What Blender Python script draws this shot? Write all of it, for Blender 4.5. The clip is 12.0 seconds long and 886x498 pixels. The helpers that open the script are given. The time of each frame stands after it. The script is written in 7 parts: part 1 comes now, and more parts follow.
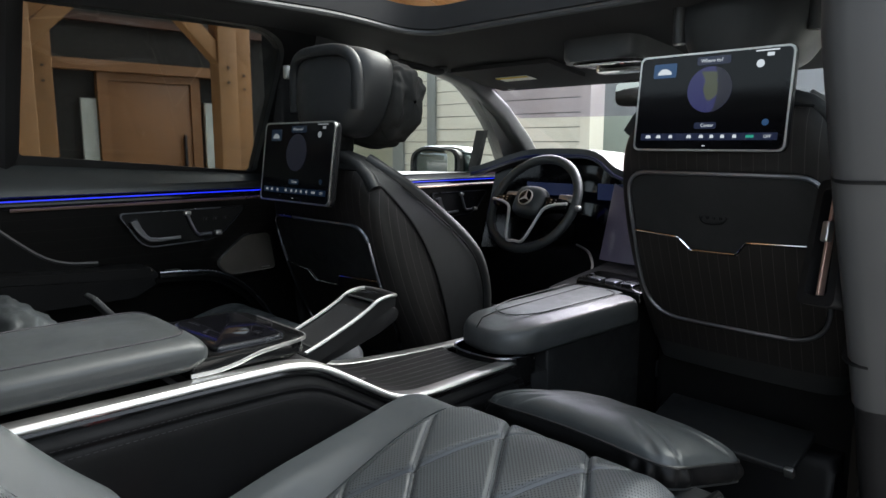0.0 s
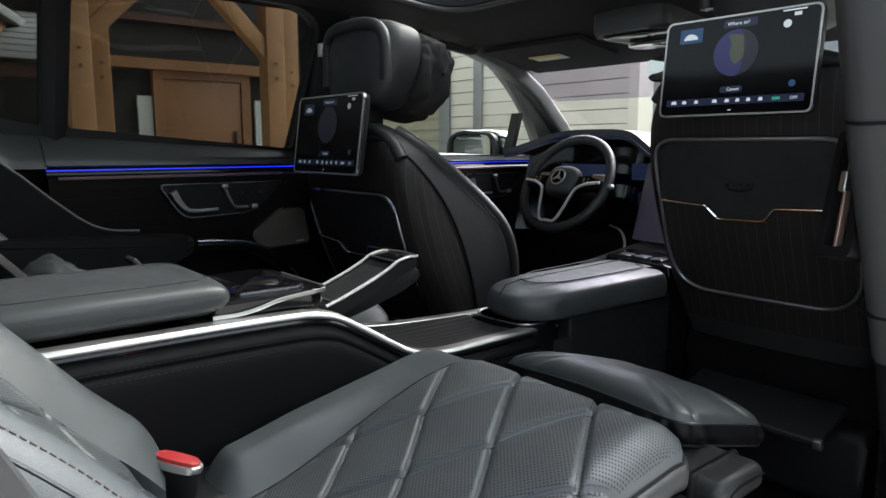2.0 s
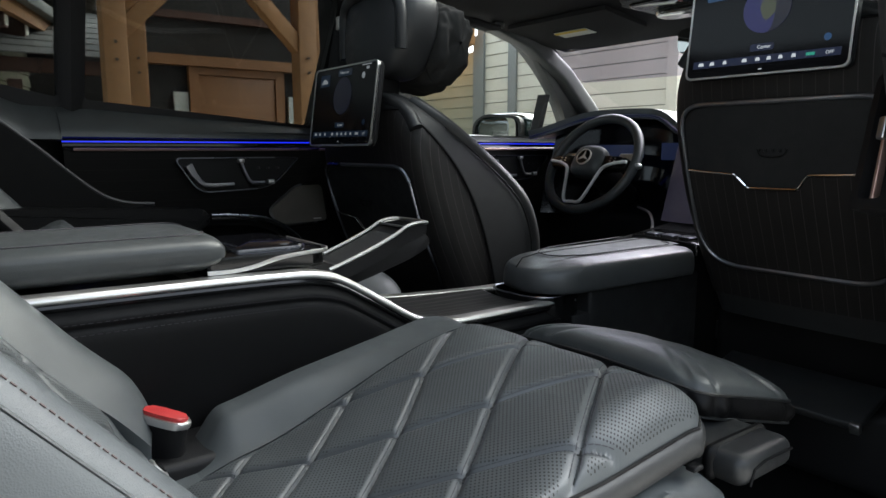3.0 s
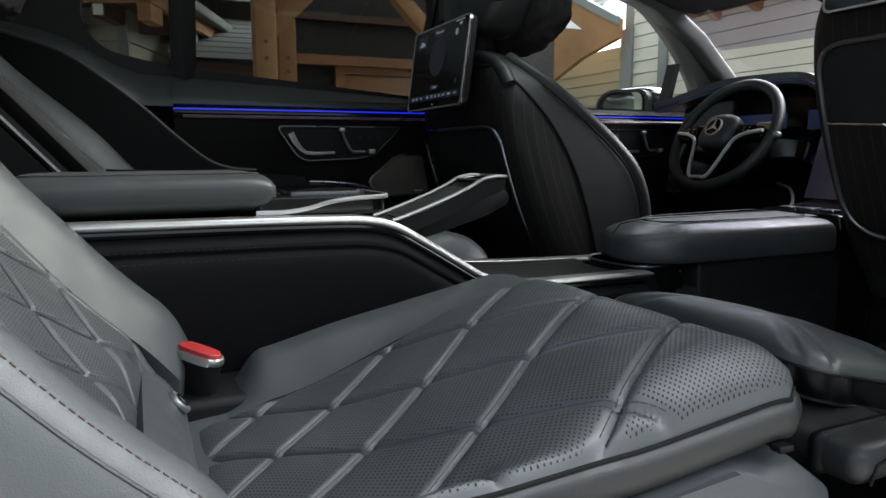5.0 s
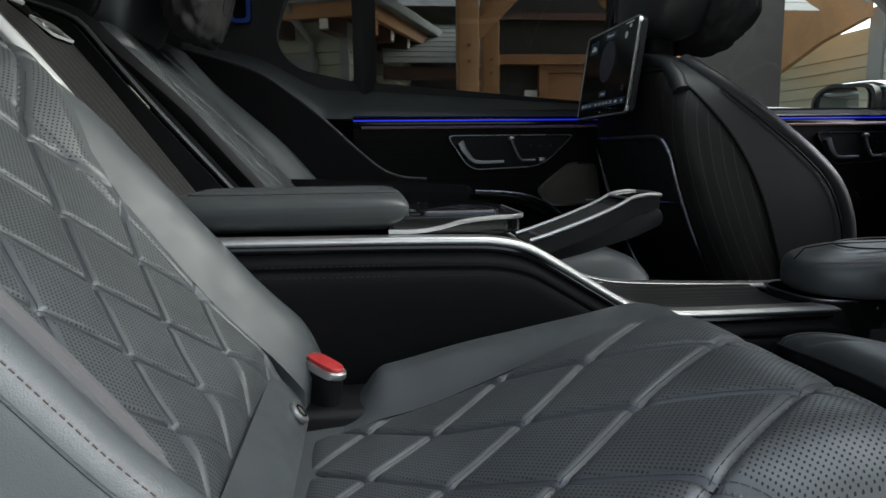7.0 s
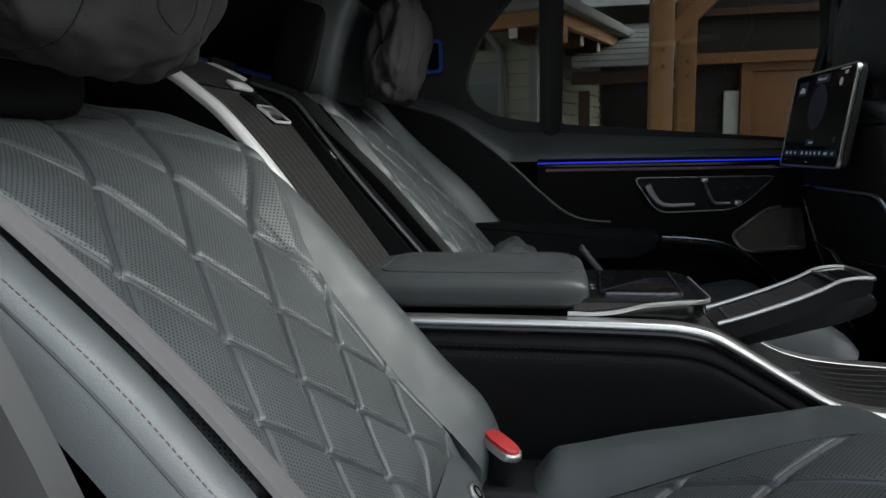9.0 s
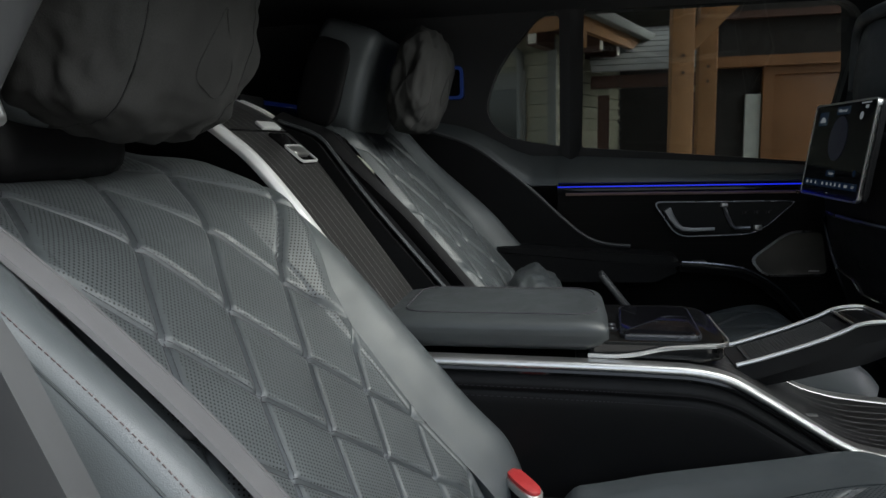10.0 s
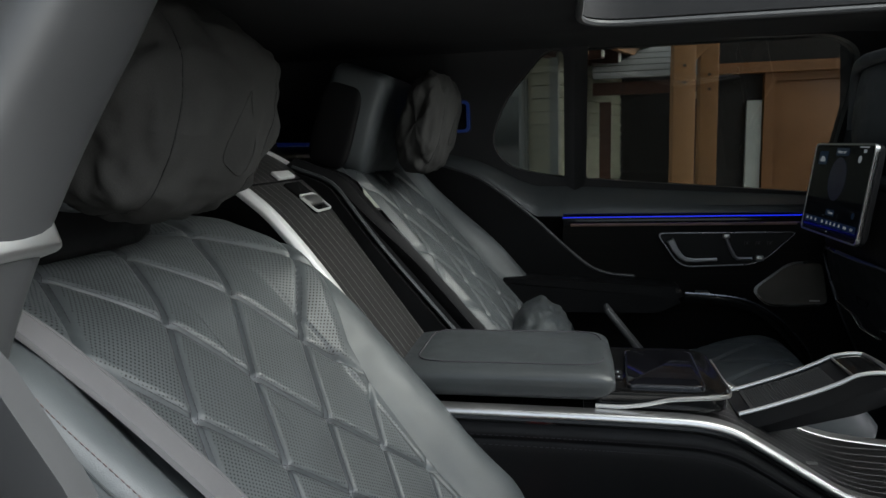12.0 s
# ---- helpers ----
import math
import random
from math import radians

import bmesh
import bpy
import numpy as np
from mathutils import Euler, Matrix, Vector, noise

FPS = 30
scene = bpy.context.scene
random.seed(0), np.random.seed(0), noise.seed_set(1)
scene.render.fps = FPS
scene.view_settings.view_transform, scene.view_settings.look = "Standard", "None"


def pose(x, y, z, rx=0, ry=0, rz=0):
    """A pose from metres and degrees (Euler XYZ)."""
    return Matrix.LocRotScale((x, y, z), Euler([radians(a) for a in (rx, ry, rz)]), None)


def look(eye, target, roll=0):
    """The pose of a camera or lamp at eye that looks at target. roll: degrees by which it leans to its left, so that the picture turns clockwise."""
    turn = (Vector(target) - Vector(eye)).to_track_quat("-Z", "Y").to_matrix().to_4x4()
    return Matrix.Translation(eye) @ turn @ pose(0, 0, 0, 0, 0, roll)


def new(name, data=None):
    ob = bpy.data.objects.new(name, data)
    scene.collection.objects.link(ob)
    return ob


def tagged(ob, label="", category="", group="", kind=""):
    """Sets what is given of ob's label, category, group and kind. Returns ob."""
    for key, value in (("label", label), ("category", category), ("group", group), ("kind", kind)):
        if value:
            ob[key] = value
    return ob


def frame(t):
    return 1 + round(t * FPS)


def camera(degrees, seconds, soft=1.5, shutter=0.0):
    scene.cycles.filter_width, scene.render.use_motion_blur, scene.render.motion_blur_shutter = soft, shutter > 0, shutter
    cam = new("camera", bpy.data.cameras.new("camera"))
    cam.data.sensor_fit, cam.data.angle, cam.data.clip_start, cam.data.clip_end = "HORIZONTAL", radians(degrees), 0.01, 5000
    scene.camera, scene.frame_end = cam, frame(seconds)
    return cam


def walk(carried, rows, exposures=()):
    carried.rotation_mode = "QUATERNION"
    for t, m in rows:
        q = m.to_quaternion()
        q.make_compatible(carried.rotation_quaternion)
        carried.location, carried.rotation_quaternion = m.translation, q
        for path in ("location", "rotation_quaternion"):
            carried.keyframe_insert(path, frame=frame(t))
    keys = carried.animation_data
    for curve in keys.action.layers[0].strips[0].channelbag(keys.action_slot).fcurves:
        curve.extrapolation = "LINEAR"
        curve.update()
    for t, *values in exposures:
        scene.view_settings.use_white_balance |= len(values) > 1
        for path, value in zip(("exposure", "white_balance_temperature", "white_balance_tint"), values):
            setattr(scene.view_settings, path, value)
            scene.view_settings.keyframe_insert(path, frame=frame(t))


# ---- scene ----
cam = camera(66.4, 12.0)
PATH = [
    (0, (0.959, 0.216, 0.812), (-0.47, 1.581, 0.505), 0.1),
    (0.5, (0.979, 0.213, 0.812), (-0.465, 1.561, 0.499), 0.1),
    (1, (0.998, 0.217, 0.8), (-0.469, 1.54, 0.489), 0.0),
    (1.5, (1.013, 0.221, 0.775), (-0.484, 1.511, 0.468), 0.0),
    (2, (1.014, 0.232, 0.744), (-0.509, 1.492, 0.443), -0.0),
    (2.5, (1.011, 0.256, 0.708), (-0.542, 1.48, 0.411), 0.0),
    (3, (1.011, 0.29, 0.674), (-0.578, 1.469, 0.38), 0.0),
    (3.2, (1.009, 0.3, 0.66), (-0.594, 1.46, 0.368), 0.0),
    (5, (1.002, 0.429, 0.585), (-0.804, 1.241, 0.303), -0.3),
    (5.5, (1.0, 0.455, 0.584), (-0.854, 1.151, 0.302), -0.3),
    (6, (0.994, 0.487, 0.593), (-0.905, 1.046, 0.305), -0.4),
    (6.5, (0.998, 0.517, 0.603), (-0.943, 0.907, 0.318), -0.5),
    (7, (1.002, 0.534, 0.614), (-0.964, 0.764, 0.327), -0.7),
    (8.8, (1.004, 0.539, 0.716), (-0.956, 0.267, 0.424), -1.2),
    (9, (1.009, 0.54, 0.729), (-0.946, 0.234, 0.438), -1.3),
    (9.5, (1.018, 0.541, 0.767), (-0.929, 0.188, 0.474), -1.4),
    (10, (1.026, 0.537, 0.793), (-0.92, 0.178, 0.499), -1.5),
    (10.5, (1.036, 0.533, 0.819), (-0.909, 0.172, 0.523), -1.6),
    (11, (1.045, 0.531, 0.843), (-0.899, 0.168, 0.546), -1.6),
    (11.5, (1.051, 0.531, 0.863), (-0.893, 0.165, 0.567), -1.7),
    (12, (1.05, 0.529, 0.876), (-0.894, 0.165, 0.58), -1.8),
]
walk(cam, [(t, look(eye, target, roll)) for t, eye, target, roll in PATH], exposures=[(0.0, 2.92, 6300, 7), (5.5, 2.37, 6250, 6), (9.5, 2.2, 6200, 6), (12.0, 2.2, 6200, 6)])

# ---- daylight ----
SUN_EL, SUN_AZ = radians(39), radians(0)
world = bpy.data.worlds.new("sky")
scene.world = world
world.use_nodes = True
wn = world.node_tree
sky = wn.nodes.new("ShaderNodeTexSky")
sky.sky_type, sky.sun_disc, sky.sun_elevation, sky.sun_rotation = "NISHITA", False, SUN_EL, SUN_AZ
sky.dust_density, sky.ozone_density = 3.0, 1.0
wn.nodes["Background"].inputs["Strength"].default_value = 0.15
cloud = wn.nodes.new("ShaderNodeHueSaturation")
cloud.inputs["Saturation"].default_value = 0.40
wn.links.new(sky.outputs[0], cloud.inputs["Color"])
wn.links.new(cloud.outputs[0], wn.nodes["Background"].inputs["Color"])
sun_data = bpy.data.lights.new("sun", "SUN")
sun_data.energy, sun_data.angle, sun_data.color = 1.8, radians(80), (1.0, 0.98, 0.95)
sun = new("sun", sun_data)
sun.matrix_world = look((0.0, 8.3, 6.8), (0, 0, 0))


# ---- materials ----
def nodes_of(name):
    m = bpy.data.materials.new(name)
    m.use_nodes = True
    nt = m.node_tree
    return m, nt, nt.nodes["Principled BSDF"]


def link(nt, a, b):
    nt.links.new(a, b)


def node(nt, kind, **values):
    n = nt.nodes.new(kind)
    for k, v in values.items():
        n.inputs[k].default_value = v
    return n


def math_node(nt, op, a, b=None):
    n = nt.nodes.new("ShaderNodeMath")
    n.operation = op
    for i, v in enumerate((a, b)):
        if v is None:
            continue
        if isinstance(v, (int, float)):
            n.inputs[i].default_value = v
        else:
            link(nt, v, n.inputs[i])
    return n.outputs[0]


def ramp(nt, fac, stops):
    r = nt.nodes.new("ShaderNodeValToRGB")
    while len(r.color_ramp.elements) < len(stops):
        r.color_ramp.elements.new(0.5)
    for e, (p, c) in zip(r.color_ramp.elements, stops):
        e.position, e.color = p, (*c, 1)
    link(nt, fac, r.inputs[0])
    return r.outputs[0]


def scaled(c, k):
    return tuple(v * k for v in c)


def surface(name, color, rough=0.5, metal=0.0, grain=200.0, bump=0.1, vary=0.2, stain=6.0, coat=0.0, bump_dist=0.001, spec=0.5):
    """A plain material with fine relief and variation at two scales."""
    m, nt, p = nodes_of(name)
    tc = nt.nodes.new("ShaderNodeTexCoord")
    fine = node(nt, "ShaderNodeTexNoise", Scale=grain, Detail=3.0)
    wide = node(nt, "ShaderNodeTexNoise", Scale=stain, Detail=4.0)
    link(nt, tc.outputs["Object"], fine.inputs["Vector"])
    link(nt, tc.outputs["Object"], wide.inputs["Vector"])
    mixed = math_node(nt, "ADD", math_node(nt, "MULTIPLY", fine.outputs[0], 0.4), math_node(nt, "MULTIPLY", wide.outputs[0], 0.6))
    link(nt, ramp(nt, mixed, [(0.3, scaled(color, 1 - vary)), (0.7, scaled(color, 1 + vary))]), p.inputs["Base Color"])
    link(nt, ramp(nt, wide.outputs[0], [(0.3, (rough * 0.88,) * 3), (0.7, (min(1, rough * 1.12),) * 3)]), p.inputs["Roughness"])
    p.inputs["Metallic"].default_value = metal
    p.inputs["Coat Weight"].default_value = coat
    p.inputs["Specular IOR Level"].default_value = spec
    if bump:
        b = node(nt, "ShaderNodeBump", Strength=bump, Distance=bump_dist)
        link(nt, fine.outputs[0], b.inputs["Height"])
        link(nt, b.outputs[0], p.inputs["Normal"])
    return m


def leather(name, color, rough=0.42, dots=False, creases=0.35, spec=0.5):
    """Leather with pebbled grain and soft creases; with dots, rows of small punched holes laid out on the UV map in metres."""
    m, nt, p = nodes_of(name)
    tc = nt.nodes.new("ShaderNodeTexCoord")
    pebble = node(nt, "ShaderNodeTexVoronoi", Scale=900.0)
    wide = node(nt, "ShaderNodeTexNoise", Scale=9.0, Detail=5.0)
    crease = node(nt, "ShaderNodeTexNoise", Scale=28.0, Detail=3.0, Distortion=0.8)
    for n in (pebble, wide, crease):
        link(nt, tc.outputs["Object"], n.inputs["Vector"])
    base = ramp(nt, wide.outputs[0], [(0.3, scaled(color, 0.85)), (0.7, scaled(color, 1.15))])
    height = math_node(nt, "ADD", math_node(nt, "MULTIPLY", pebble.outputs["Distance"], 0.25), math_node(nt, "MULTIPLY", crease.outputs[0], creases * 2))
    rough_out = ramp(nt, crease.outputs[0], [(0.3, (rough * 0.85,) * 3), (0.7, (rough * 1.15,) * 3)])
    if dots:
        sep = nt.nodes.new("ShaderNodeSeparateXYZ")
        link(nt, tc.outputs["UV"], sep.inputs[0])
        pitch = 0.0060
        row = math_node(nt, "FLOOR", math_node(nt, "DIVIDE", sep.outputs[1], pitch * 0.5))
        shift = math_node(nt, "MULTIPLY", math_node(nt, "MODULO", row, 2.0), 0.5)
        fx = math_node(nt, "SUBTRACT", math_node(nt, "FRACT", math_node(nt, "ADD", math_node(nt, "DIVIDE", sep.outputs[0], pitch), shift)), 0.5)
        fy = math_node(nt, "MULTIPLY", math_node(nt, "SUBTRACT", math_node(nt, "FRACT", math_node(nt, "DIVIDE", sep.outputs[1], pitch * 0.5)), 0.5), 0.5)
        r = math_node(nt, "SQRT", math_node(nt, "ADD", math_node(nt, "POWER", math_node(nt, "ABSOLUTE", fx), 2.0), math_node(nt, "POWER", math_node(nt, "ABSOLUTE", fy), 2.0)))
        hole = math_node(nt, "LESS_THAN", r, 0.165)
        att = nt.nodes.new("ShaderNodeAttribute")
        att.attribute_name = "field"
        hole = math_node(nt, "MULTIPLY", hole, math_node(nt, "GREATER_THAN", att.outputs["Fac"], 0.5))
        mix = nt.nodes.new("ShaderNodeMix")
        mix.data_type = "RGBA"
        link(nt, hole, mix.inputs[0])
        link(nt, base, mix.inputs[6])
        mix.inputs[7].default_value = (0.004, 0.004, 0.004, 1)
        base = mix.outputs[2]
        height = math_node(nt, "SUBTRACT", height, math_node(nt, "MULTIPLY", hole, 1.5))
        rough_out = math_node(nt, "ADD", rough_out, math_node(nt, "MULTIPLY", hole, 0.4))
    link(nt, base, p.inputs["Base Color"])
    link(nt, rough_out, p.inputs["Roughness"])
    p.inputs["Specular IOR Level"].default_value = spec
    b = node(nt, "ShaderNodeBump", Strength=0.35, Distance=0.0012)
    link(nt, height, b.inputs["Height"])
    link(nt, b.outputs[0], p.inputs["Normal"])
    return m


def striped_wood(name, pitch=0.02, thin=0.07, axis=0, dark=(0.018, 0.013, 0.011), line=(0.13, 0.11, 0.10), rough=0.4, spec=0.5):
    """Dark open-pored wood with fine pale inlaid lines, on the UV map in metres."""
    m, nt, p = nodes_of(name)
    tc = nt.nodes.new("ShaderNodeTexCoord")
    sep = nt.nodes.new("ShaderNodeSeparateXYZ")
    link(nt, tc.outputs["UV"], sep.inputs[0])
    mp = nt.nodes.new("ShaderNodeMapping")
    mp.inputs["Scale"].default_value = (260, 6, 6) if axis == 0 else (6, 260, 6)
    link(nt, tc.outputs["UV"], mp.inputs[0])
    grain = node(nt, "ShaderNodeTexNoise", Scale=1.0, Detail=6.0, Roughness=0.7)
    link(nt, mp.outputs[0], grain.inputs["Vector"])
    wide = node(nt, "ShaderNodeTexNoise", Scale=14.0, Detail=3.0)
    link(nt, tc.outputs["UV"], wide.inputs["Vector"])
    base = ramp(nt, math_node(nt, "ADD", math_node(nt, "MULTIPLY", grain.outputs[0], 0.7), math_node(nt, "MULTIPLY", wide.outputs[0], 0.3)),
                [(0.3, scaled(dark, 0.5)), (0.7, scaled(dark, 1.6))])
    f = math_node(nt, "FRACT", math_node(nt, "DIVIDE", sep.outputs[axis], pitch))
    mask = math_node(nt, "LESS_THAN", f, thin)
    mix = nt.nodes.new("ShaderNodeMix")
    mix.data_type = "RGBA"
    link(nt, mask, mix.inputs[0])
    link(nt, base, mix.inputs[6])
    mix.inputs[7].default_value = (*line, 1)
    link(nt, mix.outputs[2], p.inputs["Base Color"])
    link(nt, ramp(nt, grain.outputs[0], [(0.3, (rough * 0.8,) * 3), (0.7, (rough * 1.2,) * 3)]), p.inputs["Roughness"])
    p.inputs["Specular IOR Level"].default_value = spec
    b = node(nt, "ShaderNodeBump", Strength=0.3, Distance=0.0006)
    link(nt, grain.outputs[0], b.inputs["Height"])
    link(nt, b.outputs[0], p.inputs["Normal"])
    return m


def glow(name, color, strength):
    m, nt, p = nodes_of(name)
    p.inputs["Base Color"].default_value = (0.005, 0.005, 0.005, 1)
    p.inputs["Emission Color"].default_value = (*color, 1)
    p.inputs["Emission Strength"].default_value = strength
    p.inputs["Roughness"].default_value = 0.3
    return m


def clear_glass(name, tint=(0.8, 0.85, 0.83), gloss=0.02):
    """A thin pane: mostly see-through, with a mirror gloss that grows towards grazing angles."""
    m, nt, p = nodes_of(name)
    out = nt.nodes["Material Output"]
    tr = nt.nodes.new("ShaderNodeBsdfTransparent")
    tr.inputs[0].default_value = (*tint, 1)
    gl = nt.nodes.new("ShaderNodeBsdfGlossy")
    gl.inputs["Roughness"].default_value = 0.02
    lw = node(nt, "ShaderNodeLayerWeight", Blend=0.5)
    fr = math_node(nt, "ADD", math_node(nt, "MULTIPLY", math_node(nt, "POWER", lw.outputs["Facing"], 5.0), 0.5), gloss)
    mx = nt.nodes.new("ShaderNodeMixShader")
    link(nt, fr, mx.inputs[0])
    link(nt, tr.outputs[0], mx.inputs[1])
    link(nt, gl.outputs[0], mx.inputs[2])
    link(nt, mx.outputs[0], out.inputs["Surface"])
    nt.nodes.remove(p)
    return m


GREY = (0.052, 0.058, 0.060)
M_LEATHER = leather("grey_leather", GREY, 0.44, creases=0.10, spec=0.4)
M_QUILT = leather("perforated_leather", GREY, 0.43, dots=True, creases=0.10)
M_BLACK = leather("black_leather", (0.0040, 0.0040, 0.0043), 0.52, spec=0.14)
M_CUSHION = leather("glossy_grey_leather", (0.042, 0.047, 0.048), 0.42, creases=0.12, spec=0.45)
M_LID = leather("soft_black_leather", (0.045, 0.048, 0.049), 0.40, creases=0.10, spec=0.6)
M_PAD = leather("dark_leather", (0.030, 0.034, 0.035), 0.42)
M_SEAT = leather("charcoal_leather", (0.014, 0.0148, 0.0152), 0.46, creases=0.12, spec=0.4)
M_POCKET = leather("matt_dark_leather", (0.012, 0.0125, 0.013), 0.6, creases=0.08, spec=0.3)
M_SUEDE = surface("suede", (0.023, 0.023, 0.022), 0.95, grain=700, bump=0.3, vary=0.35, stain=14, spec=0.15)
M_LINER = surface("headliner_cloth", (0.026, 0.026, 0.027), 0.95, grain=900, bump=0.3, vary=0.2, spec=0.15)
M_CARPET = surface("carpet", (0.006, 0.006, 0.006), 1.0, grain=1200, bump=0.6, vary=0.4, spec=0.1)
M_PLASTIC = surface("black_plastic", (0.006, 0.006, 0.0065), 0.5, grain=1500, bump=0.15, vary=0.1, spec=0.22)
M_TRIMGREY = surface("grey_trim_plastic", (0.030, 0.031, 0.032), 0.5, grain=1800, bump=0.12, vary=0.08)
M_SILVER = surface("satin_aluminium", (0.58, 0.575, 0.56), 0.36, 1.0, grain=900, bump=0.0, vary=0.05)
M_SATIN = surface("bright_satin_trim", (0.62, 0.62, 0.61), 0.42, 0.35, grain=900, bump=0.0, vary=0.04)
M_DARKMETAL = surface("dark_satin_metal", (0.20, 0.21, 0.24), 0.28, 1.0, grain=900, bump=0.0, vary=0.05)
M_FRAME = surface("grey_satin_metal", (0.34, 0.35, 0.375), 0.34, 1.0, grain=900, bump=0.0, vary=0.05)
M_CHROME = surface("chrome", (0.75, 0.75, 0.74), 0.12, 1.0, grain=300, bump=0.0, vary=0.03)
M_PIANO = surface("gloss_black", (0.005, 0.005, 0.005), 0.12, grain=200, bump=0.0, vary=0.1, spec=0.3)
M_ROSE = surface("rose_gold_strip", (0.50, 0.34, 0.28), 0.30, 0.8, bump=0.0, vary=0.04)
M_RED = surface("red_button", (0.36, 0.03, 0.03), 0.35, bump=0.02, vary=0.08)
M_WEB = surface("belt_webbing", (0.11, 0.108, 0.11), 0.7, grain=1600, bump=0.6, vary=0.12)
M_RUBBER = surface("rubber_mat", (0.02, 0.02, 0.02), 0.6, grain=500, bump=0.5, vary=0.2)
M_WOOD_BACK = striped_wood("pinstripe_walnut_upright", 0.021, 0.05, 0, dark=(0.010, 0.0088, 0.0082), line=(0.050, 0.045, 0.043), rough=0.5, spec=0.3)
M_WOOD_DECK = striped_wood("pinstripe_walnut_deck", 0.0235, 0.042, 0, dark=(0.0100, 0.0096, 0.0094), line=(0.33, 0.325, 0.32), rough=0.36, spec=0.30)
M_WOOD_DOOR = striped_wood("pinstripe_walnut_door", 0.025, 0.03, 1, dark=(0.0036, 0.0033, 0.0032), line=(0.016, 0.014, 0.012), rough=0.5, spec=0.06)
M_BLUE = glow("blue_ambient_light", (0.015, 0.03, 1.0), 0.16)
M_BLUE_DIM = glow("blue_ambient_glow", (0.02, 0.06, 0.5), 0.006)
M_BLUE_RING = glow("blue_ring_glow", (0.03, 0.08, 0.4), 0.02)
M_TABLET = surface("tablet_glass", (0.004, 0.004, 0.005), 0.06, bump=0.0, vary=0.05, spec=0.5)
M_SCREEN = surface("screen_glass", (0.004, 0.004, 0.005), 0.10, bump=0.0, vary=0.05, spec=0.16)
M_ICON = glow("screen_icon", (0.8, 0.85, 0.9), 0.10)
M_ICON_BLUE = glow("screen_tile_blue", (0.03, 0.1, 0.25), 0.07)
M_ICON_BAR = glow("screen_bar_blue", (0.02, 0.03, 0.09), 0.05)
M_GLOBE_SEA = glow("screen_globe_sea", (0.05, 0.05, 0.22), 0.055)
M_GLOBE_LAND = glow("screen_globe_land", (0.085, 0.095, 0.06), 0.09)
M_GLOBE_NIGHT = glow("screen_globe_night", (0.05, 0.05, 0.09), 0.03)
M_ICON_GREEN = glow("screen_icon_green", (0.05, 0.5, 0.35), 0.08)
# sky reflection on the centre display, painted as a pale violet base colour
M_DASH_VIOLET = surface("screen_painted_violet_sheen", (0.15, 0.125, 0.175), 0.2, bump=0.0, vary=0.1)
M_GLASS = clear_glass("privacy_glass", (0.425, 0.438, 0.43))
M_ROOF_GLASS = clear_glass("roof_glass", (0.75, 0.76, 0.74))
M_CLEAR = clear_glass("clear_glass", (0.93, 0.95, 0.93))
M_BAND = clear_glass("tinted_band_glass", (0.62, 0.58, 0.70))
M_MIRROR = surface("mirror", (0.8, 0.8, 0.8), 0.02, 1.0, bump=0.0, vary=0.01)
M_PAPER = surface("white_label", (0.7, 0.7, 0.62), 0.7, bump=0.05, vary=0.06)
M_YELLOW = surface("yellow_label", (0.65, 0.5, 0.08), 0.7, bump=0.05, vary=0.06)
M_STITCH_WARM = surface("brown_thread", (0.06, 0.042, 0.04), 0.8, bump=0.2, vary=0.2)
M_STITCH = surface("dark_grey_thread", (0.022, 0.020, 0.025), 0.8, bump=0.2, vary=0.2)
M_PAINT = surface("dark_green_car_paint", (0.01, 0.02, 0.018), 0.15, 0.3, bump=0.0, vary=0.05, coat=1.0)


# ---- building tools ----
def finish(name, bm, material, parent=None, label="", sharp=40):
    bmesh.ops.recalc_face_normals(bm, faces=bm.faces)
    me = bpy.data.meshes.new(name)
    bm.to_mesh(me)
    bm.free()
    me.materials.append(material)
    me.shade_smooth()
    me.set_sharp_from_angle(angle=radians(sharp))
    ob = new(name, me)
    if parent is not None:
        ob.parent = parent
    if label:
        ob["label"] = label
    return ob


def part(name, bm, material, parent, label="", sharp=40):
    return finish(name, bm, material, parent, label, sharp)


def thing(name, label, category, group="", kind=""):
    return tagged(new(name), label, category, group, kind)


def box(x0, x1, y0, y1, z0, z1, bevel=0.0, seg=3, bm=None):
    bm = bm or bmesh.new()
    r = bmesh.ops.create_cube(bm, size=1.0)
    for v in r["verts"]:
        v.co = Vector((x0 + (v.co.x + 0.5) * (x1 - x0), y0 + (v.co.y + 0.5) * (y1 - y0), z0 + (v.co.z + 0.5) * (z1 - z0)))
    if bevel:
        edges = list({e for v in r["verts"] for e in v.link_edges})
        bmesh.ops.bevel(bm, geom=edges, offset=bevel, segments=seg, affect="EDGES", profile=0.5)
    return bm


def rounded(points, r, n=5):
    """A closed outline with its corners rounded by r (one value or one each)."""
    out = []
    k = len(points)
    for i in range(k):
        p, a, b = Vector(points[i]), Vector(points[i - 1]), Vector(points[(i + 1) % k])
        rr = r[i] if isinstance(r, (list, tuple)) else r
        da, db = (a - p), (b - p)
        ra = min(rr, da.length * 0.49, db.length * 0.49)
        s, e = p + da.normalized() * ra, p + db.normalized() * ra
        for j in range(n + 1):
            t = j / n
            out.append(tuple(s * (1 - t) ** 2 + p * 2 * t * (1 - t) + e * t ** 2))
    return out


AXES = {"x": (1, 2, 0), "y": (0, 2, 1), "z": (0, 1, 2)}


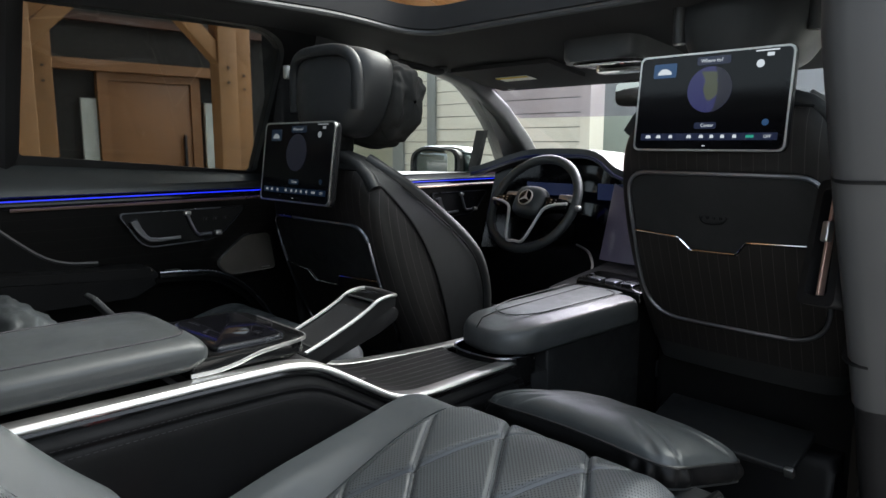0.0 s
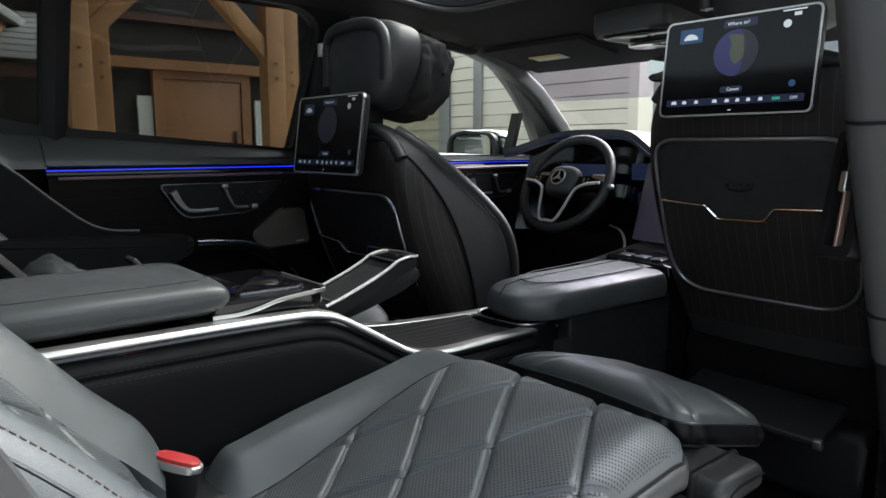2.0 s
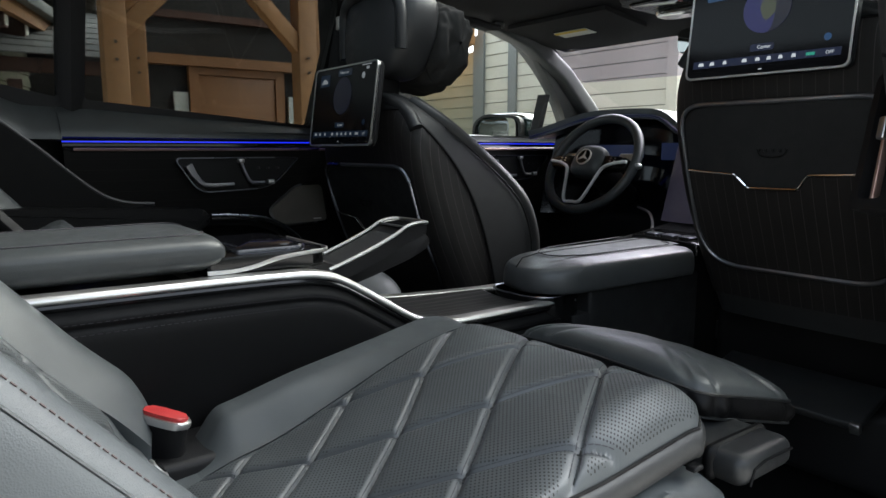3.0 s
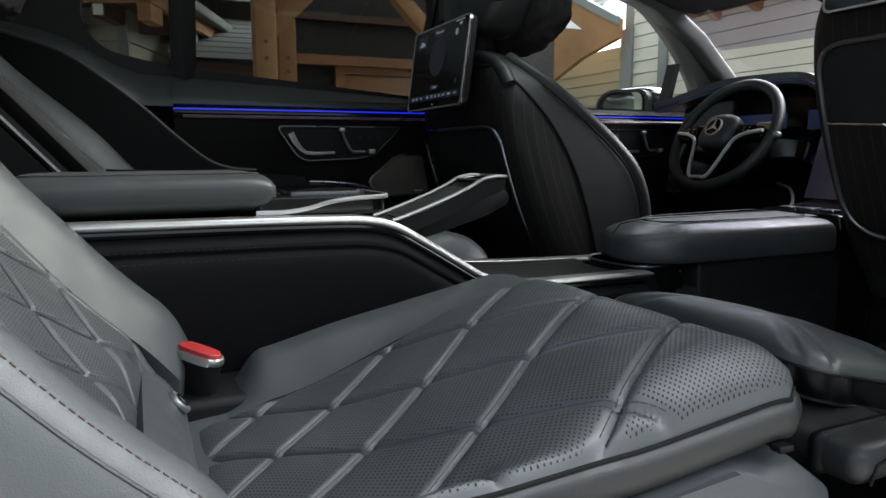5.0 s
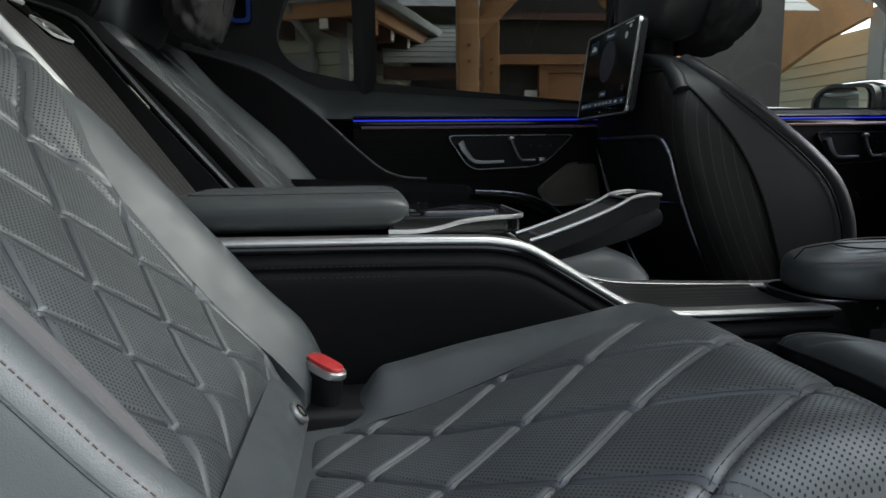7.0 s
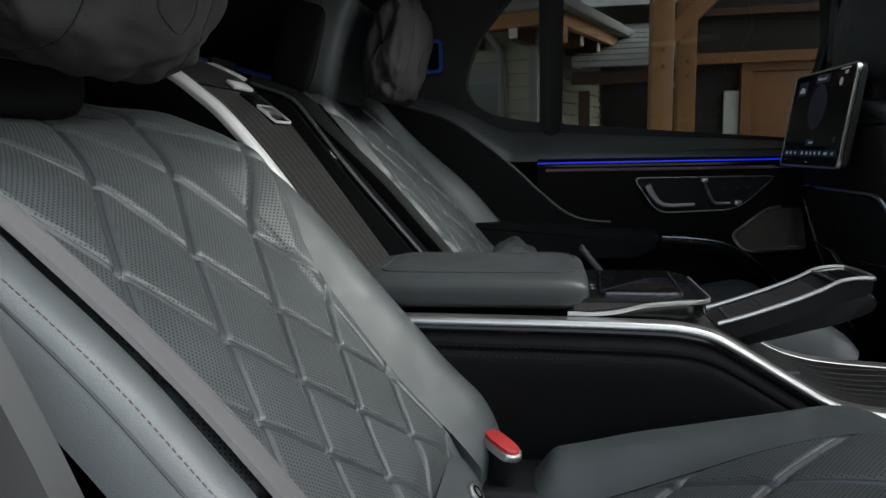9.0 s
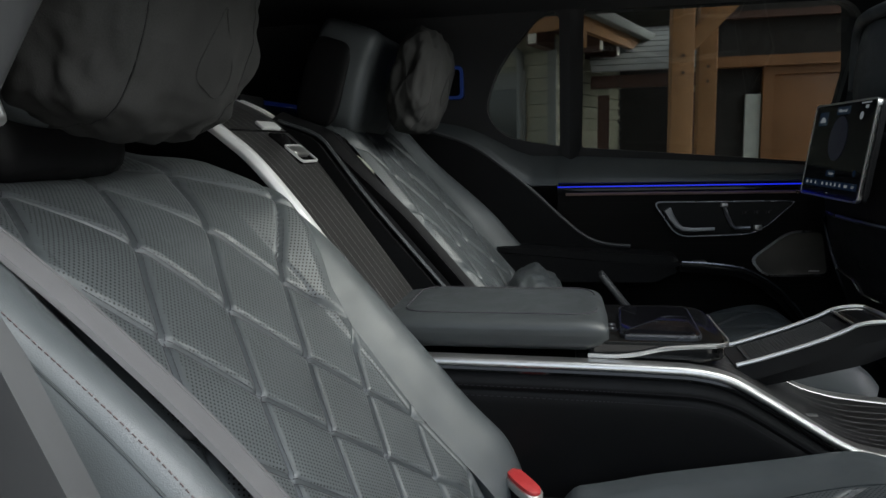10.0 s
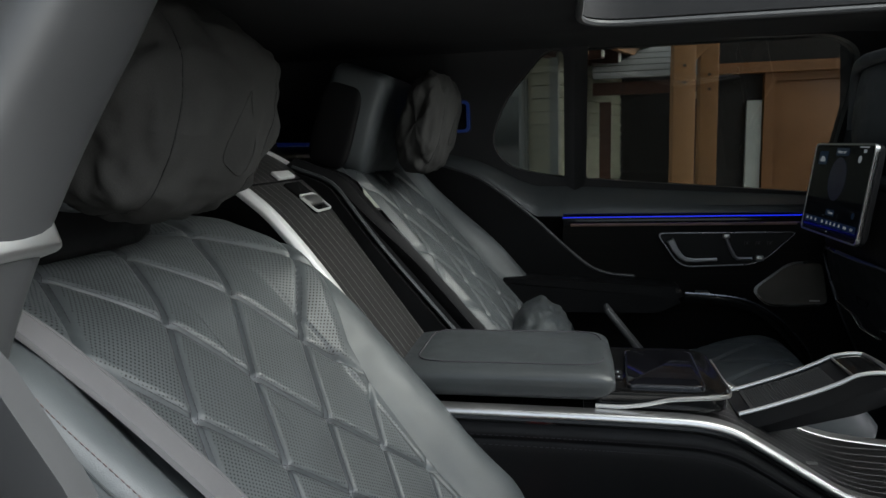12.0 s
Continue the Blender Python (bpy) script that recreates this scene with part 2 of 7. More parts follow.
def prism(outline, axis, a, b, bevel=0.0, seg=2, bm=None):
    """A flat outline pushed along an axis from a to b. For axis x the outline is (y, z), for y (x, z), for z (x, y)."""
    bm = bm or bmesh.new()
    i, j, k = AXES[axis]

    def at(p, h):
        c = [0, 0, 0]
        c[i], c[j], c[k] = p[0], p[1], h
        return bm.verts.new(c)

    va, vb = [at(p, a) for p in outline], [at(p, b) for p in outline]
    n = len(outline)
    fa, fb = bm.faces.new(va), bm.faces.new(vb[::-1])
    for q in range(n):
        bm.faces.new((va[q], vb[q], vb[(q + 1) % n], va[(q + 1) % n]))
    if bevel:
        bmesh.ops.bevel(bm, geom=list(fa.edges) + list(fb.edges), offset=bevel, segments=seg, affect="EDGES", profile=0.5)
    return bm


def ring_prism(outer, inner, axis, a, b, bm=None):
    """A frame between two outlines of equal length, pushed along an axis."""
    bm = bm or bmesh.new()
    i, j, k = AXES[axis]

    def at(p, h):
        c = [0, 0, 0]
        c[i], c[j], c[k] = p[0], p[1], h
        return bm.verts.new(c)

    rows = [[at(p, h) for p in o] for o, h in ((outer, a), (outer, b), (inner, b), (inner, a))]
    n = len(outer)
    for r in range(4):
        p, q = rows[r], rows[(r + 1) % 4]
        for s in range(n):
            bm.faces.new((p[s], p[(s + 1) % n], q[(s + 1) % n], q[s]))
    return bm


def spline(points, n):
    """A smooth curve through points, n steps between each two."""
    P = [Vector(p) for p in points]
    P = [P[0] * 2 - P[1]] + P + [P[-1] * 2 - P[-2]]
    out = []
    for i in range(1, len(P) - 2):
        for s in range(n):
            t = s / n
            a, b, c, d = P[i - 1], P[i], P[i + 1], P[i + 2]
            out.append(0.5 * (2 * b + (c - a) * t + (2 * a - 5 * b + 4 * c - d) * t * t + (3 * b - a - 3 * c + d) * t ** 3))
    out.append(P[-2])
    return out


def sweep(path, profile, side=Vector((1, 0, 0)), bm=None, closed=False, caps=True, scale=None):
    """A profile of (sideways, up) points carried along a path; side is the profile's sideways direction."""
    bm = bm or bmesh.new()
    rings = []
    n = len(path)
    for i, p in enumerate(path):
        t = (path[(i + 1) % n] - path[i - 1]) if closed else (path[min(i + 1, n - 1)] - path[max(i - 1, 0)])
        t.normalize()
        s = side - t * side.dot(t)
        s = s.normalized() if s.length > 1e-4 else Vector((0, 1, 0))
        u = s.cross(t)
        k = scale[i] if scale else 1.0
        rings.append([bm.verts.new(p + s * a * k + u * b * k) for a, b in profile])
    m = len(profile)
    for i in range(n if closed else n - 1):
        a, b = rings[i], rings[(i + 1) % n]
        for j in range(m):
            bm.faces.new((a[j], a[(j + 1) % m], b[(j + 1) % m], b[j]))
    if caps and not closed:
        bm.faces.new(rings[0][::-1])
        bm.faces.new(rings[-1])
    return bm


def circle(r, n=10):
    return [(r * math.cos(2 * math.pi * i / n), r * math.sin(2 * math.pi * i / n)) for i in range(n)]


def tube(points, r, n=8, bm=None, steps=6, closed=False):
    path = spline(points, steps) if steps > 1 else [Vector(p) for p in points]
    if closed:
        path = path[:-1]
    return sweep(path, circle(r, n), Vector((0.31, 0.17, 0.93)), bm, closed)


def sheet(fn, us, vs, thick=0.0, uv=None, field=None, bm=None):
    """A surface from fn(u, v) over two lists of values, with a back at thick behind it and closed edges."""
    bm = bm or bmesh.new()
    uvl = bm.loops.layers.uv.verify()
    lay = bm.verts.layers.float.new("field") if field else None
    P = [[Vector(fn(u, v)) for v in vs] for u in us]
    V = [[bm.verts.new(p) for p in row] for row in P]
    nu, nv = len(us), len(vs)
    coords = {}
    for i, u in enumerate(us):
        for j, v in enumerate(vs):
            coords[V[i][j]] = uv(u, v) if uv else (u, v)
            if field:
                V[i][j][lay] = field(u, v)
    faces = [bm.faces.new((V[i][j], V[i + 1][j], V[i + 1][j + 1], V[i][j + 1])) for i in range(nu - 1) for j in range(nv - 1)]
    for f in faces:
        for l in f.loops:
            l[uvl].uv = coords[l.vert]
    if thick:
        W = [[None] * nv for _ in us]
        for i in range(nu):
            for j in range(nv):
                a = P[min(i + 1, nu - 1)][j] - P[max(i - 1, 0)][j]
                b = P[i][min(j + 1, nv - 1)] - P[i][max(j - 1, 0)]
                nrm = a.cross(b)
                nrm = nrm.normalized() if nrm.length > 1e-9 else Vector((0, 0, 1))
                W[i][j] = bm.verts.new(P[i][j] - nrm * thick)
        for i in range(nu - 1):
            for j in range(nv - 1):
                bm.faces.new((W[i][j + 1], W[i + 1][j + 1], W[i + 1][j], W[i][j]))
        rim = [(i, 0) for i in range(nu)] + [(nu - 1, j) for j in range(1, nv)] + [(i, nv - 1) for i in range(nu - 2, -1, -1)] + [(0, j) for j in range(nv - 2, 0, -1)]
        for q in range(len(rim)):
            (i, j), (k, l) = rim[q], rim[(q + 1) % len(rim)]
            bm.faces.new((V[i][j], W[i][j], W[k][l], V[k][l]))
    return bm


def steps(a, b, n):
    return [a + (b - a) * i / n for i in range(n + 1)]


def smooth(a, b, x):
    t = max(0.0, min(1.0, (x - a) / (b - a)))
    return t * t * (3 - 2 * t)


def lerp_table(table, x):
    """Cubic-smooth reading of a table of (x, value)."""
    if x <= table[0][0]:
        return table[0][1]
    for (x0, y0), (x1, y1) in zip(table, table[1:]):
        if x <= x1:
            return y0 + (y1 - y0) * (x - x0) / (x1 - x0)
    return table[-1][1]


def smooth_table(table, n=8):
    """The same table drawn as a smooth curve."""
    return [(p.x, p.y) for p in spline([(a, b, 0) for a, b in table], n)]


def pillow(center, half, e1=0.6, e2=0.6, nu=32, nv=20, turn=None, bulge=None, bm=None, wrinkle=0.0, seed=0.0):
    """A soft closed form: a superellipsoid with half sizes, with small folds."""
    bm = bm or bmesh.new()

    def pw(v, e):
        return math.copysign(abs(v) ** e, v)

    rings = []
    for j in range(nv + 1):
        phi = -math.pi / 2 + math.pi * j / nv
        ring = []
        for i in range(nu):
            th = 2 * math.pi * i / nu
            d = Vector((pw(math.cos(phi), e1) * pw(math.cos(th), e2), pw(math.cos(phi), e1) * pw(math.sin(th), e2), pw(math.sin(phi), e1)))
            p = Vector((d.x * half[0], d.y * half[1], d.z * half[2]))
            if bulge:
                p = bulge(p)
            if wrinkle:
                p = p * (1 + wrinkle * noise.noise(Vector((d.x * 3 + seed, d.y * 3, d.z * 3))) + 0.5 * wrinkle * noise.noise(Vector((d.x * 8 + seed, d.y * 5, d.z * 8))))
            if turn is not None:
                p = turn @ p
            ring.append(p + Vector(center))
        rings.append(ring)
    V = [[bm.verts.new(p) for p in ring] for ring in rings[1:-1]]
    lo, hi = bm.verts.new(rings[0][0]), bm.verts.new(rings[-1][0])
    for a, b in zip(V, V[1:]):
        for i in range(nu):
            bm.faces.new((a[i], a[(i + 1) % nu], b[(i + 1) % nu], b[i]))
    for i in range(nu):
        bm.faces.new((V[0][(i + 1) % nu], V[0][i], lo))
        bm.faces.new((V[-1][i], V[-1][(i + 1) % nu], hi))
    return bm


def placed(bm, m):
    bmesh.ops.transform(bm, matrix=m, verts=bm.verts)
    return bm




# ---- rear seats ----
# backrest: s runs up the reclined face, d outwards from the seat's middle, off forwards of the face
S_DIR, S_NRM = Vector((0, -0.648, 0.762)), Vector((0, 0.762, 0.648))
# rows of diamonds up the backrest, their width and the sideways shift of their middle
BACK_ROWS = [(-0.05, -6.0), (0.04, -5.0), (0.10, -4.0), (0.165, -3.0), (0.232, -2.0), (0.308, -1.0), (0.401, 0.0), (0.50, 1.0), (0.605, 2.0), (0.71, 3.0)]
BACK_WIDE = [(0.0, 0.092), (0.10, 0.097), (0.232, 0.109), (0.308, 0.118), (0.401, 0.126), (0.50, 0.1345), (0.605, 0.143)]
BACK_SHIFT = [(0.10, -0.002), (0.232, -0.005), (0.308, -0.006), (0.401, -0.010), (0.50, -0.020), (0.605, -0.030)]
# the same from the rear of the cushion to its front
CUSH_ROWS = [(0.35, -5.0), (0.415, -4.0), (0.470, -3.0), (0.532, -2.0), (0.601, -1.0), (0.682, 0.0), (0.767, 1.0), (0.880, 2.0), (0.985, 3.0)]
CUSH_WIDE = [(0.45, 0.100), (0.532, 0.108), (0.601, 0.114), (0.682, 0.120), (0.767, 0.131), (0.880, 0.135), (0.985, 0.138)]
CUSH_SHIFT = [(0.70, 0.013), (0.767, 0.0095), (0.880, 0.0)]


QUILT = 0.0125


def seam_distance(a, b):
    """Distance to the nearest seam of a diamond lattice in row units, and the softer of the two families."""
    p, q = a + b * 0.5, a - b * 0.5
    dp, dq = abs(p - round(p)), abs(q - round(q))
    return dp, dq


def puff(a, b, height):
    dp, dq = seam_distance(a, b)
    fp, fq = min(1.0, dp / 0.10), min(1.0, dq / 0.10)
    fp, fq = math.sqrt(max(0.0, 1 - (1 - fp) ** 2)), math.sqrt(max(0.0, 1 - (1 - fq) ** 2))
    crown = (1 - (1 - 2 * dp) ** 2) * (1 - (1 - 2 * dq) ** 2)
    return height * (fp * fq * (0.90 + 0.12 * crown))


def open_field(a, b, edge):
    dp, dq = seam_distance(a, b)
    return 1.0 if dp > 0.085 and dq > 0.05 and edge else 0.0


BACK_FORM = smooth_table([(-0.30, -0.06), (-0.292, -0.01), (-0.28, 0.025), (-0.262, 0.045), (-0.24, 0.053), (-0.215, 0.048), (-0.19, 0.032), (-0.165, 0.014), (-0.14, 0.004), (0, -0.006),
                         (0.14, 0.0), (0.165, 0.004), (0.19, 0.010), (0.21, 0.023), (0.23, 0.046), (0.25, 0.061), (0.268, 0.059), (0.283, 0.04), (0.293, 0.0), (0.296, -0.06), (0.29, -0.13)])


def back_off(d):
    """How far the face stands forwards across the backrest, without the quilting."""
    return lerp_table(BACK_FORM, d)


def back_bend(s, sx):
    return (-0.07 * smooth(0.48, 0.72, s) - 0.05 * smooth(0.6, 0.72, s) if sx > 0 else -0.05 * smooth(0.60, 0.72, s)) + 0.015 * smooth(0.15, -0.05, s)


def rear_seat(xc, sx, dy, up, label, group):
    seat = thing("car_seat", label, "car seat", group)
    base = Vector((xc, 0.44 + dy, 0.32 + up))

    def on_back(d, s, lift=0.0):
        k = 1.0 if s < 0.45 else 1 - 0.12 * smooth(0.45, 0.70, s)
        low = 0.32 if sx < 0 and -0.27 < d < 0 else 1.0
        return base + Vector((sx * d * k, 0, 0)) + (S_DIR * s if s > 0 else Vector((0, -0.05, 0.99)) * s) + S_NRM * (low * back_off(d) * smooth(-0.09, 0.07, s) * (1 - (0.42 if d > 0 else 0.55) * smooth(0.28 if d > 0 else 0.38, 0.54 if d > 0 else 0.62, s)) + back_bend(s, sx) + lift)

    def inner(s):
        """The inner edge of the quilting swings out over the bolster towards the shoulder."""
        if sx < 0:
            return 1.0
        return lerp_table([(0.0, 1.0), (0.2, 1.035), (0.3, 1.08), (0.36, 1.15), (0.42, 1.30), (0.48, 1.54), (0.52, 1.72)], s)

    def spread(d, s):
        return d * inner(s) if d < 0 else d * 1.18

    def lattice(d, s):
        return (spread(d, s) - lerp_table(BACK_SHIFT, s)) / lerp_table(BACK_WIDE, s), lerp_table(BACK_ROWS, s)

    ds, ss = steps(-0.165, 0.165, 220 if sx > 0 else 90), steps(-0.06, 0.70, 360 if sx > 0 else 200)
    part("quilted_backrest", sheet(lambda d, s: on_back(spread(d, s), s, 0.002 - 0.010 * smooth(0.08, 0.02, s) + smooth(0.02, 0.08, s) * puff(*lattice(d, s), QUILT if sx > 0 else 0.018) * min(1, (0.168 - abs(d)) / 0.02)), ds, ss, 0.0, uv=lambda d, s: (spread(d, s), s),
                                   field=lambda d, s: open_field(*lattice(d, s), abs(d) < 0.155)), M_QUILT, seat, "diamond-quilted perforated grey leather", 80)
    if sx < 0:
        part("bolster_flank", sheet(lambda d, s: on_back(d, s, 0.004), steps(-0.292, -0.212, 18), steps(-0.05, 0.70, 40), -0.02 * sx), M_BLACK, seat, "black leather bolster flank", 80)
        for d in (-0.225, -0.212):
            part("piping", sweep([on_back(d, s, 0.003) for s in steps(-0.03, 0.66, 40)], circle(0.0022, 6), Vector((1, 0, 0))), M_BLACK, seat)
    for lo, hi in ((-0.292 if sx > 0 else -0.213, -0.164), (0.193, 0.29)):
        part("backrest_bolster", sheet(lambda d, s: on_back(d if d > 0 else max(lo, -0.164 * inner(s) if d > -0.166 else lo + (d - lo) * (-0.164 * inner(s) - lo) / (-0.164 - lo)), s, 0.004 if d > 0 else 0.004 - 0.006 * smooth(0.47, 0.53, s)), steps(lo, hi, 40), steps(-0.05, 0.70, 90), -0.02 * sx), M_LEATHER, seat, "smooth grey leather side bolster", 80)
    part("backrest_side", sheet(lambda f, s: on_back(-0.291, s) + S_NRM * (-0.004 - (0.11 - 0.05 * smooth(0.4, 0.7, s)) * f), steps(0, 1, 8), steps(-0.05, 0.68, 40), 0.01), M_BLACK, seat, "black leather side of the backrest", 80)
    part("side_piping", sweep([on_back(-0.291, s, 0.004) for s in steps(-0.04, 0.69, 40)], circle(0.004, 6), Vector((1, 0, 0))), M_PAD, seat)
    for d, h, m in ((0.196, 0.001, M_BLACK), (0.279, 0.004, M_PAD)):
        part("piping", sweep([on_back(d, s, h) for s in steps(-0.03, 0.69, 40)], circle(0.0012, 6), Vector((1, 0, 0))), m, seat)
    part("backrest_shell", sheet(lambda d, s: base + Vector((sx * d, 0, 0)) + S_DIR * s + S_NRM * (-0.12 - 0.04 * smooth(0.4, 0.7, s)), steps(-0.285, 0.285, 8), steps(-0.02, 0.68, 8), 0.02), M_BLACK, seat)

    # run of stitches beside the seam of the outer bolster
    bm = bmesh.new()
    s = -0.02
    while s < 0.66:
        sweep([on_back(0.2715, s, 0.0045), on_back(0.2715, s + 0.0035, 0.0045)], circle(0.0005, 5), Vector((1, 0, 0)), bm)
        s += 0.0055
    part("bolster_stitching", bm, M_STITCH_WARM, seat)["kind"] = "stuff"

    # stitches along the two families of seams
    def stitch_rows(place, rows, cols, bm):
        for fam in (1, -1):
            for k in range(-9, 10):
                b = rows[0]
                while b < rows[1]:
                    for offset in (0.035, -0.035):
                        a = k + offset - fam * b * 0.5
                        if cols[0] < a < cols[1]:
                            p, q = place(a, b), place(a - fam * 0.5 * 0.036, b + 0.036)
                            if p and q:
                                t = (q[0] - p[0]).normalized() * 0.0006
                                w = (q[0] - p[0]).cross(p[1]).normalized() * 0.0005
                                vs = [bm.verts.new(v + p[1] * 0.0004) for v in (p[0] - w - t, p[0] + w - t, q[0] + w + t, q[0] - w + t)]
                                bm.faces.new(vs)
                    b += 0.055
        return bm

    def seam_shade_lines(place, rows, cols, bm):
        """Dark strips laid along both seam families, drawn for the shadow in each groove."""
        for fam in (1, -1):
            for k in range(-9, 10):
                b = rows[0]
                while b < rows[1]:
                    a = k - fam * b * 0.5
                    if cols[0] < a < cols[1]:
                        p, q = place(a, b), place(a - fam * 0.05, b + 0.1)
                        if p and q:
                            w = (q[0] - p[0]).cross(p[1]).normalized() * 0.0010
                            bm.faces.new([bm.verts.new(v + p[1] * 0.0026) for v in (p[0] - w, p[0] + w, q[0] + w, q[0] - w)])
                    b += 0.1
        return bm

    inverse = [(r, s) for s, r in BACK_ROWS]

    def back_place(a, b):
        s = lerp_table(inverse, b)
        d = a * lerp_table(BACK_WIDE, s) + lerp_table(BACK_SHIFT, s)
        if d > 0.178 or d < max(-0.20, -0.145 * inner(s)) or not 0.10 < s < 0.66:
            return None
        nrm = (on_back(d + 0.004, s) - on_back(d - 0.004, s)).cross(on_back(d, s + 0.004) - on_back(d, s - 0.004)).normalized()
        return on_back(d, s, 0.002 + puff(a, b, QUILT)), nrm if nrm.y > 0 else -nrm

    part("backrest_seam_shade", seam_shade_lines(back_place, (-5.5, 2.9), (-2.3, 1.3), bmesh.new()), M_BLACK, seat)["kind"] = "stuff"
    part("backrest_stitching", stitch_rows(back_place, (-5.5, 2.9), (-2.3, 1.3), bmesh.new()), M_STITCH, seat)["kind"] = "stuff"

    # cushion: x across, y forwards
    y0 = 0.40 + dy
    mid = smooth_table([(0.40, 0.20), (0.43, 0.226), (0.455, 0.262), (0.48, 0.284), (0.532, 0.299), (0.60, 0.315), (0.682, 0.347), (0.767, 0.382), (0.83, 0.402), (0.88, 0.411), (0.91, 0.408), (0.935, 0.398), (0.955, 0.380), (0.968, 0.358)])
    rim = smooth_table([(0.40, 0.30), (0.50, 0.335), (0.60, 0.349), (0.648, 0.351), (0.727, 0.356), (0.772, 0.358), (0.82, 0.363), (0.87, 0.369), (0.92, 0.374), (0.95, 0.368), (0.97, 0.352)])

    def cush(d, y, up=0.0):
        """The top of the cushion: a rising wing on the console side, a rolled edge on the door side."""
        z = lerp_table(mid, y)
        side = smooth(-0.125, -0.185, d)
        wing = 0.040 * side * smooth(0.505, 0.555, y) * (1 - smooth(0.58, 0.84, y))
        drop = 0.05 * smooth(-0.215, -0.255, d) + 0.10 * smooth(-0.24, -0.262, d)
        t = max(0.0, min(1.0, (d - 0.188) / 0.040))
        edge = (lerp_table(rim, y) - z) * (t * t if lerp_table(rim, y) < z else smooth(0, 1, t))
        return Vector((xc + sx * d, y + dy, z + wing - drop + edge + up * (1 - t ** 12)))

    def front(d):
        """Where the top ends at the front, with rounded corners."""
        return 0.968 - 0.036 * max(0.0, (d - 0.18) / 0.048) ** 2.4 - 0.03 * max(0.0, (-0.20 - d) / 0.06) ** 2

    arcs, total = [], 0.0
    for k in range(121):
        y = 0.40 + 0.57 * k / 120
        total += math.hypot(0.57 / 120, lerp_table(mid, y) - lerp_table(mid, y - 0.57 / 120))
        arcs.append((y, total))

    def arc(y):
        return lerp_table(arcs, y)

    def cell(d, y):
        return (d - lerp_table(CUSH_SHIFT, y)) / lerp_table(CUSH_WIDE, y), lerp_table(CUSH_ROWS, y)

    def along(d, v):
        return 0.42 + (front(d) - 0.42) * v

    def across(d, y):
        """Length measured over the rolled edge on the door side."""
        t = max(0.0, min(1.0, (d - 0.188) / 0.040))
        m = max(0.001, 2 * abs(lerp_table(rim, y) - lerp_table(mid, y)) / 0.040)
        return min(d, 0.188) + 0.040 * (t * math.sqrt(1 + (m * t) ** 2) / 2 + math.asinh(m * t) / (2 * m))

    def top(d, v):
        y = along(d, v)
        return cush(d, y, puff(*cell(d, y), QUILT) * max(0.0, min(1, (0.229 - d) / 0.005, (d + 0.136) / 0.02, (front(d) + 0.003 - y) / 0.008)))

    part("quilted_cushion", sheet(top, steps(-0.135, 0.228, 170 if sx > 0 else 60), steps(0, 1, 260 if sx > 0 else 90), 0.0, uv=lambda d, v: (across(d, along(d, v)), arc(along(d, v))), field=lambda d, v: open_field(*cell(d, along(d, v)), -0.125 < d < 0.2255 and v < 0.990)), M_QUILT, seat, "diamond-quilted perforated grey leather", 80)
    part("cushion_wing", sheet(lambda d, v: cush(d, 0.40 + (front(d) - 0.004 - 0.40) * v, 0.003), steps(-0.262, -0.134, 32), steps(0, 1, 80), 0.02), M_LEATHER, seat, "smooth grey leather cushion wing", 80)

    back_rows = [(r, y) for y, r in CUSH_ROWS]

    def cush_place(a, b):
        y = lerp_table(back_rows, b)
        d = a * lerp_table(CUSH_WIDE, y) + lerp_table(CUSH_SHIFT, y)
        if not -0.12 < d < 0.222 or not 0.40 < y < front(d) - 0.008:
            return None
        nrm = (cush(d + 0.004, y) - cush(d - 0.004, y)).cross(cush(d, y + 0.004) - cush(d, y - 0.004)).normalized()
        return cush(d, y, puff(a, b, QUILT)), nrm if nrm.z > 0 else -nrm

    part("cushion_seam_shade", seam_shade_lines(cush_place, (-3.8, 3.2), (-1.9, 1.9), bmesh.new()), M_BLACK, seat)["kind"] = "stuff"
    part("cushion_stitching", stitch_rows(cush_place, (-3.8, 3.2), (-1.9, 1.9), bmesh.new()), M_STITCH, seat)["kind"] = "stuff"
    # stitched edge, and the boxing that drops from it round the door side and the front
    rim_path = [(0.228, y, 0.0) for y in steps(0.42, front(0.228), 50)] + [(d, front(d), min(1.0, (0.228 - d) / 0.05) * math.pi / 2) for d in steps(0.226, 0.17, 14) + steps(0.16, -0.13, 20)]
    edge = [cush(d, y, 0.0) for d, y, q in rim_path]
    part("piping", sweep([p + Vector((sx * 0.001, 0, -0.001)) for p in edge], circle(0.0022, 6), Vector((0, 0, 1))), M_BLACK, seat)
    bm = bmesh.new()
    for k in range(0, len(rim_path) - 1):
        d, y, q = rim_path[k]
        d2, y2, q2 = rim_path[k + 1]
        for f in (0.1, 0.6):
            p, r = (cush(d + (d2 - d) * g - 0.006 * math.cos(q), y + (y2 - y) * g - 0.006 * math.sin(q), 0.0022) for g in (f, f + 0.3))
            sweep([p, r], circle(0.0006, 5), Vector((0, 0, 1)), bm)
    part("edge_stitching", bm, M_STITCH, seat)["kind"] = "stuff"
    BOXING = smooth_table([(0.0, 0.0), (0.006, -0.006), (0.009, -0.018), (0.006, -0.030), (-0.004, -0.037), (-0.02, -0.040)], 3)

    def boxing(k, r):
        d, y, q = rim_path[int(k)]
        o, h = BOXING[int(r)]
        return cush(d, y) + Vector((sx * math.cos(q) * o, math.sin(q) * o, h - 0.001))

    part("boxing", sheet(boxing, list(range(len(rim_path))), list(range(len(BOXING)))), M_SEAT, seat, "darker leather edge band", 80)

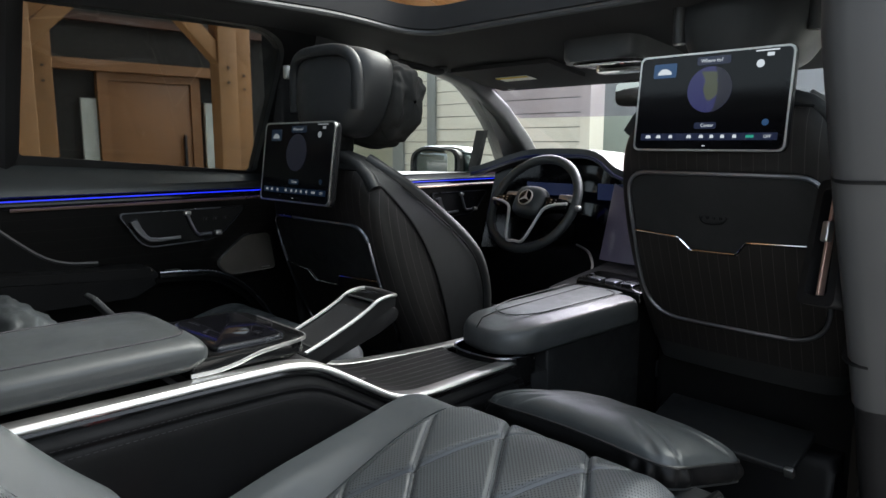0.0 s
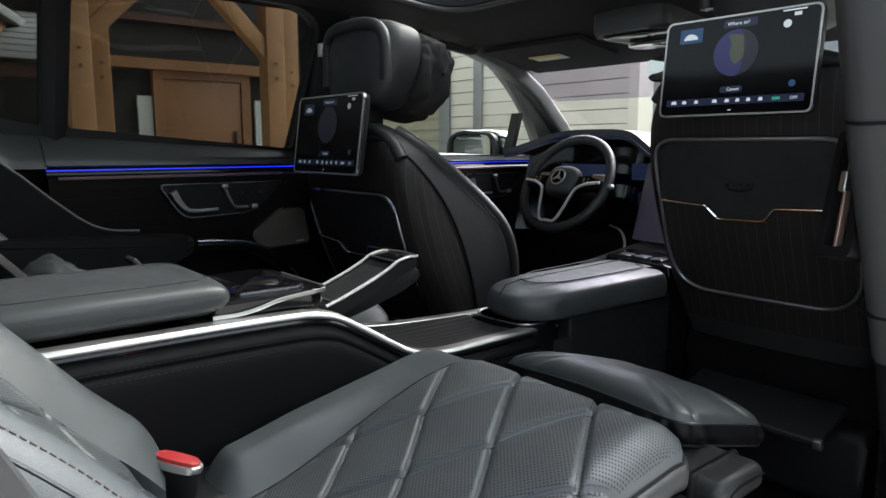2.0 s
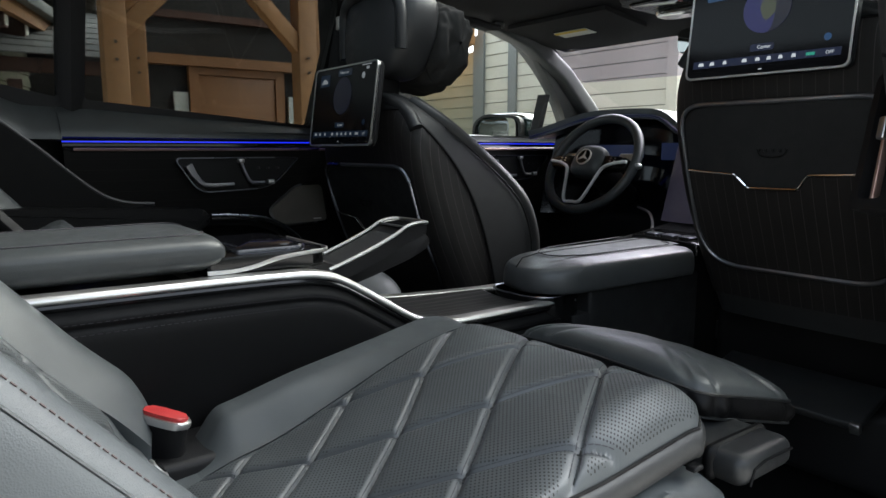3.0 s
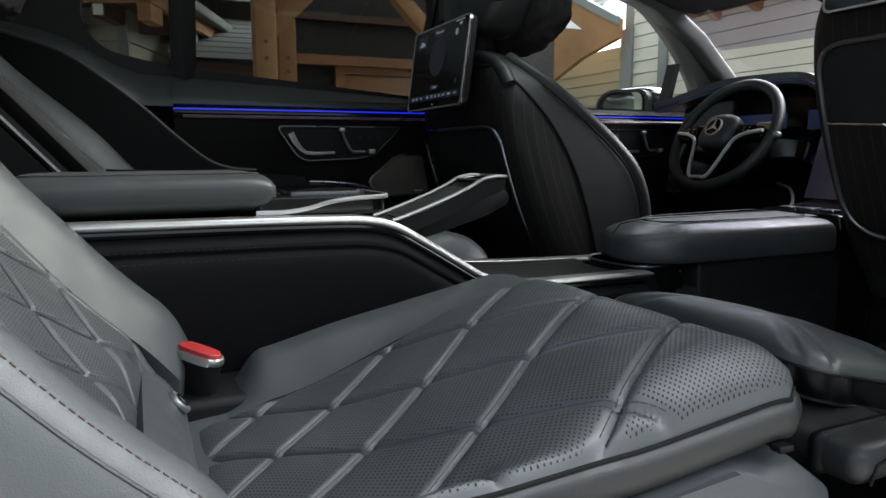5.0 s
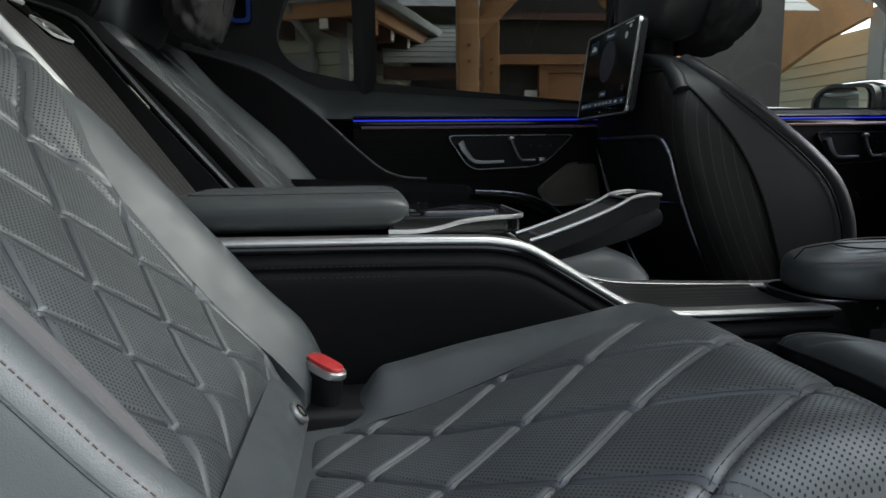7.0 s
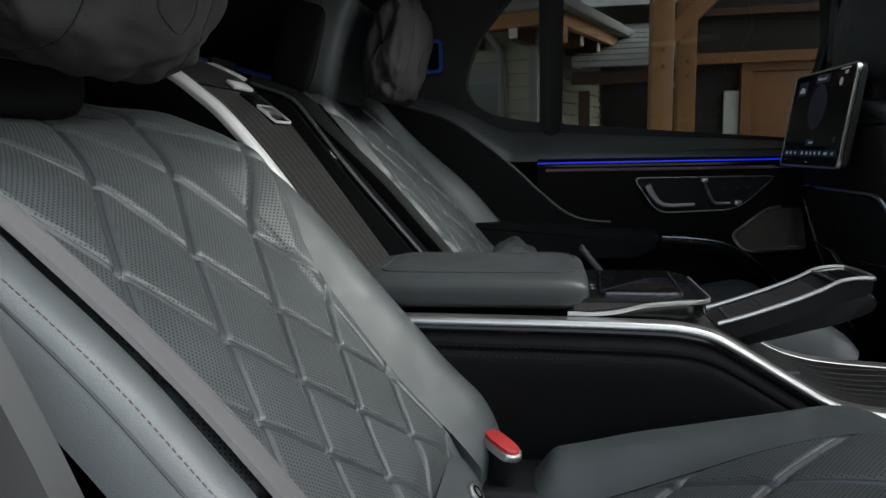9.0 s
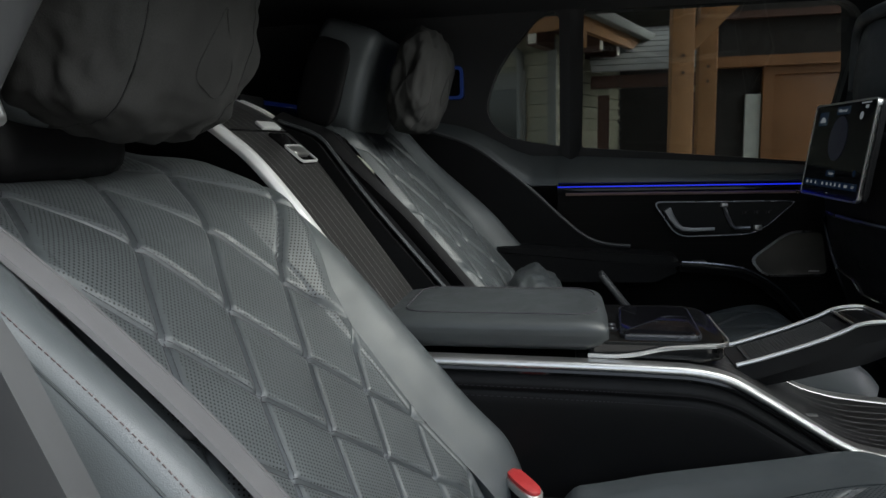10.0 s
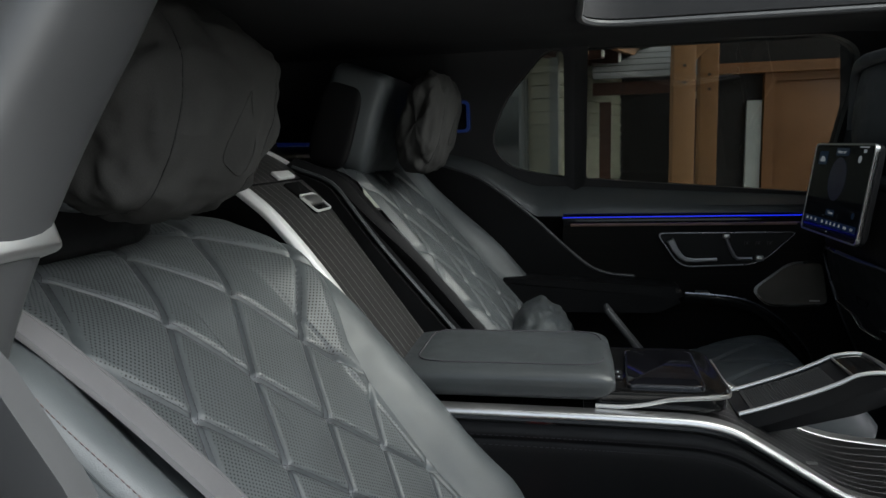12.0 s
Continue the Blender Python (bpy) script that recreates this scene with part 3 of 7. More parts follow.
    # side and front valance under the cushion
    val = [(0.20, 0.04), (0.40, 0.04), (0.80, 0.02), (0.97, 0.14), (0.988, 0.22), (0.984, 0.285), (0.94, 0.318), (0.86, 0.326), (0.70, 0.314), (0.40, 0.285), (0.20, 0.28)]
    lo, hi = sorted((xc + sx * 0.245, xc - sx * 0.245))
    part("cushion_base", prism([(y + dy, z) for y, z in val], "x", lo, hi, 0.024, 5), M_LEATHER, seat, "smooth grey leather seat base")
    part("base_seam", sweep([Vector((xc + sx * 0.2475, y + dy, z)) for y, z in ((0.42, 0.235), (0.60, 0.245), (0.75, 0.262), (0.86, 0.280), (0.92, 0.285), (0.955, 0.262), (0.965, 0.22))], circle(0.0028, 6), Vector((1, 0, 0))), M_PAD, seat)
    part("tag", box(*sorted((xc + sx * 0.232, xc + sx * 0.244)), 0.905 + dy, 0.922 + dy, 0.333, 0.339, 0.002), M_BLACK, seat, "small black sewn tag")

    # headrest and its soft cushion
    tilt = Matrix.Rotation(radians(-18), 3, "X")
    hc = Vector((xc, 0.035 + dy - (0.012 if sx < 0 else 0.0), 0.925 + (0.012 if sx < 0 else 0.0)))
    part("headrest", pillow(hc, (0.135 if sx > 0 else 0.150, 0.062, 0.098 if sx > 0 else 0.108), 0.45 if sx > 0 else 0.28, 0.5 if sx > 0 else 0.30, 60, 40, tilt, lambda p: Vector((p.x * (1 - 0.12 * (p.z / 0.098) ** 2 * (p.z < 0)), p.y + 0.25 * abs(p.x) ** 1.5, p.z))), M_LEATHER, seat, "grey leather headrest")
    if sx < 0:
        part("headrest_cheek", pillow(hc + Vector((0.146, -0.012, -0.012)), (0.010, 0.042, 0.082), 0.45, 0.4, 32, 20, tilt), M_BLACK, seat, "black inset cheek")
    part("headrest_seam", sweep([hc + tilt @ Vector((0.134 * math.copysign(abs(math.cos(a)) ** 0.5, math.cos(a)), 0.016, 0.0985 * math.copysign(abs(math.sin(a)) ** 0.5, math.sin(a)))) for a in steps(-0.6, math.pi + 0.6, 48)], circle(0.0025, 6), Vector((0, 1, 0))), M_PAD, seat)
    # black block stands in for the deep shade below the near head cushion
    if sx > 0:
        part("headrest_shade_block", box(xc - 0.10, xc + 0.10, -0.05 + dy, 0.03 + dy, 0.77, 0.88, 0.03, 3), M_BLACK, seat)
    if sx < 0:
        part("headrest_release", placed(ring_prism([(p * 1.0, q * 0.62) for p, q in circle(0.019, 24)], [(p * 0.72, q * 0.36) for p, q in circle(0.019, 24)], "z", -0.002, 0.003), Matrix.Translation((-0.285, 0.126, 0.822)) @ Matrix.Rotation(radians(-34), 4, "X")), M_CHROME, seat, "oval chrome release ring")
    for d in (-0.05, 0.05) if sx < 0 else ():
        part("headrest_post", tube([(xc + d, 0.01 + dy, 0.87), (xc + d, 0.03 + dy, 0.77)], 0.0055, 8, steps=2), M_CHROME if sx < 0 else M_PLASTIC, seat)
    return seat


def head_cushion(xc, y, z, half, turn, seed, label, crumple=0.09):
    """A stuffed suede roll with gathered ends: rings round the x axis, closed at both ends."""
    t = thing("head_cushion", label, "cushion", "soft cushions on the headrests")
    rot = Matrix.Rotation(radians(turn), 3, "X")

    def pw(v, e):
        return math.copysign(abs(v) ** e, v)

    def form(phi, th, lift=0.0):
        c = pw(math.sin(phi), 0.80)
        r = max(0.0005, math.cos(phi)) ** 0.44
        ends = smooth(0.55, 1.0, abs(c))
        r *= 1 + 0.035 * ends * (1 - smooth(0.80, 0.97, abs(c))) * math.sin(th * 7 + seed) - 0.03 * math.exp(-((abs(c) - 0.62) / 0.06) ** 2)
        p = Vector((c * half[0], r * half[1] * pw(math.cos(th), 0.82), r * half[2] * pw(math.sin(th), 0.82)))
        d = Vector((c, r * math.cos(th), r * math.sin(th)))
        k = 1 + crumple * noise.noise(d * 2.2 + Vector((seed, 0, 0))) + 0.5 * crumple * noise.noise(d * 5.5 + Vector((0, seed, 0)))
        k -= 0.6 * crumple * max(0.0, noise.noise(Vector((c * 2.4, d.y * 1.6 + seed, d.z * 1.6)))) ** 2
        return Vector((xc, y, z)) + rot @ (p * k + p.normalized() * lift)

    part("cover", sheet(form, steps(-math.pi / 2, math.pi / 2, 60), steps(0, 2 * math.pi, 84)), M_SUEDE, t, sharp=80)
    for sd in (-1, 1):
        part("seam", sweep([form(sd * 0.60, a, -0.0006) for a in steps(0, 2 * math.pi, 72)[:-1]], circle(0.0012, 6), Vector((1, 0, 0)), closed=True), M_BLACK, t)
    drop = [form(-0.10 + a, b - 0.08, 0.0004) for a, b in rounded([(0.0, 0.50), (0.17, -0.05), (0.0, -0.24), (-0.17, -0.05)], 0.10, 4)]
    part("stitched_emblem", sweep(drop, circle(0.0010, 6), Vector((0, 1, 0)), closed=True), M_SUEDE, t, "small stitched drop-shaped mark")
    return t


rear_seat(0.385, 1, 0.0, 0.0, "grey quilted leather reclined rear car seat beside the open door", "rear seats")
rear_seat(-0.385, -1, 0.07, 0.03, "grey quilted leather rear car seat beside the closed door", "rear seats")
head_cushion(0.370, 0.106, 0.921, (0.156, 0.078, 0.116), -20, 0.0, "black suede head cushion strapped to a headrest", 0.10)
head_cushion(-0.385, 0.243, 0.925, (0.15, 0.047, 0.105), -14, 4.0, "crumpled black suede head cushion on the far headrest")

# lumbar cushion on the far rear seat
lc = thing("lumbar_cushion", "small creased grey leather cushion lying on the far rear seat", "cushion")
part("cover", pillow((-0.38, 0.46, 0.46), (0.15, 0.06, 0.07), 0.6, 0.7, 48, 28, Matrix.Rotation(radians(-35), 3, "X"), wrinkle=0.12, seed=2.0), M_PAD, lc, sharp=80)

# extended leg rest
lr = thing("leg_rest_cushion", "loose grey leather cushion laid on the extended leg rest", "cushion")


def rest_form(a, f):
    """Stuffed cushion with a seam round it: upper face for f 0 to 1, underside for 1 to 2."""
    c, n = math.cos(a), math.sin(a)
    r = f if f <= 1 else min(1.0, (2 - f) / 0.6)
    u, v = 0.5 + 0.5 * r * math.copysign(abs(c) ** 0.28, c), 0.5 + 0.5 * r * math.copysign(abs(n) ** 0.28, n)
    pull = 0.014 * (1 - (2 * u - 1) ** 2) * math.copysign(1, v - 0.5) * r ** 3
    full = (1 - r ** 3.0) ** 0.55
    crease = 0.0045 * smooth(0.45, 0.92, r) * (1 - smooth(0.93, 1.0, r)) * max(0.0, math.sin(a * 11 + 2.2 * math.sin(a * 3))) ** 3
    z = 0.350 - 0.060 * v ** 1.15 + 0.007 * math.sin(math.pi * u)
    p = Vector((0.162 + 0.374 * u + 0.02 * (v - 0.5), 1.076 + 0.240 * v - pull * 0.5, z))
    if f > 1:
        g = min(1.0, (f - 1) / 0.4)
        side = math.sin(math.pi * g)
        p += Vector((0.006 * side * c, 0.006 * side * n, -0.034 * g - 0.006 * (1 - r)))
        p += Vector((c, n, 0)) * 0.004 * side * math.sin(a * 17 + 2 * math.sin(a * 5))
    else:
        p.z += 0.040 * full - crease
    return p + Vector((0, 0, 0.0035 * noise.noise(p * 17) * (1 - r ** 4)))


part("cover", sheet(rest_form, steps(0, 2 * math.pi, 200), steps(0.001, 1, 34)), M_CUSHION, lr, sharp=60)
# side band coloured black for the shade that the seat throws on it
part("gusset", sheet(rest_form, steps(0, 2 * math.pi, 200), steps(1.0, 1.4, 10)), M_BLACK, lr, "creased leather side band, seat shade in its black", 60)
part("underside", sheet(rest_form, steps(0, 2 * math.pi, 200), steps(1.4, 1.999, 10)), M_BLACK, lr, "dark leather underside", 60)
for f in (1.0, 1.4):
    part("piping", sweep([rest_form(a, f) for a in steps(0, 2 * math.pi, 200)[:-1]], circle(0.0024, 6), Vector((0, 0, 1)), closed=True), M_SEAT, lr)
lrs = thing("leg_rest", "padded grey leather leg rest folded out from the seat", "leg rest")
part("pad", box(0.22, 0.612, 1.035, 1.16, 0.262, 0.303, 0.016, 4), M_SEAT, lrs)
part("seam", sweep([Vector((0.6125, y, z)) for y, z in ((1.052, 0.266), (1.06, 0.285), (1.085, 0.290), (1.150, 0.289))], circle(0.002, 6), Vector((1, 0, 0))), M_BLACK, lrs)
part("strap", box(0.555, 0.575, 1.030, 1.165, 0.259, 0.3065, 0.012, 3), M_BLACK, lrs, "black leather loop")
part("hinge_arm", box(0.25, 0.53, 0.94, 1.02, 0.20, 0.27, 0.015), M_PLASTIC, lrs)

# buckle, belt and seat-side button
bk = thing("belt_buckle", "black seat belt buckle with a red press button", "seat belt buckle")
tb = Matrix.Translation((0.192, 0.477, 0.331)) @ Matrix.Scale(1.0, 4) @ Matrix.Rotation(radians(-10), 4, "X") @ Matrix.Rotation(radians(4), 4, "Y") @ Matrix.Rotation(radians(42), 4, "Z")


def oval(a, b, n=40):
    """Rounded oblong outline."""
    return [(a * math.copysign(abs(math.cos(t)) ** 0.7, math.cos(t)), b * math.copysign(abs(math.sin(t)) ** 0.7, math.sin(t))) for t in steps(0, 2 * math.pi, n)[:-1]]


part("housing", placed(prism(oval(0.031, 0.013), "z", -0.075, 0.019), tb), M_PLASTIC, bk)
part("collar", placed(prism(oval(0.0335, 0.0155), "z", 0.019, 0.028, 0.0025), tb), M_SILVER, bk)
part("press_button", placed(prism(oval(0.0295, 0.0122), "z", 0.026, 0.0325, 0.0025), tb), M_RED, bk, "red press button")
tray = thing("buckle_well", "black plastic well between seat and console", "seat trim")
part("well", box(0.13, 0.235, 0.38, 0.60, 0.20, 0.312, 0.01), M_PLASTIC, tray)
tab = thing("seat_tab", "grey leather strip with a round metal emblem button in the crease", "seat trim")


def strip_form(x, f):
    top = 0.012 * smooth(0.225, 0.205, x)
    bulge = 0.004 * math.sin(math.pi * f) + 0.005
    return Vector((x, 0.416 + 0.042 * f + bulge + top * (1 - f), 0.352 - 0.054 * f + bulge - top * (1 - f)))


part("strip", sheet(strip_form, [0.205, 0.207, 0.212, 0.22] + steps(0.23, 0.61, 30), [0.0, 0.03, 0.08] + steps(0.15, 0.85, 8) + [0.92, 0.97, 1.0], 0.012), M_LEATHER, tab, "", 60)
tabm = Matrix.Translation((0.262, 0.4535, 0.3235)) @ Matrix.Rotation(radians(38), 4, "X")
part("emblem_disc", placed(prism(circle(0.0140, 24), "y", 0.0, 0.006, 0.0015), tabm), M_SILVER, tab, "round chrome disc")
part("emblem_ring", placed(ring_prism(circle(0.0085, 20), circle(0.0065, 20), "y", 0.0055, 0.0072), tabm), M_PIANO, tab)


def ribbon(points, across, width, thick=0.0015, n=10):
    path = spline(points, n)
    w = width / 2
    return sweep(path, [(-w, -thick), (w, -thick), (w, thick), (-w, thick)], across)


def belt_line(sx, dy):
    """Middle line of a belt lying between the quilting and the outer bolster."""
    if sx > 0:
        return [Vector((x, 0.44, 0.32)) + S_DIR * s + S_NRM * n for x, s, n in ((0.632, 0.68, -0.03), (0.620, 0.61, 0.012), (0.608, 0.54, 0.030), (0.595, 0.493, 0.031), (0.583, 0.445, 0.031), (0.572, 0.386, 0.031), (0.563, 0.3245, 0.031), (0.556, 0.25, 0.030), (0.552, 0.15, 0.026), (0.550, 0.06, 0.018))]
    return [Vector((-x, y + dy, z)) for x, y, z in ((0.575, -0.02, 0.90), (0.57, 0.04, 0.80), (0.56, 0.11, 0.725), (0.56, 0.175, 0.655), (0.56, 0.245, 0.58), (0.56, 0.305, 0.515), (0.56, 0.355, 0.46), (0.555, 0.40, 0.40))]


for sx, dy in ((1, 0.0), (-1, 0.07)):
    belt = thing("seat_belt", "grey woven seat belt lying across the seat back", "seat belt", "rear seat belts")
    slope = Vector((0.95, 0.23, 0.20)) if sx > 0 else Vector((1, 0, 0))
    part("webbing", ribbon(belt_line(sx, dy), slope, 0.047), M_WEB, belt)
    for e in (-0.0215, 0.0215):
        part("hem", ribbon([p + slope * e for p in belt_line(sx, dy)], slope, 0.0045, 0.0024), M_WEB, belt, "tightly woven edge band")


# ---- centre console ----
RAIL = [(0.20, 0.507), (0.35, 0.505), (0.55, 0.503), (0.66, 0.501), (0.71, 0.498), (0.75, 0.488), (0.79, 0.466), (0.84, 0.435), (0.885, 0.408), (0.925, 0.395), (0.98, 0.389), (1.10, 0.387), (1.20, 0.386), (1.268, 0.386)]
rail_path = [(p.y, p.z) for p in spline([(0, y, z) for y, z in RAIL], 6)]
con = thing("rear_centre_console", "black leather centre console with silver rails and pinstripe wood deck", "centre console")


def rail_x(y, sd):
    """The near rail runs nearly straight, the far one closes in towards the cup recess."""
    return 0.128 - 0.012 * smooth(0.9, 1.25, y) if sd > 0 else lerp_table([(0.70, -0.128), (0.78, -0.122), (0.86, -0.108), (0.94, -0.090), (1.08, -0.065), (1.20, -0.050), (1.27, -0.048)], y)


for sd in (1, -1):
    rp = [Vector((rail_x(y, sd), y, z)) for y, z in rail_path]
    part("rail", sweep(rp, rounded([(-0.013, -0.004), (0.010, -0.009), (0.013, -0.004), (0.009, 0.002), (-0.013, 0.003)], 0.002, 2), Vector((1, 0, 0))), M_SILVER, con, "satin aluminium rail")
    part("rail_lip", sweep([p + Vector((sd * 0.004, 0, -0.013)) for p in rp], circle(0.0055, 8), Vector((1, 0, 0))), M_PIANO, con)

    def side(v, k, sd=sd):
        y, z = rail_path[int(k)]
        x = sd * (lerp_table([(0.0, 0.128), (0.015, 0.140), (0.021, 0.1415), (0.027, 0.1385), (0.033, 0.1415), (0.06, 0.143), (0.2, 0.138), (0.5, 0.13)], v) - 0.128) + rail_x(y, sd)
        return (x, y, z - 0.014 - v)

    part("side_panel", sheet(side, [0, 0.004, 0.009, 0.015, 0.021, 0.0245, 0.027, 0.0295, 0.033, 0.045, 0.06, 0.1, 0.16, 0.24, 0.36], list(range(len(rail_path))), 0.012), M_BLACK, con, "black leather side panel", 60)
    bm = bmesh.new()
    for k in range(2, len(rail_path) - 2):
        for v in (0.020, 0.034):
            for h in (0, 0.25, 0.5, 0.75):
                a, b = Vector(side(v, k)), Vector(side(v, k + 1))
                p, q = a.lerp(b, h), a.lerp(b, h + 0.15)
                e = Vector((sd * 0.0012, 0, 0))
                u = Vector((0, 0, 0.0005))
                bm.faces.new([bm.verts.new(c) for c in (p + e - u, q + e - u, q + e + u, p + e + u)])
    part("stitching", bm, M_STITCH, con)["kind"] = "stuff"
deck = [k for k in range(len(rail_path)) if 0.54 < rail_path[k][0] < 1.182]
part("wood_deck", sheet(lambda x, k: (rail_x(rail_path[int(k)][0], -1) + 0.012 + (rail_x(rail_path[int(k)][0], 1) - rail_x(rail_path[int(k)][0], -1) - 0.024) * (x + 0.116) / 0.232, rail_path[int(k)][0], rail_path[int(k)][1] + 0.001 - 0.006 * (1 - (x / 0.115) ** 2) * smooth(0.85, 0.95, rail_path[int(k)][0])), steps(-0.116, 0.116, 12), deck, 0.01, uv=lambda x, k: (rail_x(rail_path[int(k)][0], -1) + (rail_x(rail_path[int(k)][0], 1) - rail_x(rail_path[int(k)][0], -1)) * (x + 0.116) / 0.232 + 0.3, rail_path[int(k)][0])), M_WOOD_DECK, con, "dark wood deck with fine pale lines", 60)
part("deck_badge", box(0.085, 0.091, 0.845, 0.868, 0.4255, 0.4275), M_SILVER, con)
part("core", prism([(0.86, 0.02), (1.30, 0.02), (1.30, 0.350), (1.17, 0.352), (1.165, 0.37), (0.95, 0.37), (0.86, 0.395)], "x", -0.04, 0.115), M_BLACK, con)
part("core", prism([(0.2, 0.02), (0.86, 0.02), (0.86, 0.395), (0.74, 0.475), (0.2, 0.49)], "x", -0.118, 0.118), M_BLACK, con)

# wood arch between the seats
ARCH = [(-0.13, 0.902), (-0.07, 0.894), (-0.015, 0.872), (0.03, 0.845), (0.068, 0.816), (0.106, 0.782), (0.165, 0.711), (0.23, 0.622), (0.285, 0.545), (0.31, 0.51)]
arch_path = [(p.y, p.z) for p in spline([(0, y, z) for y, z in ARCH], 6)]
arch = thing("wood_arch_panel", "pinstripe wood panel with silver edges between the rear seats", "console trim")


def arch_x(x, y):
    return x - 0.015


part("wood", sheet(lambda x, k: (arch_x(x, 0), *arch_path[int(k)]), steps(-0.128, 0.128, 10), list(range(len(arch_path))), 0.012, uv=lambda x, k: (x + 0.3, k * 0.02)), M_WOOD_DECK, arch, "dark wood with fine pale lines", 60)
for sd in (1, -1):
    part("edge_trim", sweep([Vector((arch_x(sd * 0.133, 0), y, z)) for y, z in arch_path], rounded([(-0.009, -0.008), (0.009, -0.012), (0.012, -0.004), (0.007, 0.004), (-0.009, 0.004)], 0.002, 3), Vector((1, 0, 0))), M_SATIN, arch, "satin silver edge")
    part("cheek", sheet(lambda v, k: (arch_x(sd * (0.138 - 0.02 * v), 0), arch_path[int(k)][0] - 0.05 * v, arch_path[int(k)][1] - 0.10 * v - 0.008), steps(0, 1, 3), list(range(len(arch_path))), 0.01), M_BLACK, arch)
part("joint", sweep([Vector((x - 0.015, 0.0535, 0.828)) for x in steps(-0.132, 0.132, 6)], circle(0.002, 6), Vector((0, 1, 0))), M_PIANO, arch)
ta = Matrix.Translation((-0.050, 0.070, 0.8155)) @ Matrix.Rotation(radians(-40), 4, "X")
part("catch_plate", placed(box(-0.034, 0.034, -0.040, -0.022, 0.0, 0.006, 0.0015), ta), M_SATIN, arch, "bright catch plate")
part("catch_recess", placed(prism(rounded([(-0.034, -0.012), (0.034, -0.012), (0.034, 0.062), (-0.034, 0.062)], 0.006), "z", -0.003, 0.0025), ta), M_PIANO, arch)
part("recess_rim", placed(ring_prism(rounded([(-0.035, 0.020), (0.035, 0.020), (0.035, 0.063), (-0.035, 0.063)], 0.009), rounded([(-0.0325, 0.0225), (0.0325, 0.0225), (0.0325, 0.0605), (-0.0325, 0.0605)], 0.007), "z", 0.001, 0.0045), ta), M_SATIN, arch, "silver rim")
part("catch_lever", placed(prism(rounded([(-0.029, 0.026), (0.029, 0.026), (0.029, 0.046), (-0.029, 0.046)], 0.006), "z", 0.001, 0.006, 0.002), ta), M_SILVER, arch, "silver lever")

# rear armrest
arm = thing("centre_armrest", "padded grey leather centre armrest with stitched top", "armrest")


def arm_fn(th, y):
    k = smooth(0.24, 0.33, y) * 0.35 + 0.65
    e = max(0.0, 1 - (max(0.0, y - 0.535) / 0.0605) ** 4) ** 0.4
    c, s = math.cos(th), math.sin(th)
    x = 0.119 * math.copysign(abs(c) ** 0.42, c) * (0.82 + 0.18 * e)
    z = 0.536 + (0.025 * k if s > 0 else 0.029) * math.copysign(abs(s) ** 0.6, s) * (0.05 + 0.95 * e)
    return (x, y, z)


part("pad", sheet(arm_fn, steps(0, 2 * math.pi, 64), steps(0.25, 0.53, 24) + steps(0.535, 0.594, 16)), M_PAD, arm, "", 80)
part("end_cap", sheet(lambda th, r: (arm_fn(th, 0.594)[0] * r, 0.594 + 0.004 * (1 - r), 0.536 + (arm_fn(th, 0.594)[2] - 0.536) * r), steps(0, 2 * math.pi, 64), steps(0.01, 1, 4)), M_PAD, arm)
seam = [Vector((x, y, arm_fn(math.acos(max(-1, min(1, math.copysign((abs(x) / 0.119) ** (1 / 0.42), x)))), y)[2] + 0.0005)) for x, y in rounded([(0.088, 0.58), (0.088, 0.30), (-0.088, 0.30), (-0.088, 0.58)], 0.04, 8)]
part("stitching", sweep(seam, circle(0.0012, 5), Vector((0, 0, 1))), M_STITCH, arm)

# control box with a dark glass tablet
cb = thing("rear_control_unit", "gloss black control unit with tablet and silver trim", "control unit")
part("body", prism(rounded([(-0.105, 0.565), (0.112, 0.565), (0.112, 0.748), (-0.105, 0.748)], [0.01, 0.01, 0.03, 0.03]), "z", 0.503, 0.5285, 0.005, 3), M_PIANO, cb)
part("tablet", prism(rounded([(-0.072, 0.622), (0.092, 0.612), (0.094, 0.716), (-0.070, 0.722)], 0.01), "z", 0.5285, 0.5345, 0.002), M_TABLET, cb, "dark glass tablet")
part("tablet_edge", ring_prism(rounded([(-0.074, 0.620), (0.094, 0.610), (0.096, 0.718), (-0.072, 0.724)], 0.011), rounded([(-0.071, 0.623), (0.091, 0.613), (0.093, 0.715), (-0.069, 0.721)], 0.01), "z", 0.529, 0.5335), M_DARKMETAL, cb)
for i in range(2):
    part("key", prism(rounded([(0.02 + i * 0.022, 0.597), (0.038 + i * 0.022, 0.597), (0.038 + i * 0.022, 0.608), (0.02 + i * 0.022, 0.608)], 0.003), "z", 0.5285, 0.5305, 0.0008), M_PLASTIC, cb)
    part("key_mark", box(0.026 + i * 0.022, 0.032 + i * 0.022, 0.6015, 0.6035, 0.5303, 0.5308), M_ICON, cb)
trim = spline([(0.1135, 0.566, 0.509), (0.1145, 0.60, 0.509), (0.1145, 0.632, 0.513), (0.1145, 0.665, 0.521), (0.1145, 0.70, 0.5245), (0.110, 0.735, 0.5255), (0.095, 0.7495, 0.526), (0.05, 0.7505, 0.526), (-0.05, 0.7505, 0.526)], 8)
part("trim", sweep(trim, rounded([(-0.001, -0.003), (0.002, -0.003), (0.002, 0.003), (-0.001, 0.003)], 0.001, 2), Vector((0.7, 0.7, 0))), M_SILVER, cb, "silver trim line")

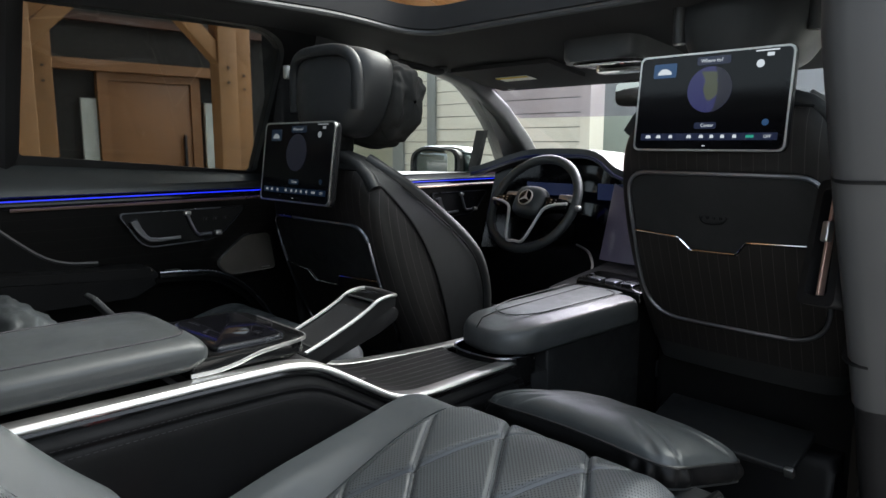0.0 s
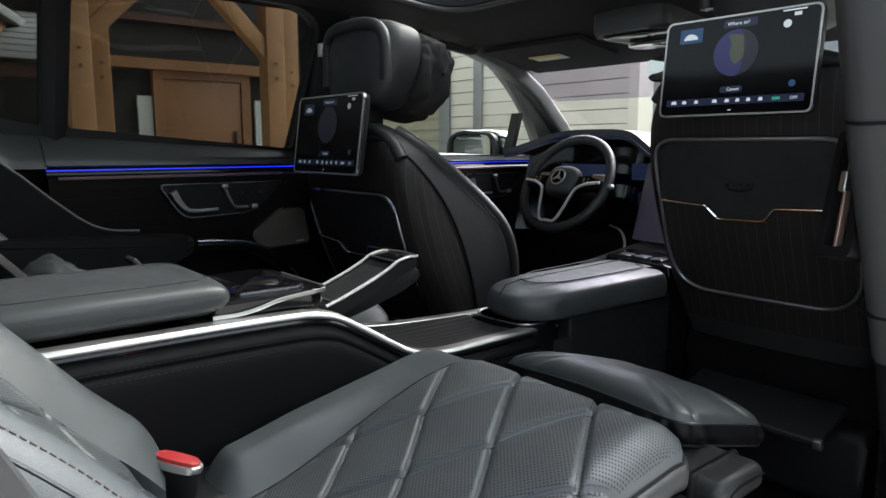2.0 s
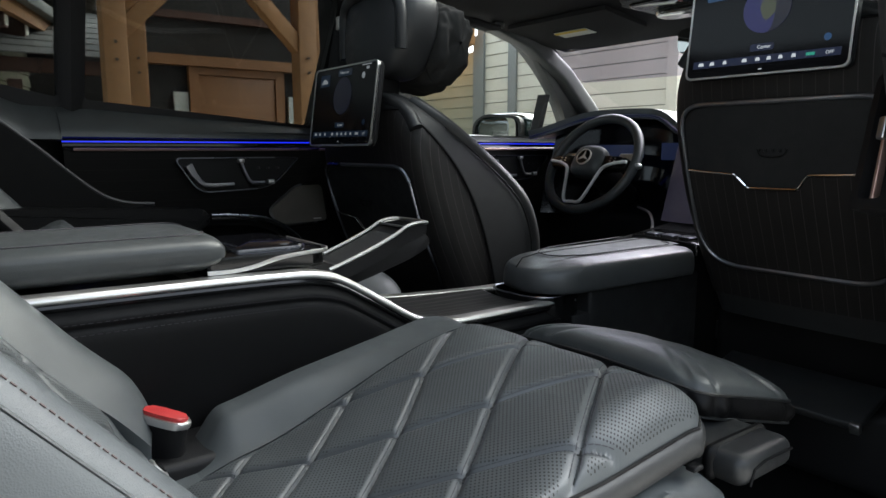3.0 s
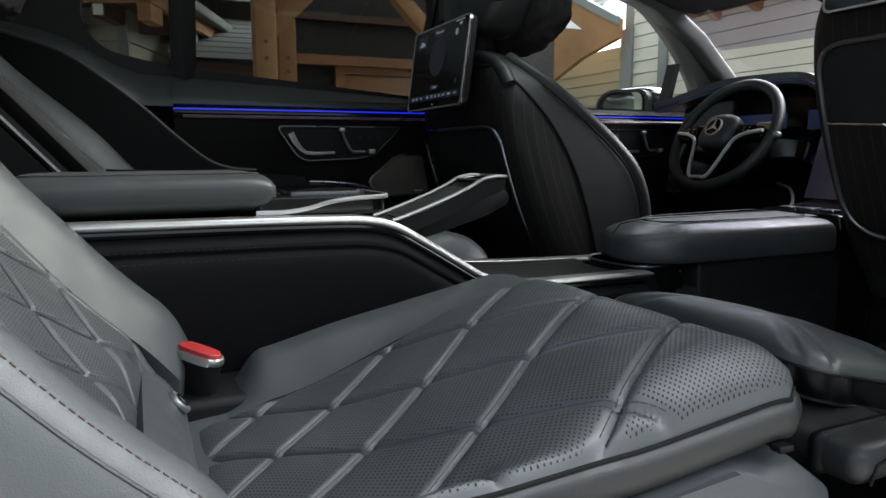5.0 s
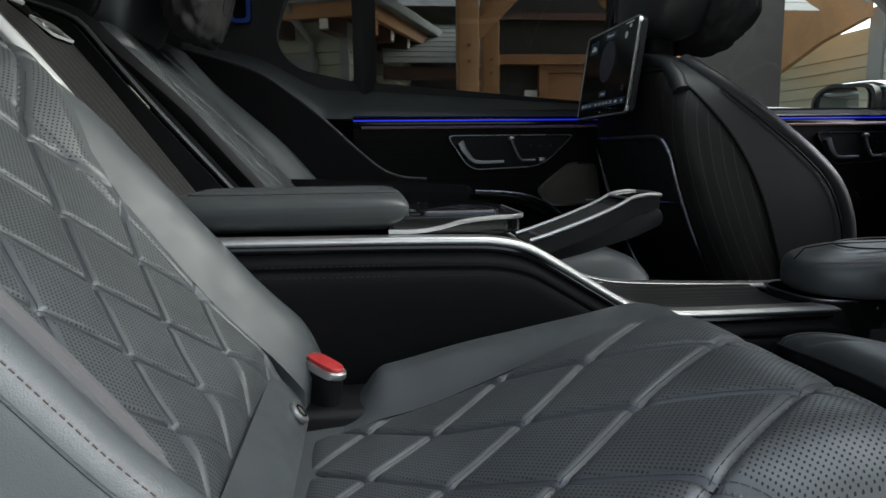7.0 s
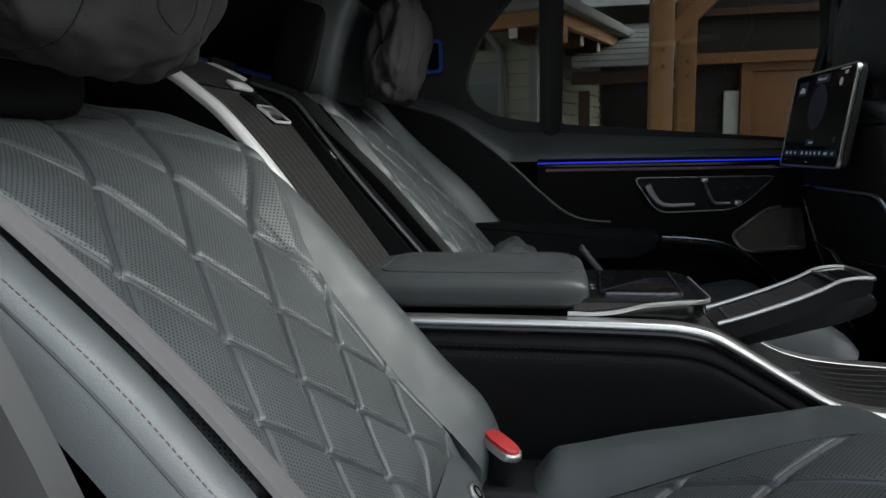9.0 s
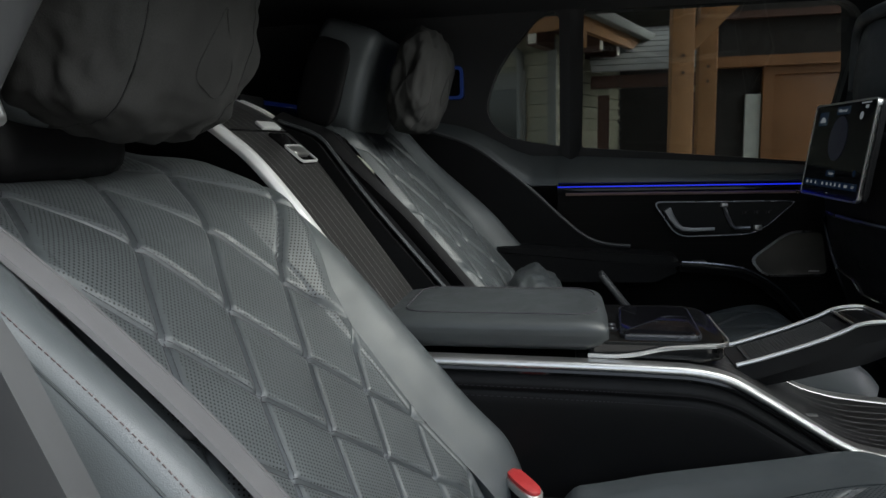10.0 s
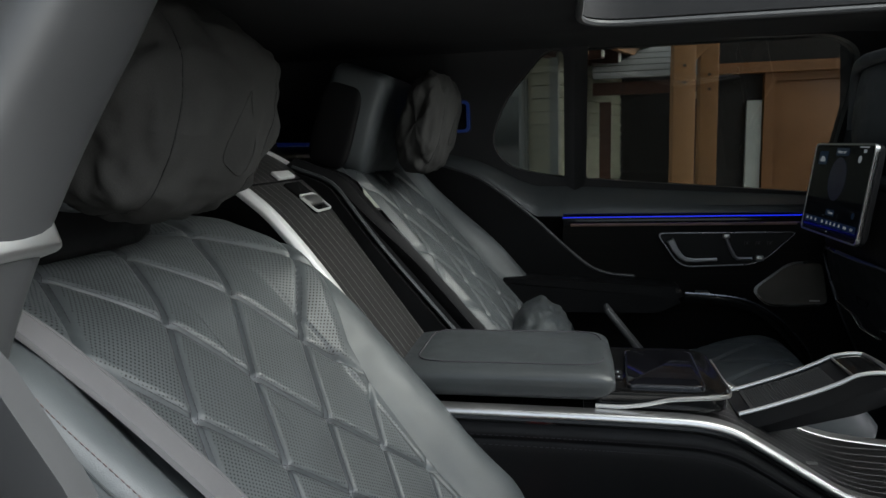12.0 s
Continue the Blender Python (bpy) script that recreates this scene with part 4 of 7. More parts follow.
# phone tray on an arm
pt = thing("folding_tray", "raised dark tray with chrome rim and dotted rubber mat", "tray")
TR = spline([(0, 0.768, 0.486), (0, 0.80, 0.495), (0, 0.86, 0.515), (0, 0.90, 0.531), (0, 0.925, 0.543), (0, 0.95, 0.547), (0, 0.968, 0.546)], 6)


def tray_edge(x, lift=0.0):
    return [Vector((x - 0.09 * (p.y - 0.77), p.y, p.z + lift)) for p in TR]


L, R = tray_edge(-0.022), tray_edge(0.068)
part("body", sheet(lambda u, k: L[int(k)].lerp(R[int(k)], u) + Vector((0, 0, -0.004)), steps(0, 1, 4), list(range(len(TR))), 0.022), M_PLASTIC, pt)
part("mat", sheet(lambda u, k: L[int(k)].lerp(R[int(k)], 0.09 + 0.82 * u) + Vector((0, 0, -0.0025)), steps(0, 1, 4), [k for k in range(len(TR)) if 0.785 < TR[k].y < 0.905], 0.002), M_RUBBER, pt, "dotted rubber mat")
bm = bmesh.new()
ks = [k for k in range(len(TR)) if 0.79 < TR[k].y < 0.90]
for i in range(34):
    f = i / 33 * (len(ks) - 1.001)
    a = int(f)
    for j in range(17):
        u = 0.13 + 0.74 * (j + 0.5 * (i % 2)) / 17
        p = L[ks[a]].lerp(L[ks[a + 1]], f - a).lerp(R[ks[a]].lerp(R[ks[a + 1]], f - a), u)
        c = p + Vector((0, 0, -0.0002))
        top = bm.verts.new(c)
        q = [bm.verts.new(c + Vector((dx * 0.0014, dz * 0.0014, -0.0016))) for dx, dz in ((1, 0), (0, 1), (-1, 0), (0, -1))]
        for e in range(4):
            bm.faces.new((q[e], q[(e + 1) % 4], top))
part("mat_dots", bm, M_RUBBER, pt)["kind"] = "stuff"
rim = R + [R[-1].lerp(L[-1], t) + Vector((0, 0.006 * math.sin(math.pi * t), 0)) for t in steps(0.08, 0.92, 8)] + L[::-1]
part("rim", sweep(rim, circle(0.0032, 8), Vector((0, 0, 1))), M_SILVER, pt, "chrome rim")
end = [k for k in range(len(TR)) if TR[k].y > 0.918]
part("end_pad", sheet(lambda u, k: L[int(k)].lerp(R[int(k)], 0.1 + 0.8 * u) + Vector((0, 0, -0.001)), steps(0, 1, 4), end, 0.003), M_PIANO, pt)
part("rim_bar", sweep([L[end[0]].lerp(R[end[0]], t) for t in steps(0.05, 0.95, 6)], circle(0.002, 8), Vector((0, 0, 1))), M_SILVER, pt)
part("arm", prism(rounded([(0.775, 0.47), (0.83, 0.486), (0.968, 0.528), (0.975, 0.505), (0.93, 0.485), (0.85, 0.462), (0.80, 0.450)], 0.008), "x", -0.02, 0.052, 0.004), M_PLASTIC, pt)

# front armrest bin with cup recess
fa = thing("front_centre_console", "padded black leather front armrest over an open cup recess", "centre console")
LID = [(-0.035, 1.205), (0.085, 1.178), (0.143, 1.235), (0.156, 1.63), (-0.06, 1.665)]

lid_outline = rounded(LID, [0.05, 0.06, 0.06, 0.02, 0.02], 10)
lid_rows = [(0.93, 0.396), (0.975, 0.397), (0.993, 0.402), (1.0, 0.411), (1.0, 0.424), (0.996, 0.436), (0.985, 0.446), (0.968, 0.4535), (0.945, 0.458), (0.915, 0.4603), (0.88, 0.461)] + [(f, 0.461) for f in (0.7, 0.55, 0.35, 0.15, 0.002)]


def lid_form(k, r):
    px, py = lid_outline[int(k) % len(lid_outline)]
    f, z = lid_rows[int(r)]
    x, y = 0.045 + (px - 0.045) * f, 1.42 + (py - 1.42) * (1 - (1 - f) * 0.55 if f > 0.7 else f * 1.19)
    return (x, y, z - smooth(0.396, 0.461, z) * (0.020 * smooth(1.30, 1.17, y) + 0.010 * smooth(0.09, 0.16, x) + 0.010 * smooth(0.0, -0.06, x)))


lid = sheet(lid_form, list(range(len(lid_outline) + 1)), list(range(len(lid_rows))))
part("lid", lid, M_LID, fa, "soft black leather lid", 80)


def lid_top(u, v):
    y = 1.262 + 0.365 * v
    open_up = 1 - smooth(0.0, 0.16, v)
    xl, xr = -0.020 - 0.016 * v + 0.030 * open_up, 0.100 + 0.008 * v - 0.035 * open_up
    x = xl + (xr - xl) * u
    return (x, y, 0.4618 - 0.010 * smooth(0.0, -0.06, x) - 0.010 * smooth(0.09, 0.16, x) - 0.020 * smooth(1.30, 1.17, y))


part("lid_panel", sheet(lid_top, steps(0, 1, 12), steps(0, 1, 30)), M_LEATHER, fa, "smooth grey leather inset")
part("lid_seam", sweep([Vector((x, y, 0.4625)) for x, y in rounded([(0.110, 1.61), (0.102, 1.31), (0.073, 1.252), (0.014, 1.267), (-0.020, 1.34), (-0.036, 1.625)], 0.04, 6)], circle(0.0012, 5), Vector((0, 0, 1))), M_BLACK, fa)
part("lid_seam", sweep([Vector((x, y, z)) for x, y, z in ((0.010, 1.64, 0.4625), (0.028, 1.26, 0.4625), (0.031, 1.215, 0.4575), (0.033, 1.198, 0.442), (0.034, 1.192, 0.42))], circle(0.0012, 5), Vector((1, 0, 0))), M_BLACK, fa)
part("bin", prism(rounded([(-0.045, 1.302), (0.134, 1.302), (0.135, 1.33), (0.140, 1.66), (-0.05, 1.66)], 0.006), "z", 0.02, 0.398, 0.006), M_POCKET, fa, "black leather bin")
part("bin_shoulder", prism(rounded([(-0.045, 1.255), (0.133, 1.255), (0.133, 1.31), (-0.045, 1.31)], 0.004, 2), "z", 0.02, 0.3515, 0.003), M_POCKET, fa)


def cup_edge(grow):
    return [(0.046 + (0.080 + grow) / 0.080 * a, 1.236 + (0.062 + grow) / 0.062 * b) for a, b in oval(0.080, 0.062, 49)]


part("cup_recess", ring_prism(cup_edge(0.005), cup_edge(0.0), "z", 0.33, 0.3925), M_PIANO, fa, "gloss black open recess")
part("recess_rim", sweep([Vector((x, y, 0.3925)) for x, y in cup_edge(0.0025)], circle(0.0028, 6), Vector((0, 0, 1)), closed=True), M_DARKMETAL, fa, "thin metal rim")
part("recess_floor", prism(cup_edge(0.001), "z", 0.352, 0.356), M_RUBBER, fa)
for d in (0.008, 0.082):
    part("cup_ring", ring_prism([(d + a, 1.226 + b) for a, b in circle(0.034, 28)], [(d + a, 1.226 + b) for a, b in circle(0.030, 28)], "z", 0.356, 0.381), M_PIANO, fa)
part("front_plate", prism(rounded([(-0.065, 1.672), (0.15, 1.638), (0.13, 1.80), (-0.09, 1.83)], 0.02), "z", 0.43, 0.462, 0.006), M_PIANO, fa)
for i in range(3):
    part("switch", prism(rounded([(-0.04 + i * 0.05, 1.695 - i * 0.004), (0.0 + i * 0.05, 1.690 - i * 0.004), (0.0 + i * 0.05, 1.725), (-0.04 + i * 0.05, 1.73)], 0.006), "z", 0.462, 0.467, 0.002), M_DARKMETAL, fa, "dark metal switch")

# open flap beside the far rear seat
fl = thing("storage_flap", "thin dark flap standing open beside the far rear seat", "flap")
part("plate", placed(box(-0.03, 0.03, -0.006, 0.006, -0.075, 0.07, 0.004), Matrix.Translation((-0.45, 0.652, 0.462)) @ Matrix.Rotation(radians(38), 4, "X")), M_TRIMGREY, fl)
part("hinge", box(-0.49, -0.41, 0.66, 0.73, 0.36, 0.415, 0.01), M_PLASTIC, fl)


# ---- cabin shell ----
def roof_z(y):
    return 1.105 - 0.085 * smooth(1.1, 2.0, y)


def lean(bm, sd):
    """Tips an upright side panel inwards towards the roof; panels are drawn round x = 0."""
    for v in bm.verts:
        v.co.x = sd * (0.785 - max(0.0, v.co.z - 0.76) * 0.5 + v.co.x)
    return bm


floor = finish("floor", box(-0.74, 0.74, -0.8, 2.7, -0.06, 0.0), M_CARPET)
tagged(floor, "black carpeted car floor", "floor", kind="structure")
sill = finish("trim", box(0.70, 0.86, 0.25, 1.35, -0.12, 0.03, 0.03, 4), M_TRIMGREY)
tagged(sill, "grey door sill under the open rear door", "door sill", kind="structure")



def evened(outline, corner, n=16):
    """An outline of four rounded corners with n steps added along each straight side."""
    out = []
    for i, p in enumerate(outline):
        q = outline[(i + 1) % len(outline)]
        out.append(p)
        if i % corner == corner - 1:
            out += [tuple(Vector(p).lerp(Vector(q), k / n)) for k in range(1, n)]
    return out


PANO_OUT = evened(rounded([(-0.66, -0.80), (0.66, -0.80), (0.66, 2.02), (-0.66, 2.02)], 0.02, 8), 9)
PANO_IN = evened(rounded([(-0.40, 0.55), (0.40, 0.55), (0.40, 1.42), (-0.40, 1.42)], 0.12, 8), 9)


def liner():
    bm = bmesh.new()
    n = len(PANO_OUT)
    rows = []
    for f in steps(0, 1, 14):
        rows.append([Vector(PANO_OUT[q]).lerp(Vector(PANO_IN[q]), f) for q in range(n)])
    V = []
    for f, r in zip(steps(0, 1, 14), rows):
        V.append([bm.verts.new((p.x, p.y, roof_z(p.y) - 0.010 * smooth(0.46, 0.66, abs(p.x)) + (0.015 * smooth(0.9, 1.0, f)))) for p in r])
    V.append([bm.verts.new((p[0] * 1.0, p[1], roof_z(p[1]) + 0.07)) for p in PANO_IN])
    V.append([bm.verts.new((p[0], p[1], roof_z(p[1]) + 0.07)) for p in PANO_OUT])
    V.append(V[0])
    for a, b in zip(V, V[1:]):
        for q in range(n):
            bm.faces.new((a[q], a[(q + 1) % n], b[(q + 1) % n], b[q]))
    return bm


ceiling = finish("ceiling", liner(), M_LINER, sharp=50)
tagged(ceiling, "dark cloth headliner with a large glass roof opening", "ceiling", kind="structure")
edge_ring = finish("trim", sweep([Vector((p[0] * 1.012, p[1] if p[1] < 1 else p[1] + 0.005, roof_z(p[1]) + 0.006)) for p in PANO_IN], circle(0.007, 8), Vector((0, 0, 1)), closed=True), M_TRIMGREY)
tagged(edge_ring, "grey welt round the roof opening", "trim", kind="structure")
roof_pane = finish("window_1", prism([(p[0] * 1.1, p[1] * 1.03 - 0.02) for p in PANO_IN], "z", 1.178, 1.182), M_ROOF_GLASS)
roof_pane.visible_shadow = False
tagged(roof_pane, "tinted glass roof pane", "window", kind="structure")

rear_wall = finish("wall_rear", prism(rounded([(-0.72, 0.0), (0.72, 0.0), (0.72, 0.86), (0.60, 1.10), (-0.60, 1.10), (-0.72, 0.86)], 0.03), "y", -0.82, -0.78), M_LINER)
tagged(rear_wall, "dark cloth rear end of the cabin", "wall", kind="structure")
shelf = finish("trim", box(-0.70, 0.70, -0.76, -0.06, 0.86, 0.895, 0.012), M_PAD)
tagged(shelf, "dark padded shelf behind the rear seats", "trim", kind="structure")
shelf_line = finish("trim", box(-0.70, 0.70, -0.057, -0.05, 0.888, 0.896, 0.002), M_BLUE_DIM)
tagged(shelf_line, "dim blue light line on the rear shelf", "light strip", kind="structure")
vent_plate = finish("trim", prism(rounded([(-0.24, 0.80), (-0.14, 0.80), (-0.14, 0.90), (-0.24, 0.90)], 0.01), "y", -0.05, -0.044), M_PLASTIC)
tagged(vent_plate, "black plastic plate behind the rear seats", "trim", kind="structure")

# side shell: windows are openings between the frame pieces
REAR_WIN = rounded([(0.575, 0.785), (1.15, 0.736), (1.165, 1.06), (1.10, 1.095), (0.575, 1.10)], [0.01, 0.02, 0.05, 0.05, 0.01], 5)
QUARTER = rounded([(0.332, 0.880), (0.375, 0.818), (0.52, 0.788), (0.52, 1.098), (0.475, 1.092), (0.372, 0.985)], [0.04, 0.05, 0.01, 0.02, 0.03, 0.10], 5)
FRONT_WIN = rounded([(1.34, 0.722), (2.245, 0.690), (2.205, 0.735), (2.11, 0.830), (1.983, 0.926), (1.824, 1.018), (1.65, 1.062), (1.34, 1.072)], [0.02, 0.015, 0.04, 0.08, 0.1, 0.1, 0.1, 0.03], 5)
REAR_WIN_OUT = rounded([(0.545, 0.70), (1.245, 0.69), (1.245, 1.12), (1.10, 1.16), (0.545, 1.16)], [0.01, 0.02, 0.02, 0.05, 0.01], 5)
QUARTER_OUT = rounded([(-0.05, 0.80), (0.10, 0.70), (0.545, 0.70), (0.545, 1.16), (0.30, 1.16), (-0.05, 1.16)], [0.02, 0.02, 0.01, 0.02, 0.02, 0.02], 5)
FRONT_WIN_OUT = rounded([(1.245, 0.66), (2.42, 0.64), (2.33, 0.745), (2.21, 0.855), (2.06, 0.965), (1.88, 1.058), (1.70, 1.10), (1.245, 1.14)], [0.02, 0.015, 0.04, 0.08, 0.1, 0.1, 0.1, 0.03], 5)


def side_piece(name, outer, inner, sd, material, label, category):
    ob = finish(name, lean(ring_prism(outer, inner, "x", -0.02, 0.03), sd), material, sharp=50)
    return tagged(ob, label, category, kind="structure")


def pane(name, outline, sd, label, glass=M_GLASS):
    ob = finish(name, lean(prism(outline, "x", 0.004, 0.008), sd), glass)
    ob.visible_shadow = glass is M_GLASS
    return tagged(ob, label, "window", kind="structure")


side_piece("wall_left_rear", QUARTER_OUT, QUARTER, -1, M_LINER, "black cloth rear pillar trim round a quarter window", "pillar trim")
side_piece("wall_left_door", REAR_WIN_OUT, REAR_WIN, -1, M_PLASTIC, "black frame of the rear door window", "window frame")
side_piece("wall_left_front", FRONT_WIN_OUT, FRONT_WIN, -1, M_TRIMGREY, "grey front pillar and window surround", "pillar trim")
side_piece("wall_right_front", FRONT_WIN_OUT, FRONT_WIN, 1, M_TRIMGREY, "grey front pillar and window surround", "pillar trim")
pane("window_2", REAR_WIN, -1, "dark tinted rear door window pane")
pane("window_3", QUARTER, -1, "dark tinted quarter window pane")
pane("window_4", FRONT_WIN, -1, "clear front door window pane", M_CLEAR)
pane("window_5", FRONT_WIN, 1, "clear front door window pane", M_CLEAR)
div = finish("trim", lean(box(-0.028, 0.012, 2.01, 2.03, 0.69, 0.86), -1), M_PLASTIC)
tagged(div, "black bar dividing the front window", "window bar", kind="structure")

for sd, y0, y1 in ((-1, -0.8, 1.26), (1, -0.8, 0.22), (-1, 1.26, 2.6), (1, 1.26, 2.6)):
    low = finish("wall_side", lean(box(-0.02, 0.05, y0, y1, -0.05, 0.71 if y0 < 1 else 0.665), sd), M_BLACK)
    tagged(low, "black lower body side", "wall", kind="structure")
rq = finish("wall_right_rear", lean(box(-0.02, 0.05, -0.8, 0.16, 0.70, 1.15), 1), M_LINER)
tagged(rq, "dark cloth rear pillar trim", "pillar trim", kind="structure")
lq = finish("wall_left_back", lean(box(-0.02, 0.03, -0.8, -0.05, 0.70, 1.15), -1), M_LINER)
tagged(lq, "dark cloth rear pillar trim", "pillar trim", kind="structure")
for sd in (-1, 1):
    top = finish("trim", sweep([Vector((sd * 0.655, y, roof_z(y) + 0.012)) for y in steps(-0.8, 1.75, 16)], rounded([(-0.05, -0.012), (0.05, -0.02), (0.05, 0.03), (-0.05, 0.03)], 0.01, 2), Vector((1, 0, 0))), M_LINER)
    tagged(top, "dark cloth roof edge above the doors", "trim", kind="structure")
    ap = finish("trim", sweep([Vector(p) for p in ((sd * 0.635, 1.70, 1.06), (sd * 0.648, 1.86, 1.022), (sd * 0.685, 2.06, 0.930), (sd * 0.728, 2.24, 0.818), (sd * 0.76, 2.38, 0.70))], rounded([(-0.032, -0.028), (0.034, -0.030), (0.038, 0.024), (-0.030, 0.026)], 0.014, 3), Vector((1, 0, 0))), M_TRIMGREY)
    tagged(ap, "grey front pillar trim beside the windscreen", "pillar trim", kind="structure")
head = finish("trim", prism(rounded([(1.70, 1.045), (1.90, 1.005), (2.02, 0.99), (2.02, 1.06), (1.70, 1.12)], 0.01), "x", -0.62, 0.62), M_LINER)
tagged(head, "dark cloth roof edge above the windscreen", "trim", kind="structure")
ws = finish("window_6", sheet(lambda x, f: (x, 1.96 + 0.80 * f - 0.06 * (x / 0.62) ** 2, 1.03 - 0.33 * f), steps(-0.68, 0.68, 12), steps(0, 1, 6)), M_CLEAR)
ws.visible_shadow = False
wb = finish("window_7", sheet(lambda x, f: (x, 1.958 + 0.80 * f - 0.06 * (x / 0.62) ** 2, 1.024 - 0.33 * f), steps(-0.68, 0.68, 12), steps(0, 0.36, 3)), M_BAND)
wb.visible_shadow = False
tagged(wb, "violet-tinted sun band along the windscreen top", "windscreen", kind="structure")
tagged(ws, "curved windscreen pane", "windscreen", kind="structure")
fw = finish("wall_front", box(-0.74, 0.74, 2.62, 2.7, -0.05, 0.70), M_PLASTIC)
tagged(fw, "black bulkhead under the windscreen", "wall", kind="structure")

# pillar beside the open door, with an air outlet
bp = finish("pillar_right", sweep([Vector(p) for p in ((0.735, 1.135, 1.12), (0.742, 1.15, 0.95), (0.755, 1.19, 0.78), (0.765, 1.26, 0.60), (0.769, 1.30, 0.50))], rounded([(-0.06, -0.10), (0.04, -0.09), (0.06, 0.0), (0.04, 0.09), (-0.06, 0.09), (-0.075, 0.0)], 0.03, 4), Vector((1, 0, 0))), M_TRIMGREY)
tagged(bp, "dark grey door pillar beside the open door", "pillar trim", kind="structure")
bl = finish("pillar_right_foot", sweep([Vector(p) for p in ((0.769, 1.30, 0.50), (0.77, 1.33, 0.42), (0.775, 1.40, 0.25), (0.78, 1.46, 0.0))], rounded([(-0.058, -0.097), (0.038, -0.087), (0.058, 0.0), (0.038, 0.087), (-0.058, 0.087), (-0.072, 0.0)], 0.03, 4), Vector((1, 0, 0))), M_PLASTIC)
tagged(bl, "black lower door pillar", "pillar trim", kind="structure")
PILLAR = rounded([(-0.06, -0.10), (0.04, -0.09), (0.06, 0.0), (0.04, 0.09), (-0.06, 0.09), (-0.075, 0.0)], 0.03, 4)
for y, z, t in ((1.186, 0.795, 0.28), (1.275, 0.565, 0.40), (1.385, 0.285, 0.40)):
    joint = finish("trim", sweep([Vector((0.755 + 0.02 * (0.8 - z), y - t * 0.002, z + 0.002)), Vector((0.755 + 0.02 * (0.8 - z), y + t * 0.002, z - 0.002))], [(a * 1.012, b * 1.012) for a, b in PILLAR], Vector((1, 0, 0))), M_BLACK)
    tagged(joint, "thin dark joint across the door pillar trim", "trim joint", kind="structure")
vent = thing("air_outlet", "slim upright air outlet with a rose-gold bar", "air vent")
vent_m = Matrix.Translation((0.672, 1.205, 0.682)) @ Matrix.Rotation(radians(-15), 4, "X") @ Matrix.Rotation(radians(-30), 4, "Z")
part("bezel", placed(ring_prism(rounded([(-0.032, -0.085), (0.032, -0.085), (0.024, 0.085), (-0.026, 0.085)], 0.012), rounded([(-0.020, -0.072), (0.018, -0.072), (0.012, 0.072), (-0.016, 0.072)], 0.008), "y", -0.012, 0.03), vent_m), M_PLASTIC, vent)
part("back", placed(box(-0.03, 0.03, 0.012, 0.03, -0.08, 0.08), vent_m), M_PIANO, vent)
part("bar", placed(box(-0.0025, 0.0025, -0.010, 0.0, -0.072, 0.072, 0.001), vent_m), M_ROSE, vent, "rose-gold bar")
part("slider", placed(box(-0.006, 0.006, -0.016, -0.004, 0.0, 0.028, 0.003), vent_m), M_SILVER, vent, "silver slider")

# rear edge of the open doorway, close to the eye
JAMB = [(0.60, 0.30, 1.10), (0.625, 0.235, 1.03), (0.645, 0.203, 0.965), (0.665, 0.173, 0.90), (0.69, 0.150, 0.83), (0.705, 0.130, 0.765), (0.715, 0.115, 0.70), (0.725, 0.125, 0.62), (0.735, 0.11, 0.50), (0.745, 0.11, 0.35), (0.755, 0.16, 0.18), (0.76, 0.25, 0.03)]
jamb = finish("trim", sweep(spline(JAMB, 4), rounded([(-0.05, -0.032), (0.05, -0.04), (0.05, 0.03), (0.0, 0.038), (-0.045, 0.034)], 0.02, 4), Vector((1, 0, 0))), M_TRIMGREY, sharp=60)
tagged(jamb, "grey padded trim along the open doorway", "door trim", kind="structure")
seal = finish("trim", sweep(spline([(x + 0.075, y - 0.035, z) for x, y, z in JAMB], 4), circle(0.035, 14), Vector((1, 0, 0))), M_TRIMGREY)
tagged(seal, "dark grey rubber seal along the open doorway", "door seal", kind="structure")
quarter = finish("trim", prism([(-0.10, 0.03), (0.33, 0.03), (0.325, 0.42), (0.307, 0.51), (0.28, 0.577), (0.232, 0.683), (0.19, 0.75), (0.12, 0.83), (-0.10, 0.86)], "x", 0.70, 0.72), M_TRIMGREY)
tagged(quarter, "plain grey lower trim beside the rear seat", "door trim", kind="structure")
clip = thing("doorway_clip", "satin silver clip on the doorway trim", "trim clip")
part("band", placed(box(-0.052, 0.054, -0.036, 0.038, -0.019, 0.019, 0.006), Matrix.Translation((0.695, 0.149, 0.822)) @ Matrix.Rotation(radians(18), 4, "X")), M_SILVER, clip)

# ---- doors ----
DOOR_X = [(0.0, 0.66), (0.3, 0.655), (0.42, 0.665), (0.55, 0.678), (0.64, 0.684), (0.67, 0.688), (0.676, 0.700), (0.694, 0.704), (0.700, 0.694), (0.715, 0.700), (0.74, 0.722), (0.765, 0.752), (0.785, 0.775), (0.80, 0.79)]


